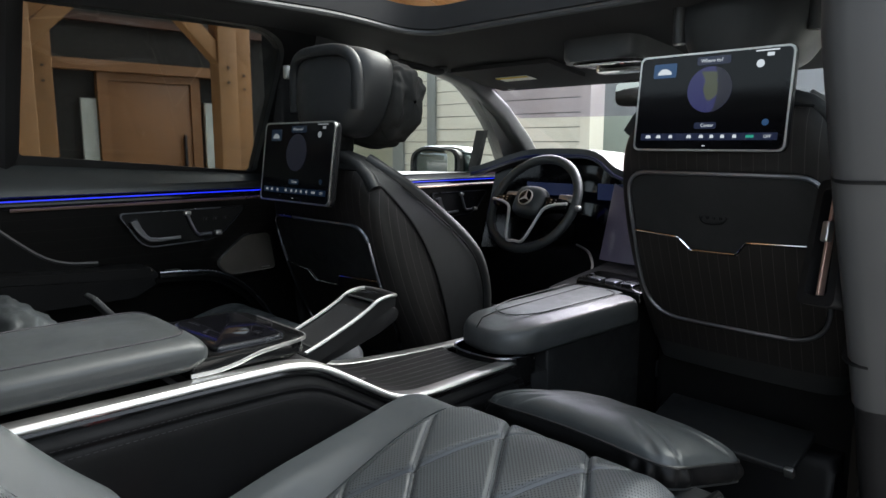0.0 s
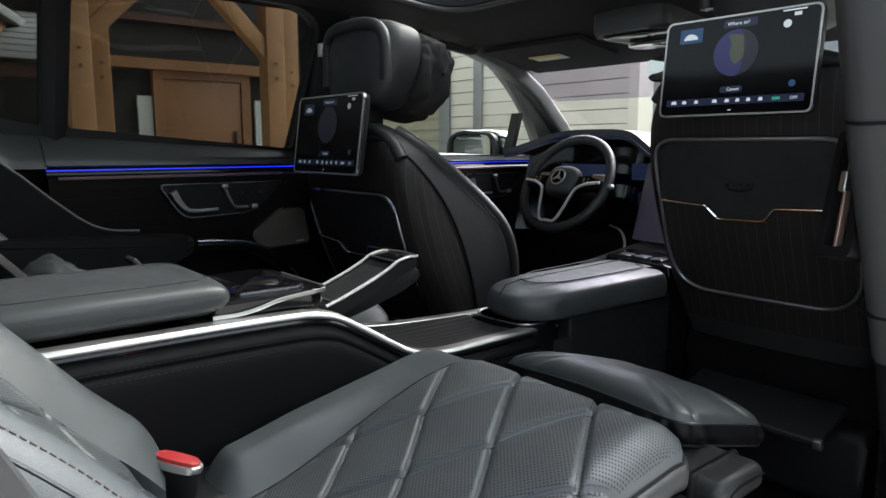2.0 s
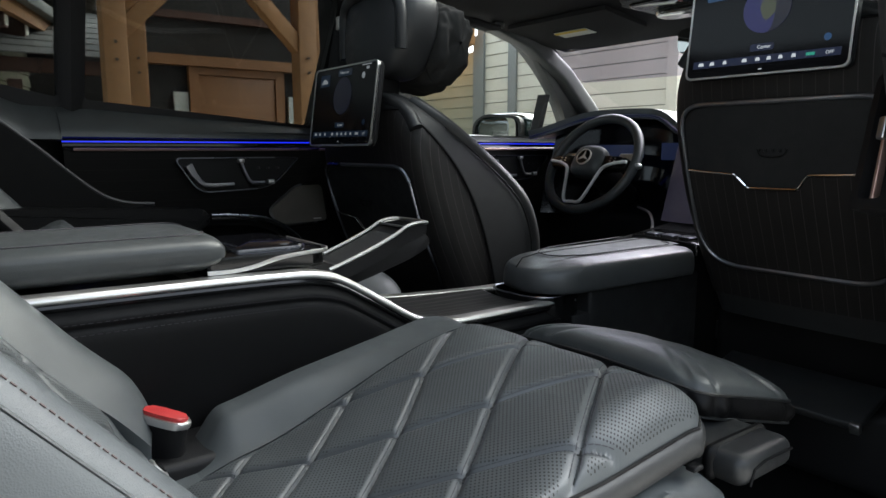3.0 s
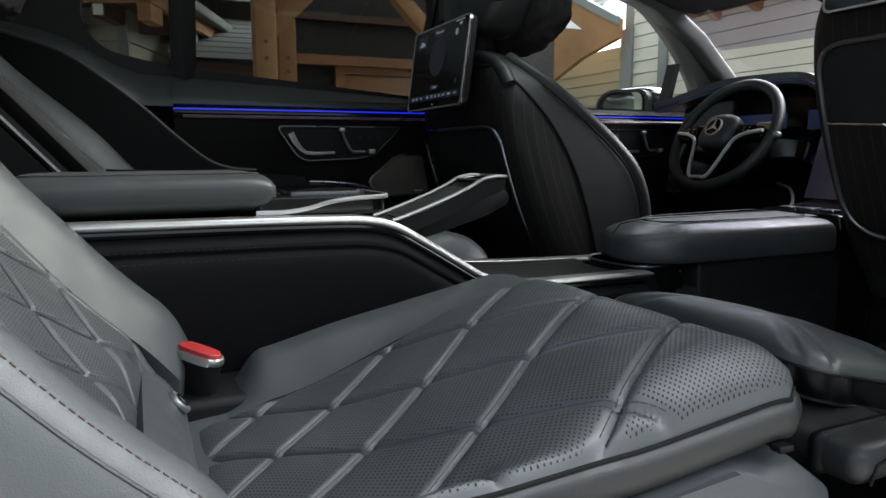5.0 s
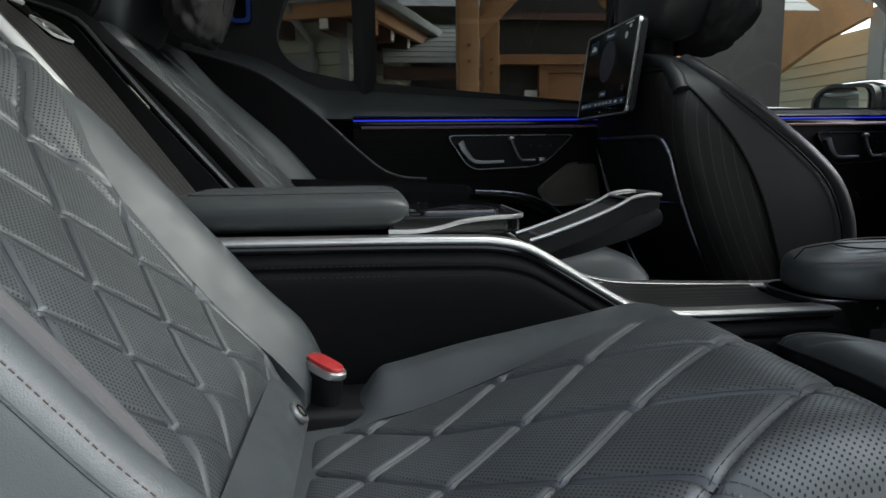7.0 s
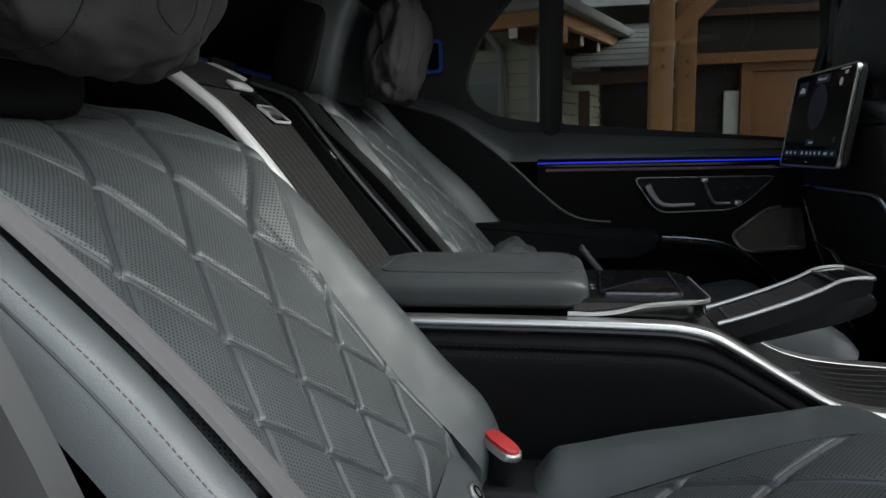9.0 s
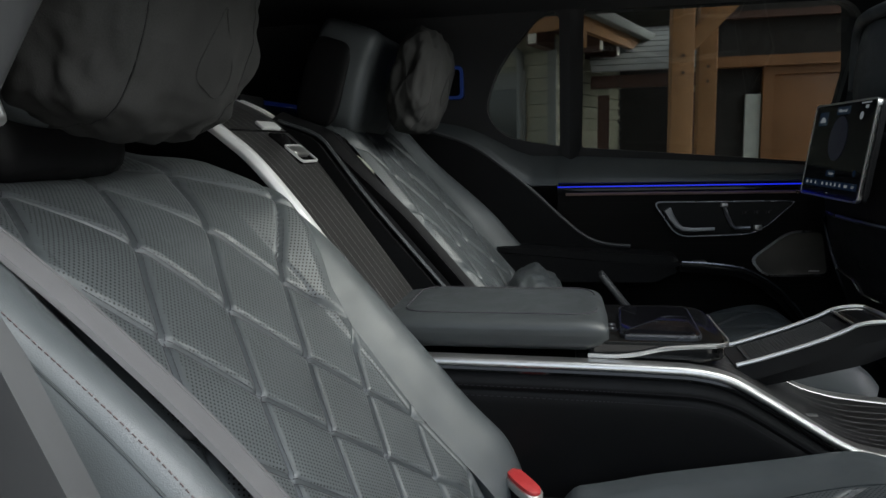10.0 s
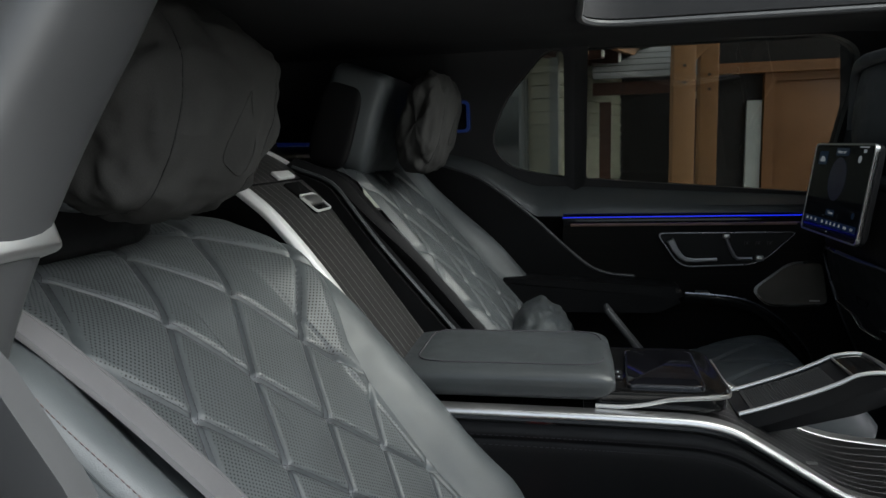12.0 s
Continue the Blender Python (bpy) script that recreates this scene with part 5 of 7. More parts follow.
def door(name, sd, y0, y1, belt0, belt1, label, front=False):
    d = thing(name, label, "car door")

    def face(y, z):
        cut = belt0 + (belt1 - belt0) * (y - y0) / (y1 - y0)
        q = z if z < 0.694 else 0.694 + (z - 0.694) * (cut - 0.694) / 0.098
        return Vector((sd * lerp_table(DOOR_X, z), y, q))

    us = steps(y0, y1, 30)
    part("belt_pad", sheet(face, us, [0.694, 0.697, 0.70, 0.708, 0.715, 0.727, 0.74, 0.752, 0.765, 0.775, 0.785, 0.792], 0.02), M_PAD, d, "soft dark leather belt pad", 60)
    part("panel", sheet(face, us, [0.06, 0.2, 0.3, 0.36, 0.42, 0.48, 0.55, 0.6, 0.64, 0.67], 0.02, uv=lambda y, z: (y, z)), M_WOOD_DOOR, d, "very dark open-pored wood panel", 60)
    part("light_strip", sheet(lambda y, z: face(y, z) + Vector((-sd * 0.003, 0, 0)), us, [0.6882, 0.6907], 0.004), M_BLUE, d, "glowing blue light strip")
    part("metal_strip", sheet(lambda y, z: face(y, z) + Vector((-sd * 0.012, 0, 0)), steps(y0 + 0.02, y1, 30), [0.6728, 0.6752], 0.005), M_ROSE, d, "thin rose-gold strip")
    part("channel", sheet(lambda y, z: face(y, z), us, [0.668, 0.678, 0.688, 0.696], 0.01), M_PIANO, d)
    return d, face


def seat_switches(d, sd, oy, k=1.0):
    """Recessed plate with a seat-shaped switch and a lever, on a door panel."""
    def tr(p):
        return (oy + (p[0] - 0.74) * k, p[1])
    o = rounded([tr(p) for p in ((0.742, 0.652), (1.068, 0.652), (0.985, 0.572), (0.80, 0.565))], [0.02, 0.015, 0.04, 0.03], 6)
    i = rounded([tr(p) for p in ((0.746, 0.6495), (1.062, 0.6495), (0.984, 0.5745), (0.802, 0.5675))], [0.018, 0.012, 0.038, 0.028], 6)
    a, b = sd * 0.694, sd * 0.678
    plate = part("switch_plate", prism(o, "x", a, sd * 0.6795, 0.0), M_PLASTIC, d)
    part("plate_rim", ring_prism(o, i, "x", sd * 0.681, sd * 0.6750), M_DARKMETAL, plate, "thin metal rim")
    part("release_lever", sweep([Vector((sd * 0.670, *tr(p))) for p in ((0.775, 0.634), (0.786, 0.612), (0.80, 0.594), (0.812, 0.586), (0.835, 0.584), (0.885, 0.586))], rounded([(-0.006, -0.008), (0.006, -0.008), (0.006, 0.008), (-0.006, 0.008)], 0.003, 3), Vector((1, 0, 0)), scale=[1.15, 1.0, 0.8, 0.65, 0.55, 0.45]), M_FRAME, d, "satin silver door release")
    part("seat_switch", sweep([Vector((sd * 0.671, *tr(p))) for p in ((0.905, 0.64), (0.914, 0.615), (0.924, 0.595), (0.932, 0.588), (0.965, 0.588))], circle(0.0042, 8), Vector((1, 0, 0))), M_FRAME, d, "silver seat-shaped switch")
    part("headrest_switch", placed(box(-0.007, 0.007, -0.008, 0.008, -0.005, 0.005, 0.003), Matrix.Translation((sd * 0.671, *tr((0.905, 0.643))))), M_SILVER, d)
    part("lumbar_switch", placed(box(-0.007, 0.007, -0.009, 0.009, -0.006, 0.006, 0.003), Matrix.Translation((sd * 0.671, *tr((0.982, 0.589))))), M_SILVER, d)
    for q in range(3):
        part("memory_key", placed(box(-0.001, 0.001, -0.006, 0.006, -0.004, 0.004), Matrix.Translation((sd * 0.6782, *tr((0.955 + q * 0.026, 0.624))))), M_PLASTIC, d)
        part("key_mark", placed(box(-0.0012, 0.0012, -0.0015, 0.0015, -0.0022, 0.0022), Matrix.Translation((sd * 0.6775, *tr((0.955 + q * 0.026, 0.624))))), M_TRIMGREY, d)


rd, rface = door("door_left_rear", -1, 0.515, 1.24, 0.792, 0.728, "closed black rear door with blue light strip and wood panel")
seat_switches(rd, -1, 0.74)
spk = rounded([(0.962, 0.515), (1.045, 0.582), (1.125, 0.585), (1.142, 0.475), (0.995, 0.472)], [0.02, 0.02, 0.015, 0.015, 0.03], 6)
spk_in = rounded([(0.970, 0.514), (1.047, 0.576), (1.119, 0.579), (1.135, 0.480), (0.998, 0.478)], [0.02, 0.02, 0.015, 0.015, 0.03], 6)
part("speaker_grille", prism(spk_in, "x", -0.69, -0.662), surface("speaker_mesh", (0.085, 0.08, 0.07), 0.30, 0.85, grain=2500, bump=0.9, vary=0.5), rd, "perforated metal loudspeaker grille")
part("speaker_rim", ring_prism(spk, spk_in, "x", -0.69, -0.658), M_CHROME, rd, "thin metal rim")
part("speaker_label", box(-0.6615, -0.6605, 1.095, 1.118, 0.4855, 0.4885), M_SILVER, rd)
part("armrest", prism(rounded([(0.36, 0.555), (0.79, 0.532), (0.80, 0.50), (0.74, 0.47), (0.36, 0.47)], 0.012), "x", -0.68, -0.588, 0.014, 4), M_BLACK, rd, "black leather armrest")
pull = spline([(-0.60, 0.80, 0.512), (-0.597, 0.87, 0.508), (-0.597, 0.94, 0.496), (-0.598, 1.0, 0.462), (-0.60, 1.05, 0.41), (-0.605, 1.085, 0.355), (-0.61, 1.10, 0.28)], 6)
part("pull_trim", sweep(pull, rounded([(-0.012, -0.007), (0.010, -0.007), (0.010, 0.006), (-0.012, 0.006)], 0.003, 2), Vector((1, 0, 0))), M_PIANO, rd, "curved gloss pull trim")
part("pull_edge", sweep([p + Vector((0.010, 0, 0.007)) for p in pull], circle(0.0022, 6), Vector((1, 0, 0))), M_DARKMETAL, rd, "thin metal edge")
part("pull_web", sheet(lambda f, k: (-0.67 + 0.06 * f, pull[int(k)].y, pull[int(k)].z - 0.008), steps(0, 1, 2), list(range(len(pull))), 0.012), M_BLACK, rd)
part("pocket", prism(rounded([(0.45, 0.36), (1.05, 0.30), (1.05, 0.08), (0.45, 0.08)], 0.03), "x", -0.67, -0.60, 0.02), M_BLACK, rd)
part("window_switch", box(-0.64, -0.61, 0.83, 0.86, 0.510, 0.516, 0.003), M_SILVER, rd)

# trim sweeping down from the rear pillar to the armrest
sw = spline([(-0.70, 0.05, 0.865), (-0.69, 0.14, 0.852), (-0.678, 0.21, 0.832), (-0.668, 0.30, 0.80), (-0.662, 0.38, 0.745), (-0.66, 0.45, 0.688), (-0.66, 0.52, 0.622), (-0.66, 0.58, 0.572), (-0.66, 0.63, 0.552), (-0.66, 0.69, 0.546)], 6)
sweep_trim = thing("pillar_sweep_trim", "dark leather sweep panel with a thin bright edge beside the rear seat", "side trim")
part("edge", sweep(sw, circle(0.004, 8), Vector((1, 0, 0))), M_TRIMGREY, sweep_trim, "thin grey edge")
part("panel", sheet(lambda f, k: (sw[int(k)].x + 0.005 - 0.02 * f, sw[int(k)].y - 0.05 * f, (sw[int(k)].z - 0.004) * (1 - f) + 0.2 * f), steps(0, 1, 6), list(range(len(sw))), 0.02), M_BLACK, sweep_trim)
sw_z = [(p.y, p.z) for p in sw]


def pad_form(y, f):
    lo = max(0.694, lerp_table(sw_z, y) + 0.002)
    hi = max(lo + 0.004, lerp_table([(0.10, 0.93), (0.25, 0.90), (0.32, 0.872), (0.36, 0.842), (0.40, 0.816), (0.45, 0.803), (0.52, 0.792)], y))
    z = lo + (hi - lo) * f
    return Vector((-lerp_table(DOOR_X, 0.700 + 0.092 * f), y, z))


part("upper_pad", sheet(pad_form, steps(0.12, 0.516, 30), steps(0, 1, 12), 0.012), M_PAD, sweep_trim, "soft dark leather pad under the quarter window", 60)
part("back_panel", sheet(lambda y, f: (-0.668, y, 0.2 + (min(0.695, lerp_table(sw_z, y)) - 0.2) * f), steps(0.12, 0.52, 12), steps(0, 1, 4), 0.01), M_BLACK, sweep_trim)
lamp = thing("reading_lamp", "small rear pillar lamp in a blue-lit frame", "lamp")
lo = rounded([(0.242, 0.912), (0.288, 0.912), (0.288, 0.990), (0.242, 0.990)], 0.014)
li = rounded([(0.249, 0.919), (0.281, 0.919), (0.281, 0.983), (0.249, 0.983)], 0.010)
part("bezel", placed(ring_prism(lo, li, "x", -0.664, -0.648), Matrix()), M_BLUE_RING, lamp)
part("lens", prism(li, "x", -0.664, -0.653), M_PIANO, lamp)
part("mount", prism(lo, "x", -0.71, -0.664), M_PLASTIC, lamp)
hk = thing("coat_hook", "small pale hook on the door pillar", "hook")
part("hook", box(-0.612, -0.590, 1.148, 1.166, 0.975, 1.01, 0.004), M_SILVER, hk)
lp = finish("pillar_left", sweep([Vector(p) for p in ((-0.68, 1.21, 1.12), (-0.70, 1.225, 0.95), (-0.715, 1.235, 0.75), (-0.70, 1.25, 0.5), (-0.70, 1.27, 0.0))], rounded([(-0.05, -0.06), (0.05, -0.06), (0.06, 0.0), (0.05, 0.06), (-0.05, 0.06)], 0.02, 3), Vector((1, 0, 0))), M_LINER)
tagged(lp, "black door pillar between front and rear windows", "pillar trim", kind="structure")

fd, fface = door("door_left_front", -1, 1.30, 2.32, 0.735, 0.70, "closed black front door with blue light strip")
seat_switches(fd, -1, 1.72, 0.85)
part("speaker_grille", prism([(2.02 + a, 0.50 + b) for a, b in circle(0.062, 28)], "x", -0.69, -0.664), M_PLASTIC, fd, "round loudspeaker grille")
part("speaker_rim", ring_prism([(2.02 + a, 0.50 + b) for a, b in circle(0.066, 28)], [(2.02 + a, 0.50 + b) for a, b in circle(0.061, 28)], "x", -0.69, -0.66), M_CHROME, fd)
part("armrest", prism(rounded([(1.35, 0.53), (1.80, 0.50), (1.80, 0.44), (1.35, 0.44)], 0.02), "x", -0.68, -0.59, 0.015), M_BLACK, fd)
frd, _ = door("door_right_front", 1, 1.54, 2.32, 0.735, 0.70, "closed black front passenger door")


# ---- front seats ----
# height, rear face, front edge of the flank, half width
SEAT_RINGS = [(0.20, 1.265, 1.40, 0.200), (0.30, 1.225, 1.43, 0.218), (0.38, 1.190, 1.452, 0.226), (0.46, 1.155, 1.452, 0.229), (0.54, 1.126, 1.422, 0.229), (0.60, 1.108, 1.365, 0.227), (0.66, 1.095, 1.290, 0.221),
              (0.70, 1.090, 1.240, 0.210), (0.73, 1.088, 1.205, 0.194), (0.76, 1.090, 1.170, 0.166), (0.785, 1.098, 1.150, 0.125), (0.797, 1.110, 1.136, 0.085)]
RING = {i: smooth_table([(r[0], r[i]) for r in SEAT_RINGS], 6) for i in (1, 2, 3)}
# how far forwards the wood comes round the flanks
WOOD_EDGE = smooth_table([(0.22, 1.345), (0.30, 1.325), (0.422, 1.292), (0.531, 1.254), (0.623, 1.204), (0.697, 1.145), (0.738, 1.112), (0.76, 1.100)], 6)


def front_seat(xc, dy, dz, frame_metal, label):
    seat = thing("car_seat", label, "car seat", "front seats")

    def ring(z):
        return tuple(lerp_table(RING[i], z) for i in (1, 2, 3))

    def outline(z):
        """The cut through the backrest at a height, from the middle of the front round by the door side."""
        b, f, w = ring(z)
        depth = f - b
        rb, rf = min(0.050, depth * 0.4), min(0.045, depth * 0.45)
        o = rounded([(w, b), (-w, b), (-w + 0.004, f), (w - 0.004, f)], [rb, rb, rf, rf], 8)
        k = max(range(len(o)), key=lambda q: (o[q][1] > (b + f) / 2) * (2 + o[q][0]))
        return o[k:] + o[:k]

    def bulge(x, y, z):
        b, f, w = ring(z)
        return y - 0.012 * (1 - min(1.0, (x / w) ** 2)) * smooth(b + 0.03, b, y)

    def walked(points, n):
        """A polyline in n even steps, with the length walked at each."""
        L = [0.0]
        for p, q in zip(points, points[1:]):
            L.append(L[-1] + math.dist(p, q))
        tx, ty = [(l, p[0]) for l, p in zip(L, points)], [(l, p[1]) for l, p in zip(L, points)]
        return [(lerp_table(tx, u), lerp_table(ty, u), u - L[-1] / 2) for u in steps(0, L[-1], n)]

    zs = steps(0.20, 0.797, 44)
    skin = [walked(outline(z) + outline(z)[:1], 96) for z in zs]
    bm = sheet(lambda k, r: (xc + skin[int(r)][int(k)][0], bulge(*skin[int(r)][int(k)][:2], zs[int(r)]) + dy, zs[int(r)] + dz), list(range(97)), list(range(len(zs))))
    bm.faces.new([bm.verts.new((xc + x, y + dy, 0.797 + dz)) for x, y, u in skin[-1][:-1]])
    part("backrest", bm, M_SEAT, seat, "dark leather backrest with rounded bolsters", 70)

    def back(d, z, lift=0.003):
        b, f, w = ring(z)
        r = min(0.050, (f - b) * 0.4)
        k = max(0.0, abs(d) - (w - r))
        y = b - 0.012 * (1 - min(1.0, (d / w) ** 2)) + (r - math.sqrt(max(0.0, r * r - k * k)))
        return Vector((xc + d, y + dy - lift, z + dz))

    # wood shell: the rear face and the corners, as far as the flank seam
    wz = steps(0.245, 0.757, 46)
    cover = []
    for z in wz:
        lim = max(lerp_table(WOOD_EDGE, z), ring(z)[0] + 0.006)
        run = []
        o = outline(z)
        for p, q in zip(o, o[1:] + o[:1]):
            if p[1] <= lim:
                run.append(p)
            if (p[1] <= lim) != (q[1] <= lim):
                g = (lim - p[1]) / (q[1] - p[1])
                run.append((p[0] + (q[0] - p[0]) * g, lim))
        cover.append(walked(run, 72))

    def wood(k, r, lift=0.003):
        x, y, u = cover[int(r)][int(k)]
        b, f, w = ring(wz[int(r)])
        out = Vector((x / w * 0.9, -1 if abs(x) < w - 0.03 else -0.35, 0)).normalized()
        return Vector((xc + x, bulge(x, y, wz[int(r)]) + dy, wz[int(r)] + dz)) + out * lift

    part("wood_back", sheet(wood, list(range(73)), list(range(len(wz))), uv=lambda k, r: (cover[int(r)][int(k)][2] + 0.3, wz[int(r)])), M_WOOD_BACK, seat, "dark pinstripe wood back panel", 60)
    rows = list(range(len(wz)))
    part("back_seam", sweep([wood(0, r, 0.004) for r in rows] + [wood(k, rows[-1], 0.004) for k in range(1, 72)] + [wood(72, r, 0.004) for r in rows[::-1]], circle(0.0030, 6), Vector((0, 1, 0))), M_BLACK, seat)
    for sd in (1, -1):
        ridge = [Vector((xc + sd * (ring(z)[2] - 0.014), ring(z)[1] + dy - 0.014, z + dz)) for z in steps(0.28, 0.775, 36)]
        part("flank_roll", sweep(ridge, circle(0.0165, 12), Vector((1, 0, 0)), scale=[0.5 + 0.5 * smooth(0, 0.15, i / 36) for i in range(37)]), M_SEAT, seat, "rounded leather edge roll")
        part("roll_seam", sweep([Vector((xc + sd * (ring(z)[2] + 0.0005), ring(z)[1] + dy - 0.034, z + dz)) for z in steps(0.30, 0.72, 36)], circle(0.0018, 6), Vector((1, 0, 0))), M_BLACK, seat)
    part("top_roll", sweep([Vector((xc + x, ring(0.772)[0] + dy + 0.004 + 0.10 * max(0.0, abs(x) - 0.09), z + dz)) for x, z in ((-0.20, 0.715), (-0.18, 0.742), (-0.15, 0.764), (-0.10, 0.780), (-0.05, 0.787), (0, 0.789), (0.05, 0.787), (0.10, 0.780), (0.15, 0.764), (0.18, 0.742), (0.20, 0.715))], circle(0.015, 10), Vector((0, 1, 0))), M_SEAT, seat, "rolled leather top edge")
    # pocket
    po = rounded([(-0.191, 0.315), (0.191, 0.315), (0.191, 0.636), (-0.191, 0.636)], [0.085, 0.085, 0.050, 0.050], 10)
    po = [tuple(Vector(p).lerp(Vector(q), f)) for p, q in zip(po, po[1:] + po[:1]) for f in ((0, 0.2, 0.4, 0.6, 0.8) if math.dist(p, q) > 0.05 else (0,))]
    part("pocket_frame", sweep([back(d, z, 0.010) for d, z in po], circle(0.0042, 8), Vector((0, 1, 0)), closed=True), frame_metal, seat, "thin satin metal frame round the pocket")
    line = [(-0.187, 0.511), (-0.084, 0.505), (-0.060, 0.480), (0.033, 0.481), (0.053, 0.507), (0.187, 0.512)]

    def line_z(d):
        return lerp_table(line, d)

    def pocket_edge(d):
        k = max(0.0, abs(d) - 0.107) / 0.081
        return 0.319 + 0.079 * (1 - math.sqrt(max(0.0, 1 - min(1, k) ** 2)))

    def top_edge(d):
        k = max(0.0, abs(d) - 0.141) / 0.047
        return 0.632 - 0.046 * (1 - math.sqrt(max(0.0, 1 - min(1, k) ** 2)))

    part("pocket_front", sheet(lambda d, f: back(d, pocket_edge(d) + (line_z(d) - 0.002 - pocket_edge(d)) * f, 0.010), steps(-0.187, 0.187, 56), steps(0, 1, 14), 0.004, uv=lambda d, f: (d + 0.3, f * 0.15)), M_WOOD_BACK, seat, "dark pinstripe wood pocket front", 60)
    part("pocket_top", sheet(lambda d, f: back(d, line_z(d) + 0.002 + (top_edge(d) - line_z(d) - 0.002) * f, 0.006), steps(-0.187, 0.187, 56), steps(0, 1, 14), 0.003), M_POCKET, seat, "smooth dark leather upper panel", 60)
    part("pocket_line", sweep([back(d, line_z(d), 0.0125) for d in steps(-0.186, 0.186, 62)], circle(0.0020, 6), Vector((0, 1, 0))), M_CHROME, seat, "thin bright pocket edge")
    mark = bmesh.new()
    for d0, h in ((-0.022, 0.018), (-0.009, 0.032), (0.004, 0.032), (0.017, 0.018)):
        tube([(d0, 0, 0), (d0 + 0.005, 0, h), (d0 + 0.010, 0, 0)], 0.0012, 6, mark, 1)
    tube([(-0.027, 0, 0.004), (-0.020, 0, -0.007), (0.0, 0, -0.010), (0.020, 0, -0.007), (0.029, 0, 0.004)], 0.0012, 6, mark, 4)
    bmesh.ops.translate(mark, vec=back(-0.01, 0.548, 0.007), verts=mark.verts)
    part("embossed_emblem", mark, M_BLACK, seat)
    part("head_post", box(xc - 0.07, xc + 0.07, 1.10 + dy, 1.16 + dy, 0.78 + dz, 0.845 + dz, 0.02), M_BLACK, seat)
    part("headrest", pillow((xc + 0.026, 1.135 + dy, 0.925 + dz), (0.138, 0.06, 0.098), 0.42, 0.5, 44, 26, Matrix.Rotation(radians(-8), 3, "X"), lambda p: Vector((p.x * (1 - 0.25 * smooth(0.02, -0.1, p.z)), p.y + 0.45 * abs(p.x) ** 1.6, p.z))), M_SEAT, seat, "dark leather headrest", 80)
    roll = [Vector((xc + 0.026 + 0.124 * math.copysign(abs(math.cos(a)) ** 0.5, math.cos(a)), 1.088 + dy + 0.45 * 0.124 ** 1.6 * abs(math.cos(a)), 0.925 + dz + 0.090 * math.copysign(abs(math.sin(a)) ** 0.5, math.sin(a)))) for a in steps(-0.2, math.pi + 0.2, 48)]
    part("headrest_roll", sweep(roll, circle(0.013, 10), Vector((0, 1, 0))), M_SEAT, seat, "rounded leather border roll")
    sit = part("cushion", prism(rounded([(1.36, 0.16), (1.80, 0.18), (1.84, 0.28), (1.78, 0.315), (1.45, 0.27), (1.36, 0.26)], 0.03), "x", -0.25, 0.25, 0.03, 4), M_SEAT, seat)
    sit.location = (xc, dy, dz * 0.3)
    foot = part("seat_base", prism(rounded([(1.25, 0.02), (1.75, 0.02), (1.72, 0.19), (1.27, 0.19)], 0.03), "x", -0.20, 0.20, 0.02, 3), M_PLASTIC, seat)
    foot.location = (xc, dy, 0)
    part("lower_back", box(xc - 0.235, xc + 0.235, 1.322 + dy, 1.45 + dy, 0.10, 0.26 + dz, 0.03, 4), M_CARPET, seat)
    part("floor_flap", placed(box(-0.15, 0.16, -0.03, 0.10, -0.008, 0.008, 0.005), Matrix.Translation((xc, 1.17 + dy, 0.20)) @ Matrix.Rotation(radians(18), 4, "X")), M_SEAT, seat)
    part("flap_tip", placed(box(0.145, 0.162, -0.034, -0.022, -0.010, 0.010, 0.002), Matrix.Translation((xc, 1.17 + dy, 0.20)) @ Matrix.Rotation(radians(18), 4, "X")), M_SILVER, seat)
    return seat


# same frame on both seats; the driver's metal is darkened for its dim reflection
front_seat(-0.385, 0.0, 0.0, M_DARKMETAL, "dark leather driver's seat with wood back panel and pocket")
front_seat(0.385, 0.392, 0.12, M_FRAME, "dark leather passenger seat moved forward, wood back and pocket")
head_cushion(-0.365, 1.245, 0.905, (0.15, 0.06, 0.10), -8, 9.0, "black suede head cushion on the driver's headrest")


# ---- rear screens ----
def text_on(parent, words, size, x, z, material, y):
    cu = bpy.data.curves.new("writing", "FONT")
    cu.body, cu.size, cu.align_x, cu.extrude = words, size, "CENTER", 0.0002
    cu.materials.append(material)
    ob = new("writing", cu)
    ob.parent = parent
    ob.matrix_local = Matrix.Translation((x, y, z)) @ Matrix.Rotation(radians(90), 4, "X")
    return ob


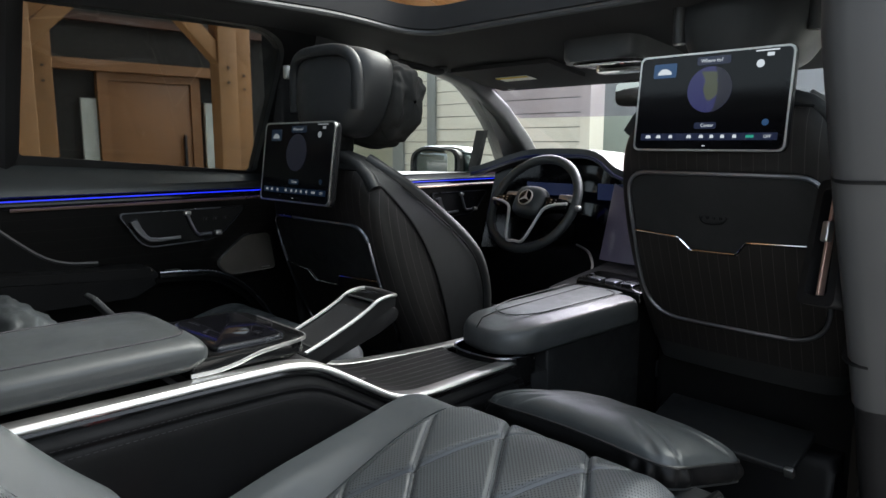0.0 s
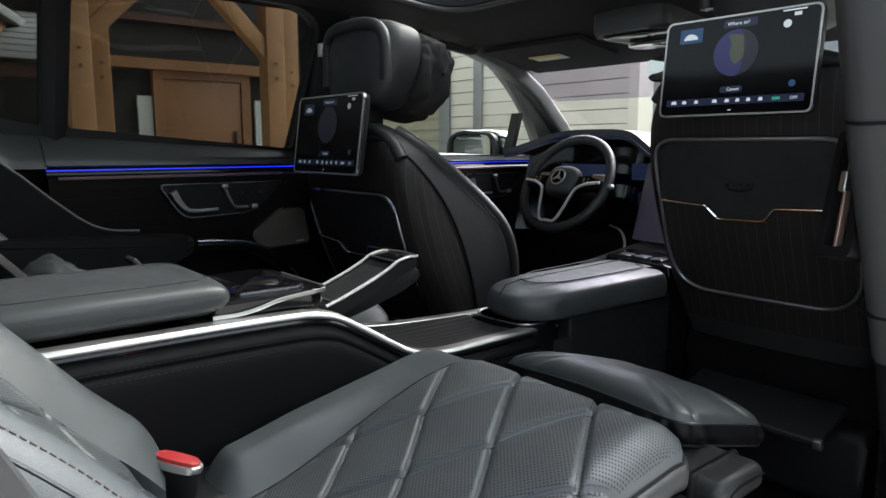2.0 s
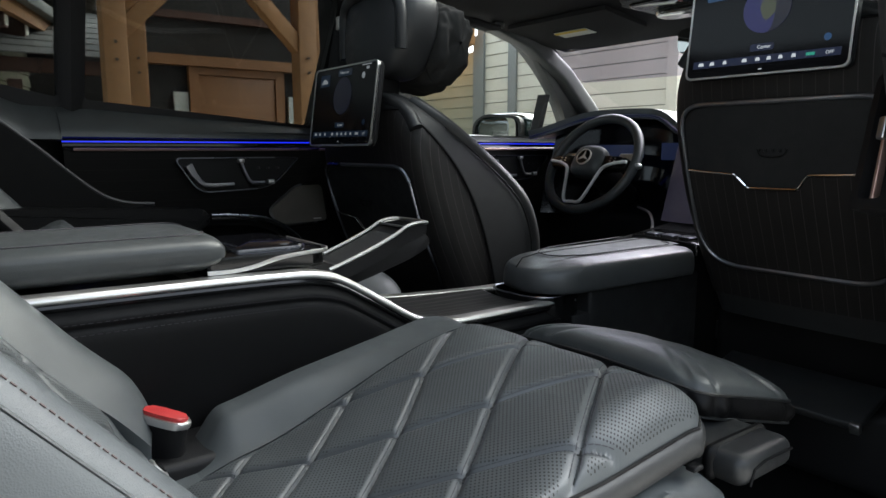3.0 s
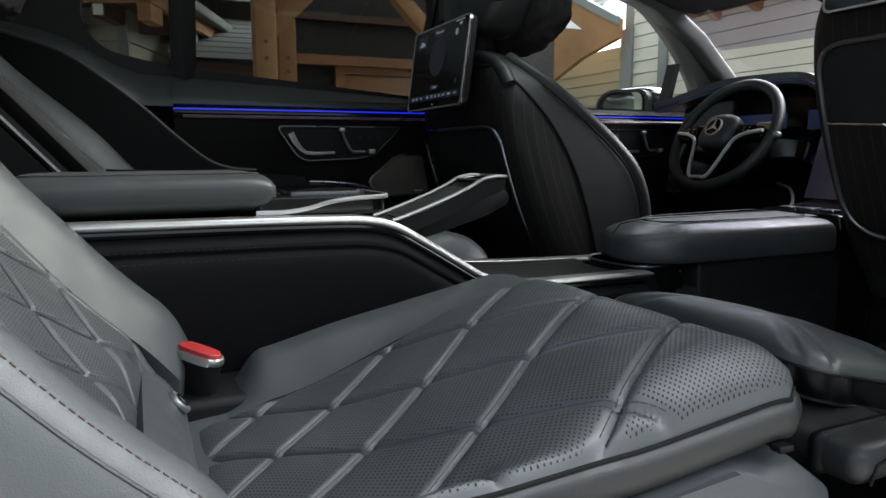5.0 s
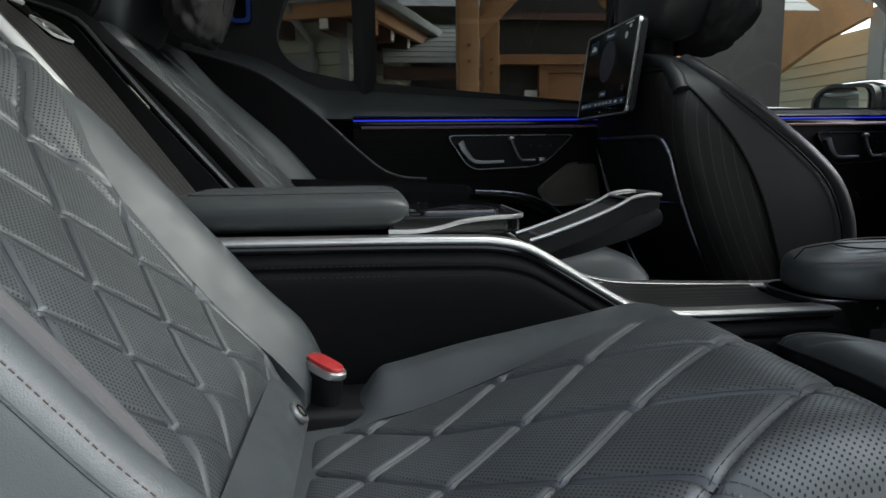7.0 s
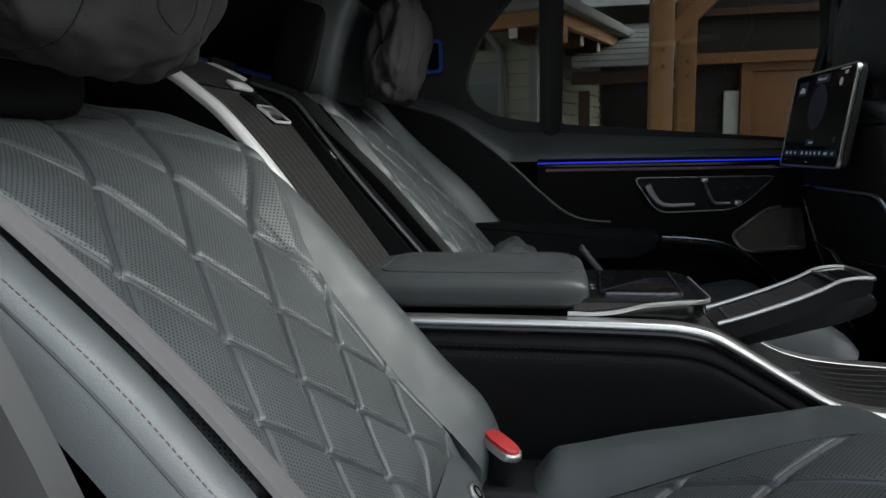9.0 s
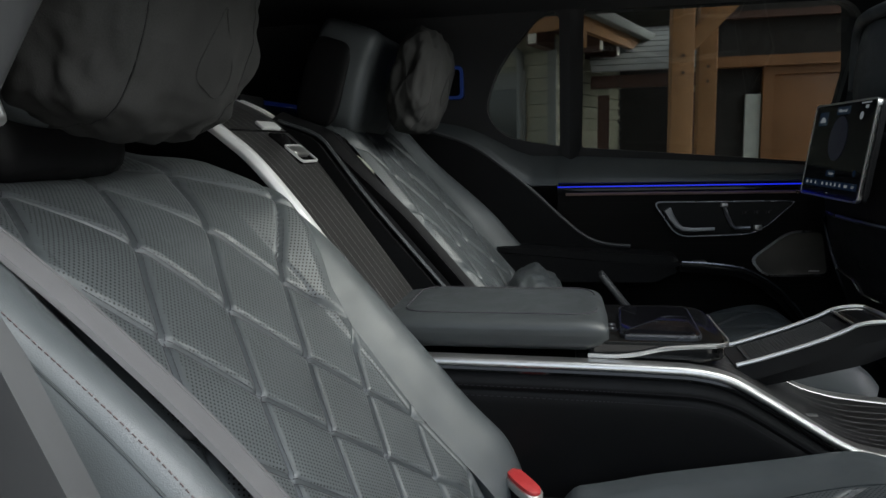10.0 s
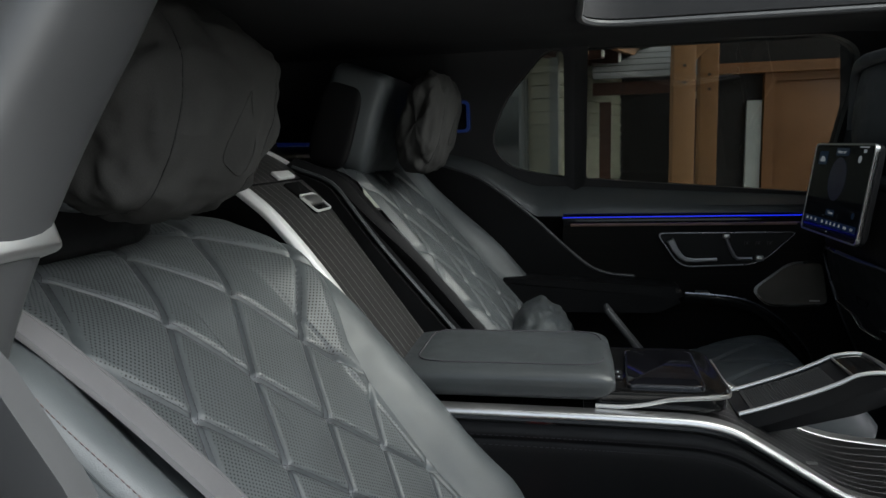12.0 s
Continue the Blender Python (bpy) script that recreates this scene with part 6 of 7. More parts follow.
def screen(m, label, icon, tile, sea, land, bar):
    """Local x across, z up, y away from the viewer."""
    s = thing("rear_screen", label, "screen", "screens on the front seats")
    o = rounded([(-0.145, -0.091), (0.145, -0.091), (0.145, 0.091), (-0.145, 0.091)], 0.014)
    i = rounded([(-0.1415, -0.0875), (0.1415, -0.0875), (0.1415, 0.0875), (-0.1415, 0.0875)], 0.0115)
    part("case", prism(o, "y", 0.0, 0.016, 0.004, 3), M_PLASTIC, s)
    part("edge", ring_prism(o, i, "y", -0.0015, 0.006), M_SILVER, s, "thin metal edge")
    part("glass", prism(i, "y", -0.0005, 0.004), M_SCREEN, s, "dark display glass")
    part("bracket", box(-0.05, 0.05, 0.014, 0.07, -0.05, 0.04, 0.01), M_PLASTIC, s)
    f = -0.0011
    part("menu_bar", box(-0.130, 0.130, f, -0.0006, -0.071, -0.058), bar, s)
    for k, x in enumerate((-0.114, -0.092, -0.067, -0.030, -0.006, 0.014, 0.034, 0.056)):
        w = (0.006, 0.005, 0.004, 0.005, 0.0045, 0.004, 0.004, 0.004)[k]
        part("icon", prism(rounded([(x - w, -0.067), (x + w, -0.067), (x + w * 0.7, -0.061), (x - w * 0.7, -0.061)], 0.001, 2), "y", f - 0.0003, f), icon, s)
    part("icon", box(0.076, 0.090, f - 0.0003, f, -0.067, -0.062), M_ICON_GREEN if icon is M_ICON else icon, s)
    text_on(s, "OFF", 0.0075, 0.113, -0.0672, icon, f)
    part("home_mark", box(-0.003, 0.003, f, -0.0006, -0.082, -0.0805), icon, s)
    part("globe", prism([(0.0 + a, 0.022 + b) for a, b in circle(0.042, 40)], "y", f, -0.0006), sea, s, "dim globe picture")
    land_edge = [(-0.0185, 0.0336), (-0.008, 0.017), (-0.012, 0.0), (-0.005, -0.017), (0.0017, -0.022), (0.0084, -0.017), (0.0185, -0.0067), (0.020, 0.0067), (0.012, 0.017), (0.022, 0.027), (0.0084, 0.032)]
    part("globe_land", prism(rounded([(x, 0.022 + z) for x, z in land_edge], 0.003, 3), "y", f - 0.0003, f), land, s)
    night = [(0.042 * math.sin(a), 0.022 + 0.042 * math.cos(a)) for a in steps(0.25, math.pi - 0.1, 20)] + [(0.010 * math.sin(a) + 0.006, 0.022 + 0.040 * math.cos(a)) for a in steps(math.pi - 0.1, 0.25, 14)]
    part("globe_night", prism(night, "y", f - 0.0005, f - 0.0001), M_GLOBE_NIGHT if icon is M_ICON else sea, s, "dark night side of the globe")
    part("search_pill", prism(rounded([(-0.028, 0.067), (0.035, 0.067), (0.035, 0.082), (-0.028, 0.082)], 0.004), "y", f, -0.0006), bar, s)
    text_on(s, "Where to?", 0.0095, 0.0, 0.0715, icon, f - 0.0003)
    part("centre_pill", prism(rounded([(-0.022, -0.050), (0.020, -0.050), (0.020, -0.038), (-0.022, -0.038)], 0.004), "y", f, -0.0006), bar, s)
    text_on(s, "Center", 0.0085, 0.003, -0.0465, icon, f - 0.0003)
    part("car_tile", prism(rounded([(-0.115, 0.048), (-0.068, 0.048), (-0.068, 0.075), (-0.115, 0.075)], 0.003), "y", f, -0.0006), tile, s, "blue tile with a small car drawing")
    part("tile_car", prism(rounded([(-0.107, 0.054), (-0.077, 0.054), (-0.079, 0.060), (-0.088, 0.065), (-0.098, 0.065), (-0.104, 0.060)], 0.002, 3), "y", f - 0.0004, f), icon, s)
    part("dot", prism([(0.088 + a, 0.062 + b) for a, b in circle(0.007, 20)], "y", f, -0.0006), icon, s)
    part("status_mark", box(0.098, 0.110, f, -0.0006, 0.074, 0.080), icon, s)
    part("status_mark", box(0.078, 0.118, f, -0.0006, 0.083, 0.0855), icon, s)
    part("corner_icon", prism([(0.107 + a, -0.040 + b) for a, b in circle(0.006, 14)], "y", f, -0.0006), tile, s)
    s.matrix_world = m
    return s


screen(pose(0.374, 1.450, 0.890, -6), "dark touch screen with globe map on the passenger seat back", M_ICON, M_ICON_BLUE, M_GLOBE_SEA, M_GLOBE_LAND, M_ICON_BAR)
D_ICON, D_TILE, D_SEA = glow("screen_icon_dim", (0.8, 0.85, 0.9), 0.03), glow("screen_tile_dim", (0.03, 0.1, 0.25), 0.008), glow("screen_globe_dim", (0.05, 0.05, 0.12), 0.01)
screen(pose(-0.386, 1.040, 0.770, -8), "dark touch screen on the driver's seat back, seen obliquely", D_ICON, D_TILE, D_SEA, D_SEA, D_TILE)

# ---- dashboard and wheel ----
dash = thing("dashboard", "black dashboard with wide glass display and blue light line", "dashboard")


def dash_top(x, f):
    hood = 0.070 * math.exp(-((x + 0.40) / 0.21) ** 4)
    y = 1.99 + 1.3 * hood * (1 - f) + 0.62 * f - 0.10 * (abs(x) / 0.66) ** 2.2 * (1 - f)
    z = 0.728 + hood * (1 - f) + 0.02 * math.sin(math.pi * f) - 0.015 * f
    return (x, y, z)


part("top", sheet(dash_top, steps(-0.67, 0.67, 40), steps(0, 1, 12), 0.03), M_PAD, dash, "soft dark leather top", 60)
part("display_glass", sheet(lambda x, f: (x, dash_top(x, 0)[1] + 0.045 + 0.02 * f - 0.05 * (1 - f), 0.46 + (dash_top(x, 0)[2] - 0.03 - 0.46) * f), steps(-0.63, 0.63, 40), steps(0, 1, 8), 0.02), M_SCREEN, dash, "wide dark display glass", 60)
part("centre_display", sheet(lambda x, f: (x, dash_top(x, 0)[1] - 0.012 + 0.02 * f - 0.05 * (1 - f), 0.47 + (dash_top(x, 0)[2] - 0.05 - 0.47) * f), steps(-0.17, 0.16, 10), steps(0, 1, 8), 0.01), M_DASH_VIOLET, dash, "centre display glass, sky reflection painted mauve", 60)
part("light_line", sweep([Vector(dash_top(x, 0)) + Vector((0, -0.004, -0.022)) for x in steps(-0.66, 0.66, 40)], circle(0.004, 6), Vector((0, 0, 1))), M_BLUE_DIM, dash, "dim blue light line")
part("lower", prism(rounded([(2.02, 0.10), (2.60, 0.10), (2.60, 0.68), (2.06, 0.50), (1.99, 0.47), (1.98, 0.38)], 0.03), "x", -0.66, 0.66), M_BLACK, dash)
part("rim_line", sweep(spline([(-0.27, 1.97, 0.50), (-0.20, 1.93, 0.49), (-0.15, 1.88, 0.465), (-0.12, 1.83, 0.44), (-0.08, 1.80, 0.43)], 6), circle(0.004, 6), Vector((0, 0, 1))), M_SILVER, dash, "bright metal edge line")
part("centre_ramp", prism(rounded([(1.62, 0.02), (2.08, 0.02), (2.08, 0.50), (1.95, 0.47), (1.62, 0.43)], 0.03), "x", -0.13, 0.13, 0.015), M_BLACK, dash)
part("glow_tile", box(-0.52, -0.30, 2.025, 2.027, 0.645, 0.685), M_ICON_BAR, dash)
part("glow_tile", box(-0.24, -0.10, 2.030, 2.032, 0.640, 0.690), M_ICON_BAR, dash)

wheel = thing("steering_wheel", "black leather steering wheel with silver spokes", "steering wheel")
wm = Matrix.Translation((-0.380, 1.884, 0.628)) @ Matrix.Scale(0.88, 4) @ Matrix.Rotation(radians(-31), 4, "X")
RW = 0.180
part("rim", placed(sweep([Vector((RW * math.cos(a), 0, RW * math.sin(a) * (1.0 if math.sin(a) > -0.8 else 0.985))) for a in steps(0, 2 * math.pi, 72)[:-1]], circle(0.0165, 12), Vector((0, 1, 0)), closed=True), wm), M_PAD, wheel, "smooth leather rim")
part("hub", placed(pillow((0, -0.012, -0.002), (0.066, 0.035, 0.058), 0.6, 0.75, 32, 20), wm), M_PAD, wheel)
part("emblem", placed(prism(circle(0.0285, 32), "y", -0.049, -0.045, 0.001), wm), M_PIANO, wheel)
part("emblem_ring", placed(ring_prism(circle(0.0295, 32), circle(0.0265, 32), "y", -0.051, -0.045), wm), M_SATIN, wheel, "plain silver ring")
star = bmesh.new()
for k in range(3):
    a = math.pi / 2 + k * 2 * math.pi / 3
    prism([(0.0262 * math.cos(a), 0.0262 * math.sin(a)), (0.005 * math.cos(a + 1.05), 0.005 * math.sin(a + 1.05)), (0, 0), (0.005 * math.cos(a - 1.05), 0.005 * math.sin(a - 1.05))], "y", -0.0515, -0.047, bm=star)
part("emblem_blades", placed(star, wm), M_SATIN, wheel)
for sd in (-1, 1):
    part("spoke", placed(prism(rounded([(sd * 0.05, 0.02), (sd * 0.165, 0.012), (sd * 0.165, -0.025), (sd * 0.09, -0.03), (sd * 0.05, -0.05)], 0.01), "y", -0.022, 0.005, 0.004), wm), M_PIANO, wheel)
    part("spoke_trim", placed(sweep(spline([(sd * 0.165, -0.026, -0.004), (sd * 0.115, -0.027, -0.012), (sd * 0.082, -0.027, -0.028), (sd * 0.068, -0.026, -0.055), (sd * 0.038, -0.022, -0.15), (sd * 0.0, -0.02, -0.158)], 6), circle(0.0055, 8), Vector((0, 1, 0))), wm), M_SATIN, wheel, "bright silver spoke trim")
    part("button_pad", placed(prism(rounded([(sd * 0.075, 0.016), (sd * 0.145, 0.012), (sd * 0.145, -0.012), (sd * 0.08, -0.016)], 0.006), "y", -0.029, -0.02, 0.002), wm), M_PIANO, wheel)
    for k in range(4):
        part("button_mark", placed(box(sd * 0.1 + (k % 2) * 0.018 * sd - 0.003, sd * 0.1 + (k % 2) * 0.018 * sd + 0.003, -0.0305, -0.029, -0.006 + (k // 2) * 0.010, -0.003 + (k // 2) * 0.010), wm), M_SILVER, wheel)
    part("paddle", placed(box(sd * 0.12 - 0.03, sd * 0.12 + 0.03, 0.012, 0.02, 0.02, 0.05, 0.006), wm), M_SILVER, wheel)
part("column", placed(tube([(0, 0.02, 0), (0, 0.22, -0.01)], 0.05, 14, steps=2), wm), M_PLASTIC, wheel)
stalk = thing("gear_stalk", "grey stalk beside the steering wheel", "stalk")
part("stem", tube([(-0.34, 1.96, 0.565), (-0.23, 1.89, 0.617)], 0.006, 8, steps=2), M_PLASTIC, stalk)
part("knob", pillow((-0.215, 1.88, 0.624), (0.02, 0.009, 0.009), 0.7, 0.7, 16, 10), M_SILVER, stalk)
ob_label = thing("sun_visor", "dark cloth sun visor with a white and yellow label", "sun visor")
part("flap", sheet(lambda x, f: (x, 1.70 + 0.17 * f, roof_z(1.70 + 0.17 * f) - 0.004 - 0.008 * f), steps(-0.56, -0.19, 8), steps(0, 1, 6), 0.012), M_LINER, ob_label)
part("label", sheet(lambda x, f: (x, 1.79 + 0.05 * f, roof_z(1.79 + 0.05 * f) - 0.0215 - 0.0025 * f), steps(-0.46, -0.34, 2), steps(0, 1, 2), 0.001), M_PAPER, ob_label, "white label")
part("label_band", sheet(lambda x, f: (x, 1.79 + 0.012 * f, roof_z(1.79 + 0.012 * f) - 0.0235 - 0.001 * f), steps(-0.46, -0.34, 2), steps(0, 1, 2), 0.001), M_YELLOW, ob_label, "yellow band")
gh = thing("grab_handle", "dark roof grab handle with grey end caps", "grab handle")
part("grip", tube([(-0.555, 1.44, 1.062), (-0.545, 1.47, 1.040), (-0.54, 1.56, 1.030), (-0.54, 1.62, 1.022), (-0.548, 1.66, 1.032)], 0.010, 10), M_LINER, gh)
for y, z in ((1.455, 1.050), (1.645, 1.030)):
    part("end_cap", box(-0.565, -0.535, y - 0.018, y + 0.018, z - 0.008, z + 0.01, 0.005), M_TRIMGREY, gh, "pale grey end cap")
oc = thing("overhead_console", "dark overhead console with lamps between the sun visors", "overhead console")
part("body", prism(rounded([(-0.075, 1.585), (0.135, 1.585), (0.15, 1.82), (-0.09, 1.82)], 0.05, 8), "z", 1.005, 1.085, 0.014, 3), M_TRIMGREY, oc)
part("panel", prism(rounded([(-0.055, 1.61), (0.115, 1.61), (0.125, 1.70), (-0.065, 1.70)], 0.025, 6), "z", 1.000, 1.02, 0.004), M_PIANO, oc)
part("lamp_lens", prism(rounded([(-0.06, 1.72), (0.12, 1.72), (0.13, 1.80), (-0.07, 1.80)], 0.02, 6), "z", 0.992, 1.02, 0.006), M_CHROME, oc)
part("red_mark", box(0.06, 0.066, 1.65, 1.656, 0.9985, 1.0005), M_RED, oc)
mi = thing("interior_mirror", "black-framed rear view mirror under the windscreen top", "mirror")
part("case", pillow((0.02, 1.86, 0.945), (0.098, 0.018, 0.034), 0.4, 0.5, 32, 16), M_PLASTIC, mi)
part("glass", prism(rounded([(-0.070, 0.917), (0.110, 0.917), (0.110, 0.973), (-0.070, 0.973)], 0.015), "y", 1.840, 1.844), M_MIRROR, mi)
part("stem", tube([(0, 1.87, 0.96), (0, 1.92, 1.02)], 0.012, 8, steps=2), M_PLASTIC, mi)
om = thing("wing_mirror", "dark green wing mirror reflecting the timber porch", "wing mirror")
omt = Matrix.Translation((-0.95, 2.03, 0.735)) @ Matrix.Rotation(radians(4), 4, "Z") @ Matrix.Scale(1.18, 4, (1, 0, 0))
part("housing", placed(pillow((0, 0.03, 0), (0.115, 0.07, 0.072), 0.5, 0.5, 36, 20), omt), M_PAINT, om)
part("rim", placed(ring_prism(rounded([(-0.112, -0.07), (0.108, -0.062), (0.108, 0.055), (-0.05, 0.07), (-0.108, 0.04)], 0.035), rounded([(-0.100, -0.060), (0.098, -0.052), (0.098, 0.046), (-0.05, 0.060), (-0.098, 0.034)], 0.03), "y", -0.04, 0.03), omt), M_PLASTIC, om)
part("glass", placed(prism(rounded([(-0.101, -0.061), (0.099, -0.053), (0.099, 0.047), (-0.05, 0.061), (-0.099, 0.035)], 0.03), "y", -0.026, -0.018), omt @ Matrix.Rotation(radians(-12), 4, "Z")), M_MIRROR, om)
part("arm", placed(tube([(0.08, 0.03, -0.05), (0.20, 0.05, -0.07)], 0.02, 8, steps=2), omt), M_PAINT, om)


# ---- running gear under the floor ----
under = finish("wall_underbody", box(-0.80, 0.80, -0.75, 2.66, -0.30, -0.062, 0.03, 3), M_PLASTIC)
tagged(under, "black underbody below the cabin floor", "underbody", kind="structure")
for x, y in ((-0.80, 2.75), (0.80, 2.75), (-0.80, -0.55), (0.80, -0.55)):
    wh = thing("road_wheel", "black tyre on a grey alloy rim under the car", "wheel", "road wheels")
    ty = [Vector((x, y + 0.29 * math.cos(a), -0.19 + 0.29 * math.sin(a))) for a in steps(0, 2 * math.pi, 48)[:-1]]
    part("tyre", sweep(ty, rounded([(-0.12, -0.07), (0.12, -0.07), (0.12, 0.07), (-0.12, 0.07)], 0.03, 3), Vector((1, 0, 0)), closed=True), M_RUBBER, wh)
    part("rim", prism([(y + a, -0.19 + b) for a, b in circle(0.225, 32)], "x", x - 0.09, x + 0.09, 0.02), M_DARKMETAL, wh, "grey alloy rim")


# ---- outside ----
GZ = -0.55
M_GROUND = surface("pale_concrete", (0.42, 0.40, 0.37), 0.9, grain=60, bump=0.4, vary=0.25, stain=0.8)
M_SIDING = surface("beige_siding", (0.50, 0.475, 0.39), 0.75, grain=40, bump=0.15, vary=0.10, stain=1.2)
M_SIDING_GREEN = surface("olive_siding", (0.25, 0.25, 0.185), 0.8, grain=40, bump=0.15, vary=0.12, stain=1.2)
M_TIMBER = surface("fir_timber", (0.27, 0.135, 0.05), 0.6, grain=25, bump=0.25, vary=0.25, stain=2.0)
M_DOORWOOD = surface("oak_door", (0.22, 0.10, 0.035), 0.45, grain=30, bump=0.2, vary=0.2, stain=2.5)
M_SHINGLE = surface("grey_shingle", (0.13, 0.135, 0.13), 0.9, grain=30, bump=0.5, vary=0.3, stain=3.0)
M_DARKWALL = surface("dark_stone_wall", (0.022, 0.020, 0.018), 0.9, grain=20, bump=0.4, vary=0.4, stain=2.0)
M_TRIMBOARD = surface("grey_trim_board", (0.16, 0.17, 0.16), 0.7, grain=40, bump=0.1, vary=0.1)
M_WINGLASS = surface("house_window_glass", (0.02, 0.025, 0.025), 0.05, bump=0.0, vary=0.1)
# pale colour stands in for reflection and daylight in the narrow windows
M_SIDELIGHT = surface("pale_window_reflection", (0.50, 0.53, 0.49), 0.15, grain=30, bump=0.05, vary=0.25, stain=4.0)
M_BARK = surface("bark", (0.07, 0.05, 0.04), 0.95, grain=30, bump=0.8, vary=0.4)
M_NEEDLE = surface("fir_needles", (0.04, 0.07, 0.03), 0.8, grain=60, bump=0.3, vary=0.5, stain=5.0)
# darkened copy of the fir colour, carries the shade under eaves and canopy
M_SOFFIT = surface("shaded_timber", (0.06, 0.025, 0.014), 0.7, grain=25, bump=0.25, vary=0.3, stain=2.0)
M_DOORGREY = surface("grey_green_door", (0.22, 0.25, 0.21), 0.7, grain=30, bump=0.1, vary=0.12, stain=1.0)
M_SHINGLE_PALE = surface("pale_shingle", (0.30, 0.30, 0.28), 0.9, grain=30, bump=0.5, vary=0.25, stain=3.0)
M_IRON = surface("dark_chain_iron", (0.03, 0.03, 0.03), 0.6, 0.6, bump=0.2)

ground = finish("ground", box(-400, 400, -400, 400, GZ - 0.3, GZ), M_GROUND)
tagged(ground, "pale concrete forecourt", "ground", kind="structure")


def boards(x, y0, y1, z0, z1, pitch, material, axis="x", name="siding_board", parent=None, face=1):
    """Overlapping boards on a wall that faces along an axis; each board is a piece on shared mesh data."""
    me = None
    n = int((z1 - z0) / pitch)
    for k in range(n):
        z = z0 + k * pitch
        if me is None:
            o = [(0.0, 0.0), (0.034 * face, 0.0), (0.018 * face, pitch * 0.94), (0.0, pitch * 0.94)]
            bm = bmesh.new()
            va = [bm.verts.new((a, y0, b) if axis == "x" else (y0, a, b)) for a, b in o]
            vb = [bm.verts.new((a, y1, b) if axis == "x" else (y1, a, b)) for a, b in o]
            bm.faces.new(va), bm.faces.new(vb[::-1])
            for q in range(4):
                bm.faces.new((va[q], vb[q], vb[(q + 1) % 4], va[(q + 1) % 4]))
            ob = part(name, bm, material, parent)
            me = ob.data
        else:
            ob = new(name, me)
            ob.parent = parent
        ob.location = (x, 0, z) if axis == "x" else (0, x, z)


house = thing("house", "timber-framed house with olive siding and grey shingle roofs", "house")
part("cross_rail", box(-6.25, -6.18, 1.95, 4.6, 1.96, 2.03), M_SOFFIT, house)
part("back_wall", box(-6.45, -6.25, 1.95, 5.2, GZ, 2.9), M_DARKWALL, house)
dr = part("door", box(-6.25, -6.19, 2.52, 3.34, GZ + 0.1, 1.42, 0.008), M_DOORWOOD, house, "wide orange-brown wooden door")
part("door_frame", ring_prism([(2.42, GZ), (3.44, GZ), (3.44, 1.52), (2.42, 1.52)], [(2.52, GZ), (3.34, GZ), (3.34, 1.42), (2.52, 1.42)], "x", -6.25, -6.17), M_DOORWOOD, house)
part("handle", box(-6.18, -6.15, 3.24, 3.27, 0.2, 0.9, 0.008), M_IRON, dr)
part("side_window", box(-6.25, -6.20, 2.27, 2.41, 0.0, 1.24), M_SIDELIGHT, house, "narrow window, pale reflected daylight in its colour")
part("side_window", box(-6.25, -6.20, 3.50, 3.60, 0.0, 1.24), M_SIDELIGHT, house, "narrow window, pale reflected daylight in its colour")
part("lintel", box(-6.25, -6.12, 1.9, 3.9, 1.50, 1.60), M_DOORWOOD, house)

def shingle_roof(parent, x0, z0, x1, z1, y0, y1, rows=12):
    """Courses from the eave (x0, z0) up to the ridge (x1, z1); each course is a long lapped strip."""
    bm = bmesh.new()
    for k in range(rows):
        a, b = k / rows, (k + 1.15) / rows
        o = [(x0 + (x1 - x0) * a, z0 + (z1 - z0) * a + 0.008), (x0 + (x1 - x0) * b, z0 + (z1 - z0) * b), (x0 + (x1 - x0) * b, z0 + (z1 - z0) * b - 0.02), (x0 + (x1 - x0) * a, z0 + (z1 - z0) * a)]
        va, vb = [bm.verts.new((x, y0, z)) for x, z in o], [bm.verts.new((x, y1, z)) for x, z in o]
        bm.faces.new(va), bm.faces.new(vb[::-1])
        for q in range(4):
            bm.faces.new((va[q], vb[q], vb[(q + 1) % 4], va[(q + 1) % 4]))
    return part("roof", bm, M_SHINGLE, parent, "grey shingle roof")


wing = thing("house_wing", "low house wing with olive siding, a window and timber eaves", "house")
# local: eave corner at the origin, one eave runs along -x, the other along -y
part("wall", box(-8.0, -0.52, -7.0, -0.42, GZ, 1.86), M_SIDING_GREEN, wing)
boards(-0.52, -7.0, -0.42, GZ, 1.80, 0.125, M_SIDING_GREEN, parent=wing)
boards(-0.42, -8.0, -0.52, GZ, 1.80, 0.125, M_SIDING_GREEN, axis="y", parent=wing)
part("corner_board", box(-0.53, -0.485, -0.47, -0.385, GZ, 1.82), M_TRIMBOARD, wing)
part("window_trim", ring_prism([(-1.22, 0.30), (-0.70, 0.30), (-0.70, 1.52), (-1.22, 1.52)], [(-1.13, 0.40), (-0.79, 0.40), (-0.79, 1.36), (-1.13, 1.36)], "x", -0.50, -0.455), M_TRIMBOARD, wing, "olive grey window trim")
part("pane", box(-0.51, -0.48, -1.14, -0.78, 0.39, 1.37), M_WINGLASS, wing)
part("soffit", box(-8.0, -0.06, -7.0, -0.06, 1.86, 1.90), M_SOFFIT, wing, "timber soffit, eave shade in its dark colour")
part("fascia", box(-0.06, 0.0, -7.0, 0.0, 1.80, 1.93), M_TIMBER, wing, "reddish timber fascia")
part("fascia", box(-8.0, -0.06, -0.06, 0.0, 1.80, 1.93), M_TIMBER, wing, "reddish timber fascia")
part("gutter", box(0.002, 0.10, -7.0, 0.10, 1.92, 2.02, 0.015), M_TRIMBOARD, wing, "grey metal gutter")
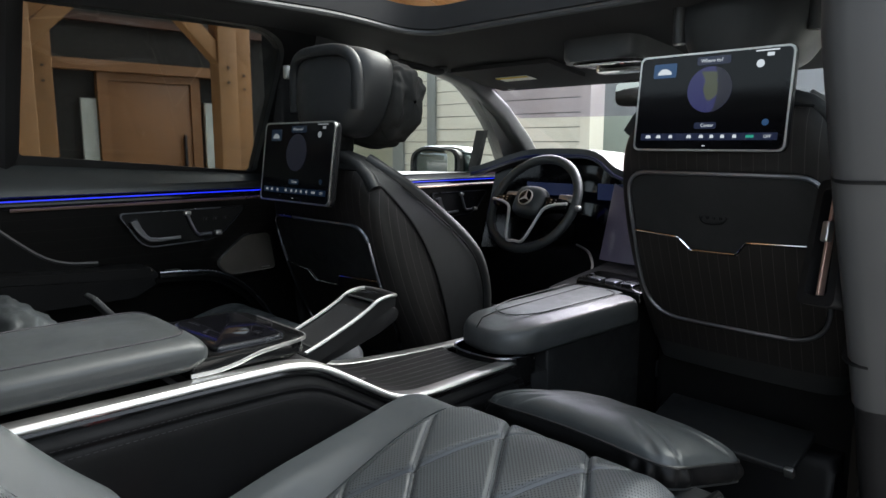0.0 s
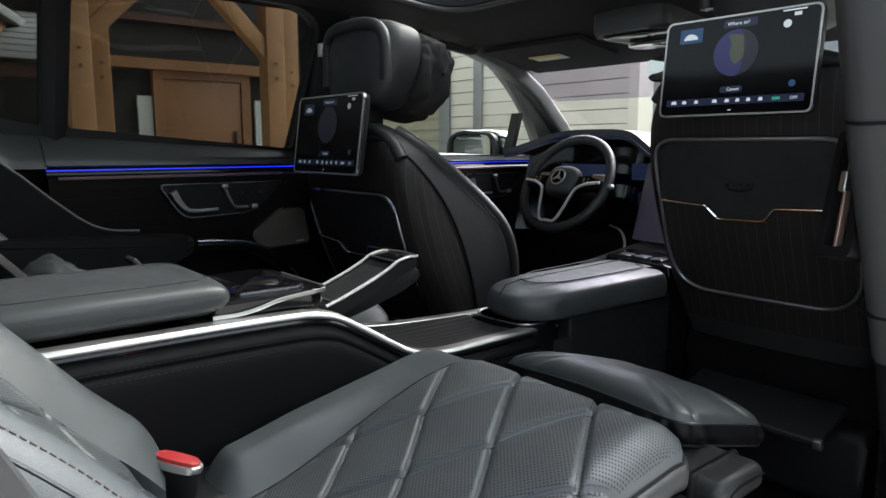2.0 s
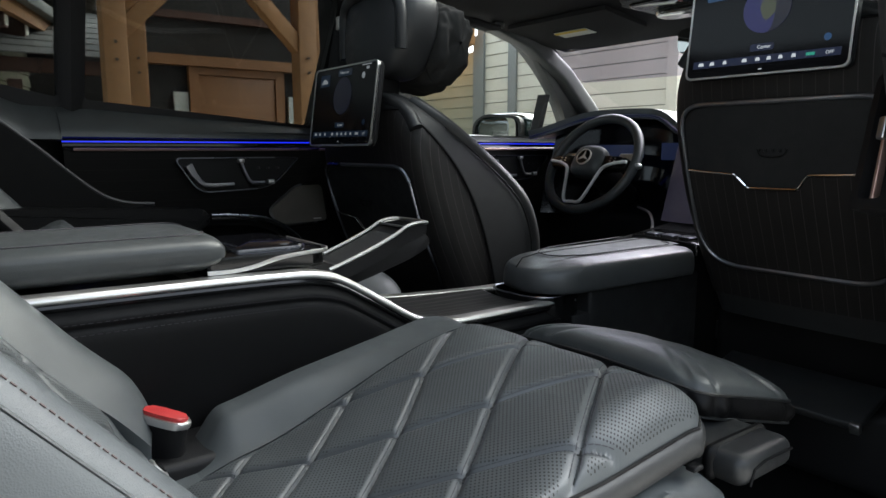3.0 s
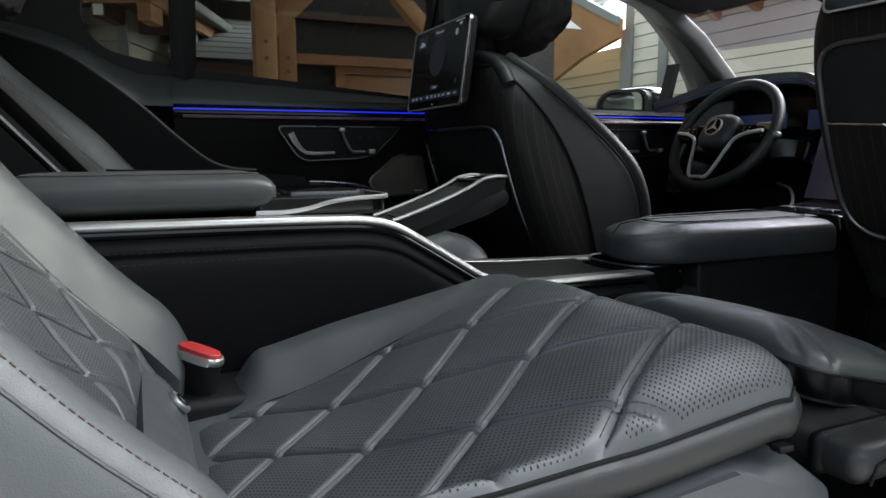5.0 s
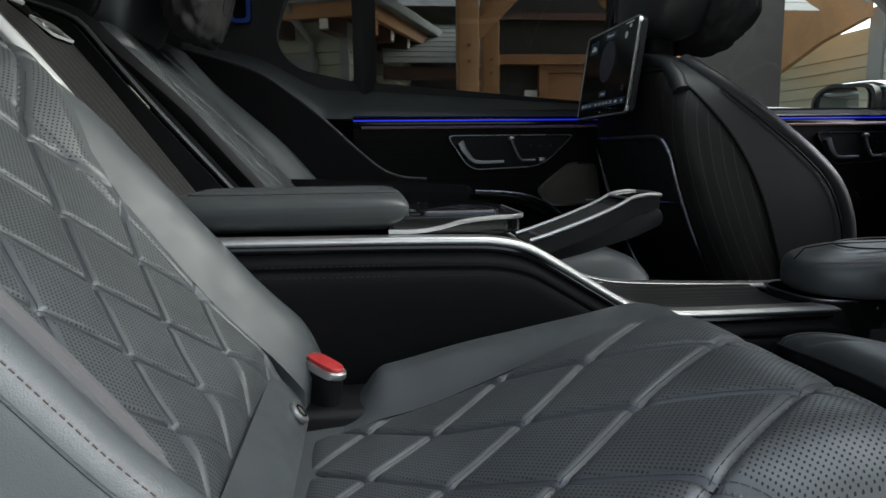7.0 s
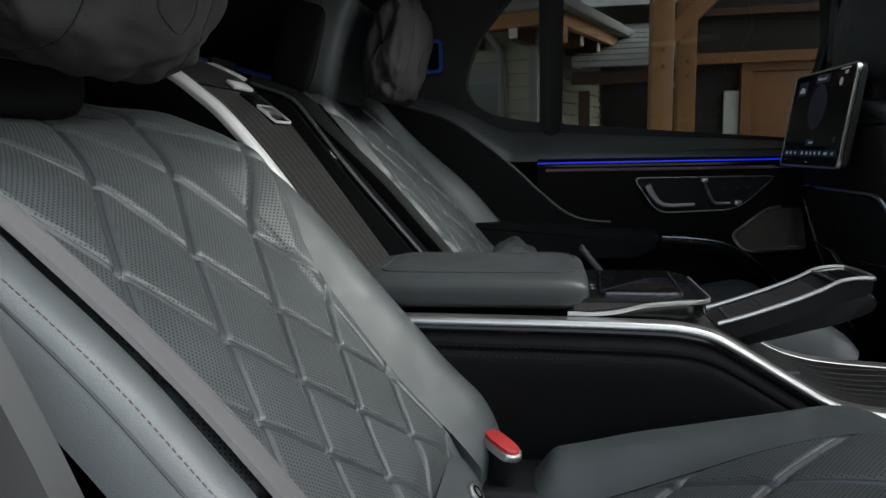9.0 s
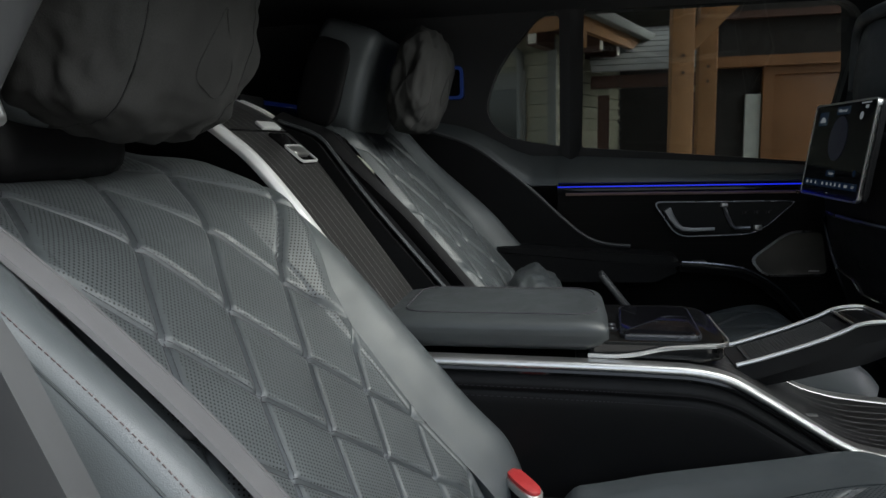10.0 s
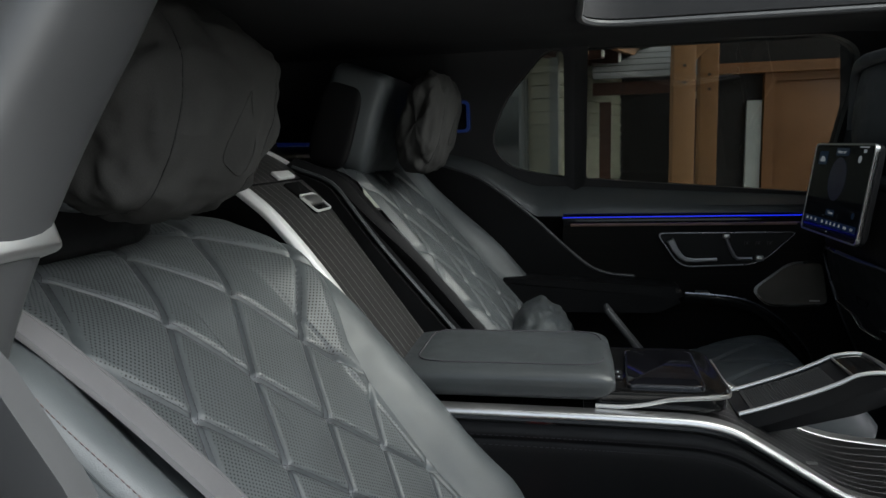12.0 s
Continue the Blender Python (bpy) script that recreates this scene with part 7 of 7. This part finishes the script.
part("gutter", box(-8.0, -0.0, 0.002, 0.10, 1.92, 2.02, 0.015), M_TRIMBOARD, wing, "grey metal gutter")
part("downpipe", tube([(0.05, -0.75, 1.93), (-0.1, -0.75, 1.82), (-0.42, -0.75, 1.68), (-0.46, -0.75, 1.5), (-0.46, -0.75, GZ)], 0.035, 10), M_TRIMBOARD, wing)
part("corner_beam", box(-0.30, -0.02, -0.12, -0.01, 1.66, 1.86, 0.006), M_TIMBER, wing)
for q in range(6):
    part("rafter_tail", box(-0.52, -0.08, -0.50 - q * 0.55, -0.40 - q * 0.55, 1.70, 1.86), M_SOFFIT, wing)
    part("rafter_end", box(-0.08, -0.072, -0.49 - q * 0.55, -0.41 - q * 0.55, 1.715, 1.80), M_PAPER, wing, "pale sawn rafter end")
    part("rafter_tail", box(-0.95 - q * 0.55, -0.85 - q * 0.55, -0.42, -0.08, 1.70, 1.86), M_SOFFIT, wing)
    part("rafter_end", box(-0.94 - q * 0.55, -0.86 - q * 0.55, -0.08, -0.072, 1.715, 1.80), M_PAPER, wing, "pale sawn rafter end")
hip = bmesh.new()
for q in range(12):
    a, b = q / 12 * 3.4, (q + 1.12) / 12 * 3.4
    za, zb = 2.0 + a * 0.5, 2.0 + b * 0.5
    for top in ([(0.08 - a, 0.08 - a, za + 0.02), (-8.0, 0.08 - a, za + 0.02), (-8.0, 0.08 - b, zb), (0.08 - b, 0.08 - b, zb)], [(0.08 - a, 0.08 - a, za + 0.02), (0.08 - a, -7.0, za + 0.02), (0.08 - b, -7.0, zb), (0.08 - b, 0.08 - b, zb)]):
        vs = [hip.verts.new(p) for p in top]
        ws = [hip.verts.new((x, y, z - 0.02)) for x, y, z in top]
        hip.faces.new(vs), hip.faces.new(ws[::-1])
        for e in range(4):
            hip.faces.new((vs[e], ws[e], ws[(e + 1) % 4], vs[(e + 1) % 4]))
part("roof", hip, M_SHINGLE, wing, "grey shingle hip roof")
wing.matrix_world = Matrix.Translation((-5.15, 0.62, 0)) @ Matrix.Rotation(radians(-21), 4, "Z")

canopy = thing("entry_canopy", "low grey shingle canopy on a timber beam beside the entrance", "canopy")
shingle_roof(canopy, -6.05, 1.50, -7.6, 2.15, 0.78, 1.9, 8)
part("beam", box(-6.25, -6.12, 0.78, 1.9, 1.35, 1.47, 0.006), M_SOFFIT, canopy, "fir beam, canopy shade in its dark colour")
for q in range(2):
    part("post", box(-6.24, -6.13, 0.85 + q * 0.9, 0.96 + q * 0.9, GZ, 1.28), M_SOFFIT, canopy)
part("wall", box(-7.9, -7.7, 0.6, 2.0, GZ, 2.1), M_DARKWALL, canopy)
upper = thing("upper_roof", "higher grey shingle gable roof with pale boards", "house roof")
shingle_roof(upper, -7.5, 2.35, -10.5, 4.2, -9.0, 6.5)
part("gable_wall", box(-9.5, -8.4, -9.0, 6.5, 1.2, 2.6), M_SIDING, upper)

# porch of heavy timber over the car
porch = thing("timber_porch", "open porch of heavy fir posts, braces and beams", "porch")
posts = ((-4.42, 1.30, 0.16), (-5.25, 1.64, 0.15), (-4.42, 2.78, 0.16), (-4.95, 3.20, 0.15))
for x, y, w in posts:
    part("post", box(x - w / 2, x + w / 2, y, y + w, GZ, 2.75, 0.008), M_TIMBER, porch, "square fir post")
    for zz in (1.30, 1.42):
        part("bolt", placed(prism(circle(0.012, 10), "x", 0, 0.012), Matrix.Translation((x + w / 2, y + w / 2, zz))), M_IRON, porch)
for (x, y, w), sd in ((posts[0], 1), (posts[2], -1)):
    part("brace", placed(box(-0.06, 0.06, -0.06, 0.06, -0.75, 0.75, 0.006), Matrix.Translation((x, y + w / 2 + sd * 0.52, 1.98)) @ Matrix.Rotation(radians(-sd * 45), 4, "X")), M_TIMBER, porch)
for x in (-4.42, -0.6):
    part("beam", box(x - 0.10, x + 0.10, -3.2, 3.5, 2.55, 2.85, 0.01), M_TIMBER, porch)
for k in range(5):
    part("rafter", box(-6.2, -0.45, -2.6 + k * 1.15, -2.45 + k * 1.15, 2.85, 3.08, 0.006), M_TIMBER, porch)
me = None
for k in range(22):
    y = -3.0 + k * 0.27
    if me is None:
        ob = part("roof_board", box(-6.4, -0.5, 0.0, 0.262, 3.08, 3.12), M_TIMBER, porch)
        me = ob.data
    else:
        ob = new("roof_board", me)
        ob.parent = porch
    ob.location = (0, y, 0)

chain = thing("rain_chain", "thin dark rain chain hanging from the eave", "rain chain")
for k in range(22):
    part("chain_link", tube([(-5.1, 0.99 + 0.0, 1.36 - k * 0.07), (-5.1 + 0.012 * (k % 2), 1.005, 1.335 - k * 0.07), (-5.1, 0.99, 1.31 - k * 0.07), (-5.1 - 0.012 * (k % 2), 0.975, 1.335 - k * 0.07), (-5.1, 0.99, 1.36 - k * 0.07)], 0.005, 5, steps=2), M_IRON, chain)

garage = thing("garage", "pale beige garage with horizontal siding boards", "garage")
part("wall", box(-8.45, -4.4, 8.05, 8.3, GZ, 3.2), M_TRIMBOARD, garage)
boards(8.05, -8.2, -4.4, GZ, 3.1, 0.20, M_SIDING, axis="y", parent=garage, face=-1)
part("corner_board", box(-8.46, -8.18, 7.97, 8.01, GZ, 2.6), M_TRIMBOARD, garage, "grey corner board")
part("corner_board", box(-7.55, -7.36, 7.97, 8.01, GZ, 3.1), M_TRIMBOARD, garage)
part("corner_board", box(-4.5, -4.34, 7.99, 8.32, GZ, 3.1), M_SIDING, garage)
part("return_wall", box(-9.0, 5.0, 10.4, 10.6, GZ, 2.9), M_SIDING, garage)
part("door_panel", box(-5.9, 0.6, 10.34, 10.4, GZ, 2.3, 0.01), M_DOORGREY, garage, "dull grey-green garage door")
for k in range(12):
    part("eave_board", placed(box(-7.2, -2.0, 0.0, 0.128, -0.012, 0.012), Matrix.Translation((0, 8.04, 2.52)) @ Matrix.Rotation(radians(-21), 4, "X") @ Matrix.Translation((0, -0.13 * (k + 1), 0))), M_TIMBER, garage)
for k in range(8):
    part("eave_rafter", placed(box(-0.05, 0.05, -1.6, 0.0, -0.13, -0.014), Matrix.Translation((-7.1 + k * 0.7, 8.04, 2.52)) @ Matrix.Rotation(radians(-21), 4, "X")), M_TIMBER, garage)
part("rake_soffit", prism([(-11.0, 2.48), (-9.85, 3.25), (-9.85, 3.6), (-8.2, 2.72), (-8.2, 2.42), (-9.2, 2.22), (-10.3, 1.85)], "y", 7.7, 7.8), M_TIMBER, garage, "reddish timber boards under the eave")
part("rake_board", prism([(-9.9, 3.62), (-8.15, 2.74), (-8.15, 2.62), (-9.9, 3.46)], "y", 7.62, 7.7), M_TRIMBOARD, garage)
gable = thing("gable_house", "house end with shingle roof and reddish timber eaves", "house")
part("wall", box(-15.0, -8.5, 8.5, 12.0, GZ, 2.45), M_SIDING_GREEN, gable)
boards(8.5, -15.0, -8.5, GZ, 2.4, 0.20, M_SIDING_GREEN, axis="y", parent=gable, face=-1)
rf = bmesh.new()
for k in range(10):
    a, b = k / 10, (k + 1.15) / 10
    va, vb = [], []
    for f, dz in ((a, 0.02), (b, 0.0), (b, -0.03), (a, -0.03)):
        va.append(rf.verts.new((-18.0, 8.0 + 2.6 * f, 2.5 + 1.9 * f + dz)))
        vb.append(rf.verts.new((-10.75 - 0.5 * f, 8.0 + 2.6 * f, 2.5 + 1.9 * f + dz)))
    rf.faces.new(va), rf.faces.new(vb[::-1])
    for q in range(4):
        rf.faces.new((va[q], vb[q], vb[(q + 1) % 4], va[(q + 1) % 4]))
part("roof", rf, M_SHINGLE_PALE, gable, "pale grey shingle roof")
part("fascia", box(-18.0, -10.8, 7.95, 8.01, 2.28, 2.47), M_TIMBER, gable, "reddish timber fascia")
part("gutter", box(-18.0, -10.75, 7.85, 7.96, 2.44, 2.54, 0.01), M_TRIMBOARD, gable)
part("vent_pipe", tube([(-12.4, 9.4, 3.4), (-12.4, 9.4, 3.95)], 0.05, 10, steps=2), M_IRON, gable)

# trees beyond the roofs and on the open side
def fir(x, y, h, seed):
    rnd = random.Random(seed)
    t = thing("fir_tree", "tall dark green fir tree", "tree", "trees round the house")
    part("trunk", sweep([Vector((x + 0.1 * math.sin(i), y, GZ + h * f)) for i, f in enumerate(steps(0, 1, 6))], circle(0.22, 8), Vector((1, 0, 0)), scale=[1, 0.85, 0.7, 0.55, 0.4, 0.25, 0.08]), M_BARK, t)
    verts, faces = [], []
    for k in range(900):
        f = rnd.random() ** 0.8
        r = (1 - f) * h * 0.24 * (0.35 + 0.65 * rnd.random()) + 0.1
        a = rnd.random() * 6.283
        c = Vector((x + r * math.cos(a), y + r * math.sin(a), GZ + h * (0.12 + 0.88 * f) - 0.25 * r))
        d = Vector((math.cos(a), math.sin(a), -0.35 + 0.3 * rnd.random())).normalized()
        s = d.cross(Vector((0, 0, 1))).normalized()
        L2, W = 0.35 + 0.4 * rnd.random(), 0.10 + 0.12 * rnd.random()
        i = len(verts)
        verts += [c - d * L2, c + s * W, c + d * L2, c - s * W, c + Vector((0, 0, -W))]
        faces += [(i, i + 1, i + 4), (i + 1, i + 2, i + 4), (i + 2, i + 3, i + 4), (i + 3, i, i + 4)]
    me2 = bpy.data.meshes.new("crown")
    me2.from_pydata([tuple(v) for v in verts], [], faces)
    me2.materials.append(M_NEEDLE)
    ob = new("crown", me2)
    ob.parent = t
    return t


for i, (x, y, h) in enumerate(((-16, -3, 13), (-19, 2, 15), (-15, 5, 12), (-22, -8, 16), (-18, 9, 14), (-13, -9, 11))):
    fir(x, y, h, 11 + i)

# plain unseen wall, added to cut low skylight from the side of the open door
yard = finish("wall_sky_block", prism([(-14.0, GZ - 0.05), (18.0, GZ - 0.05), (18.0, 4.2), (-14.0, 4.2)], "x", 9.0, 9.25), M_TRIMBOARD)
tagged(yard, "plain unseen grey wall added to cut skylight", "wall", kind="structure")
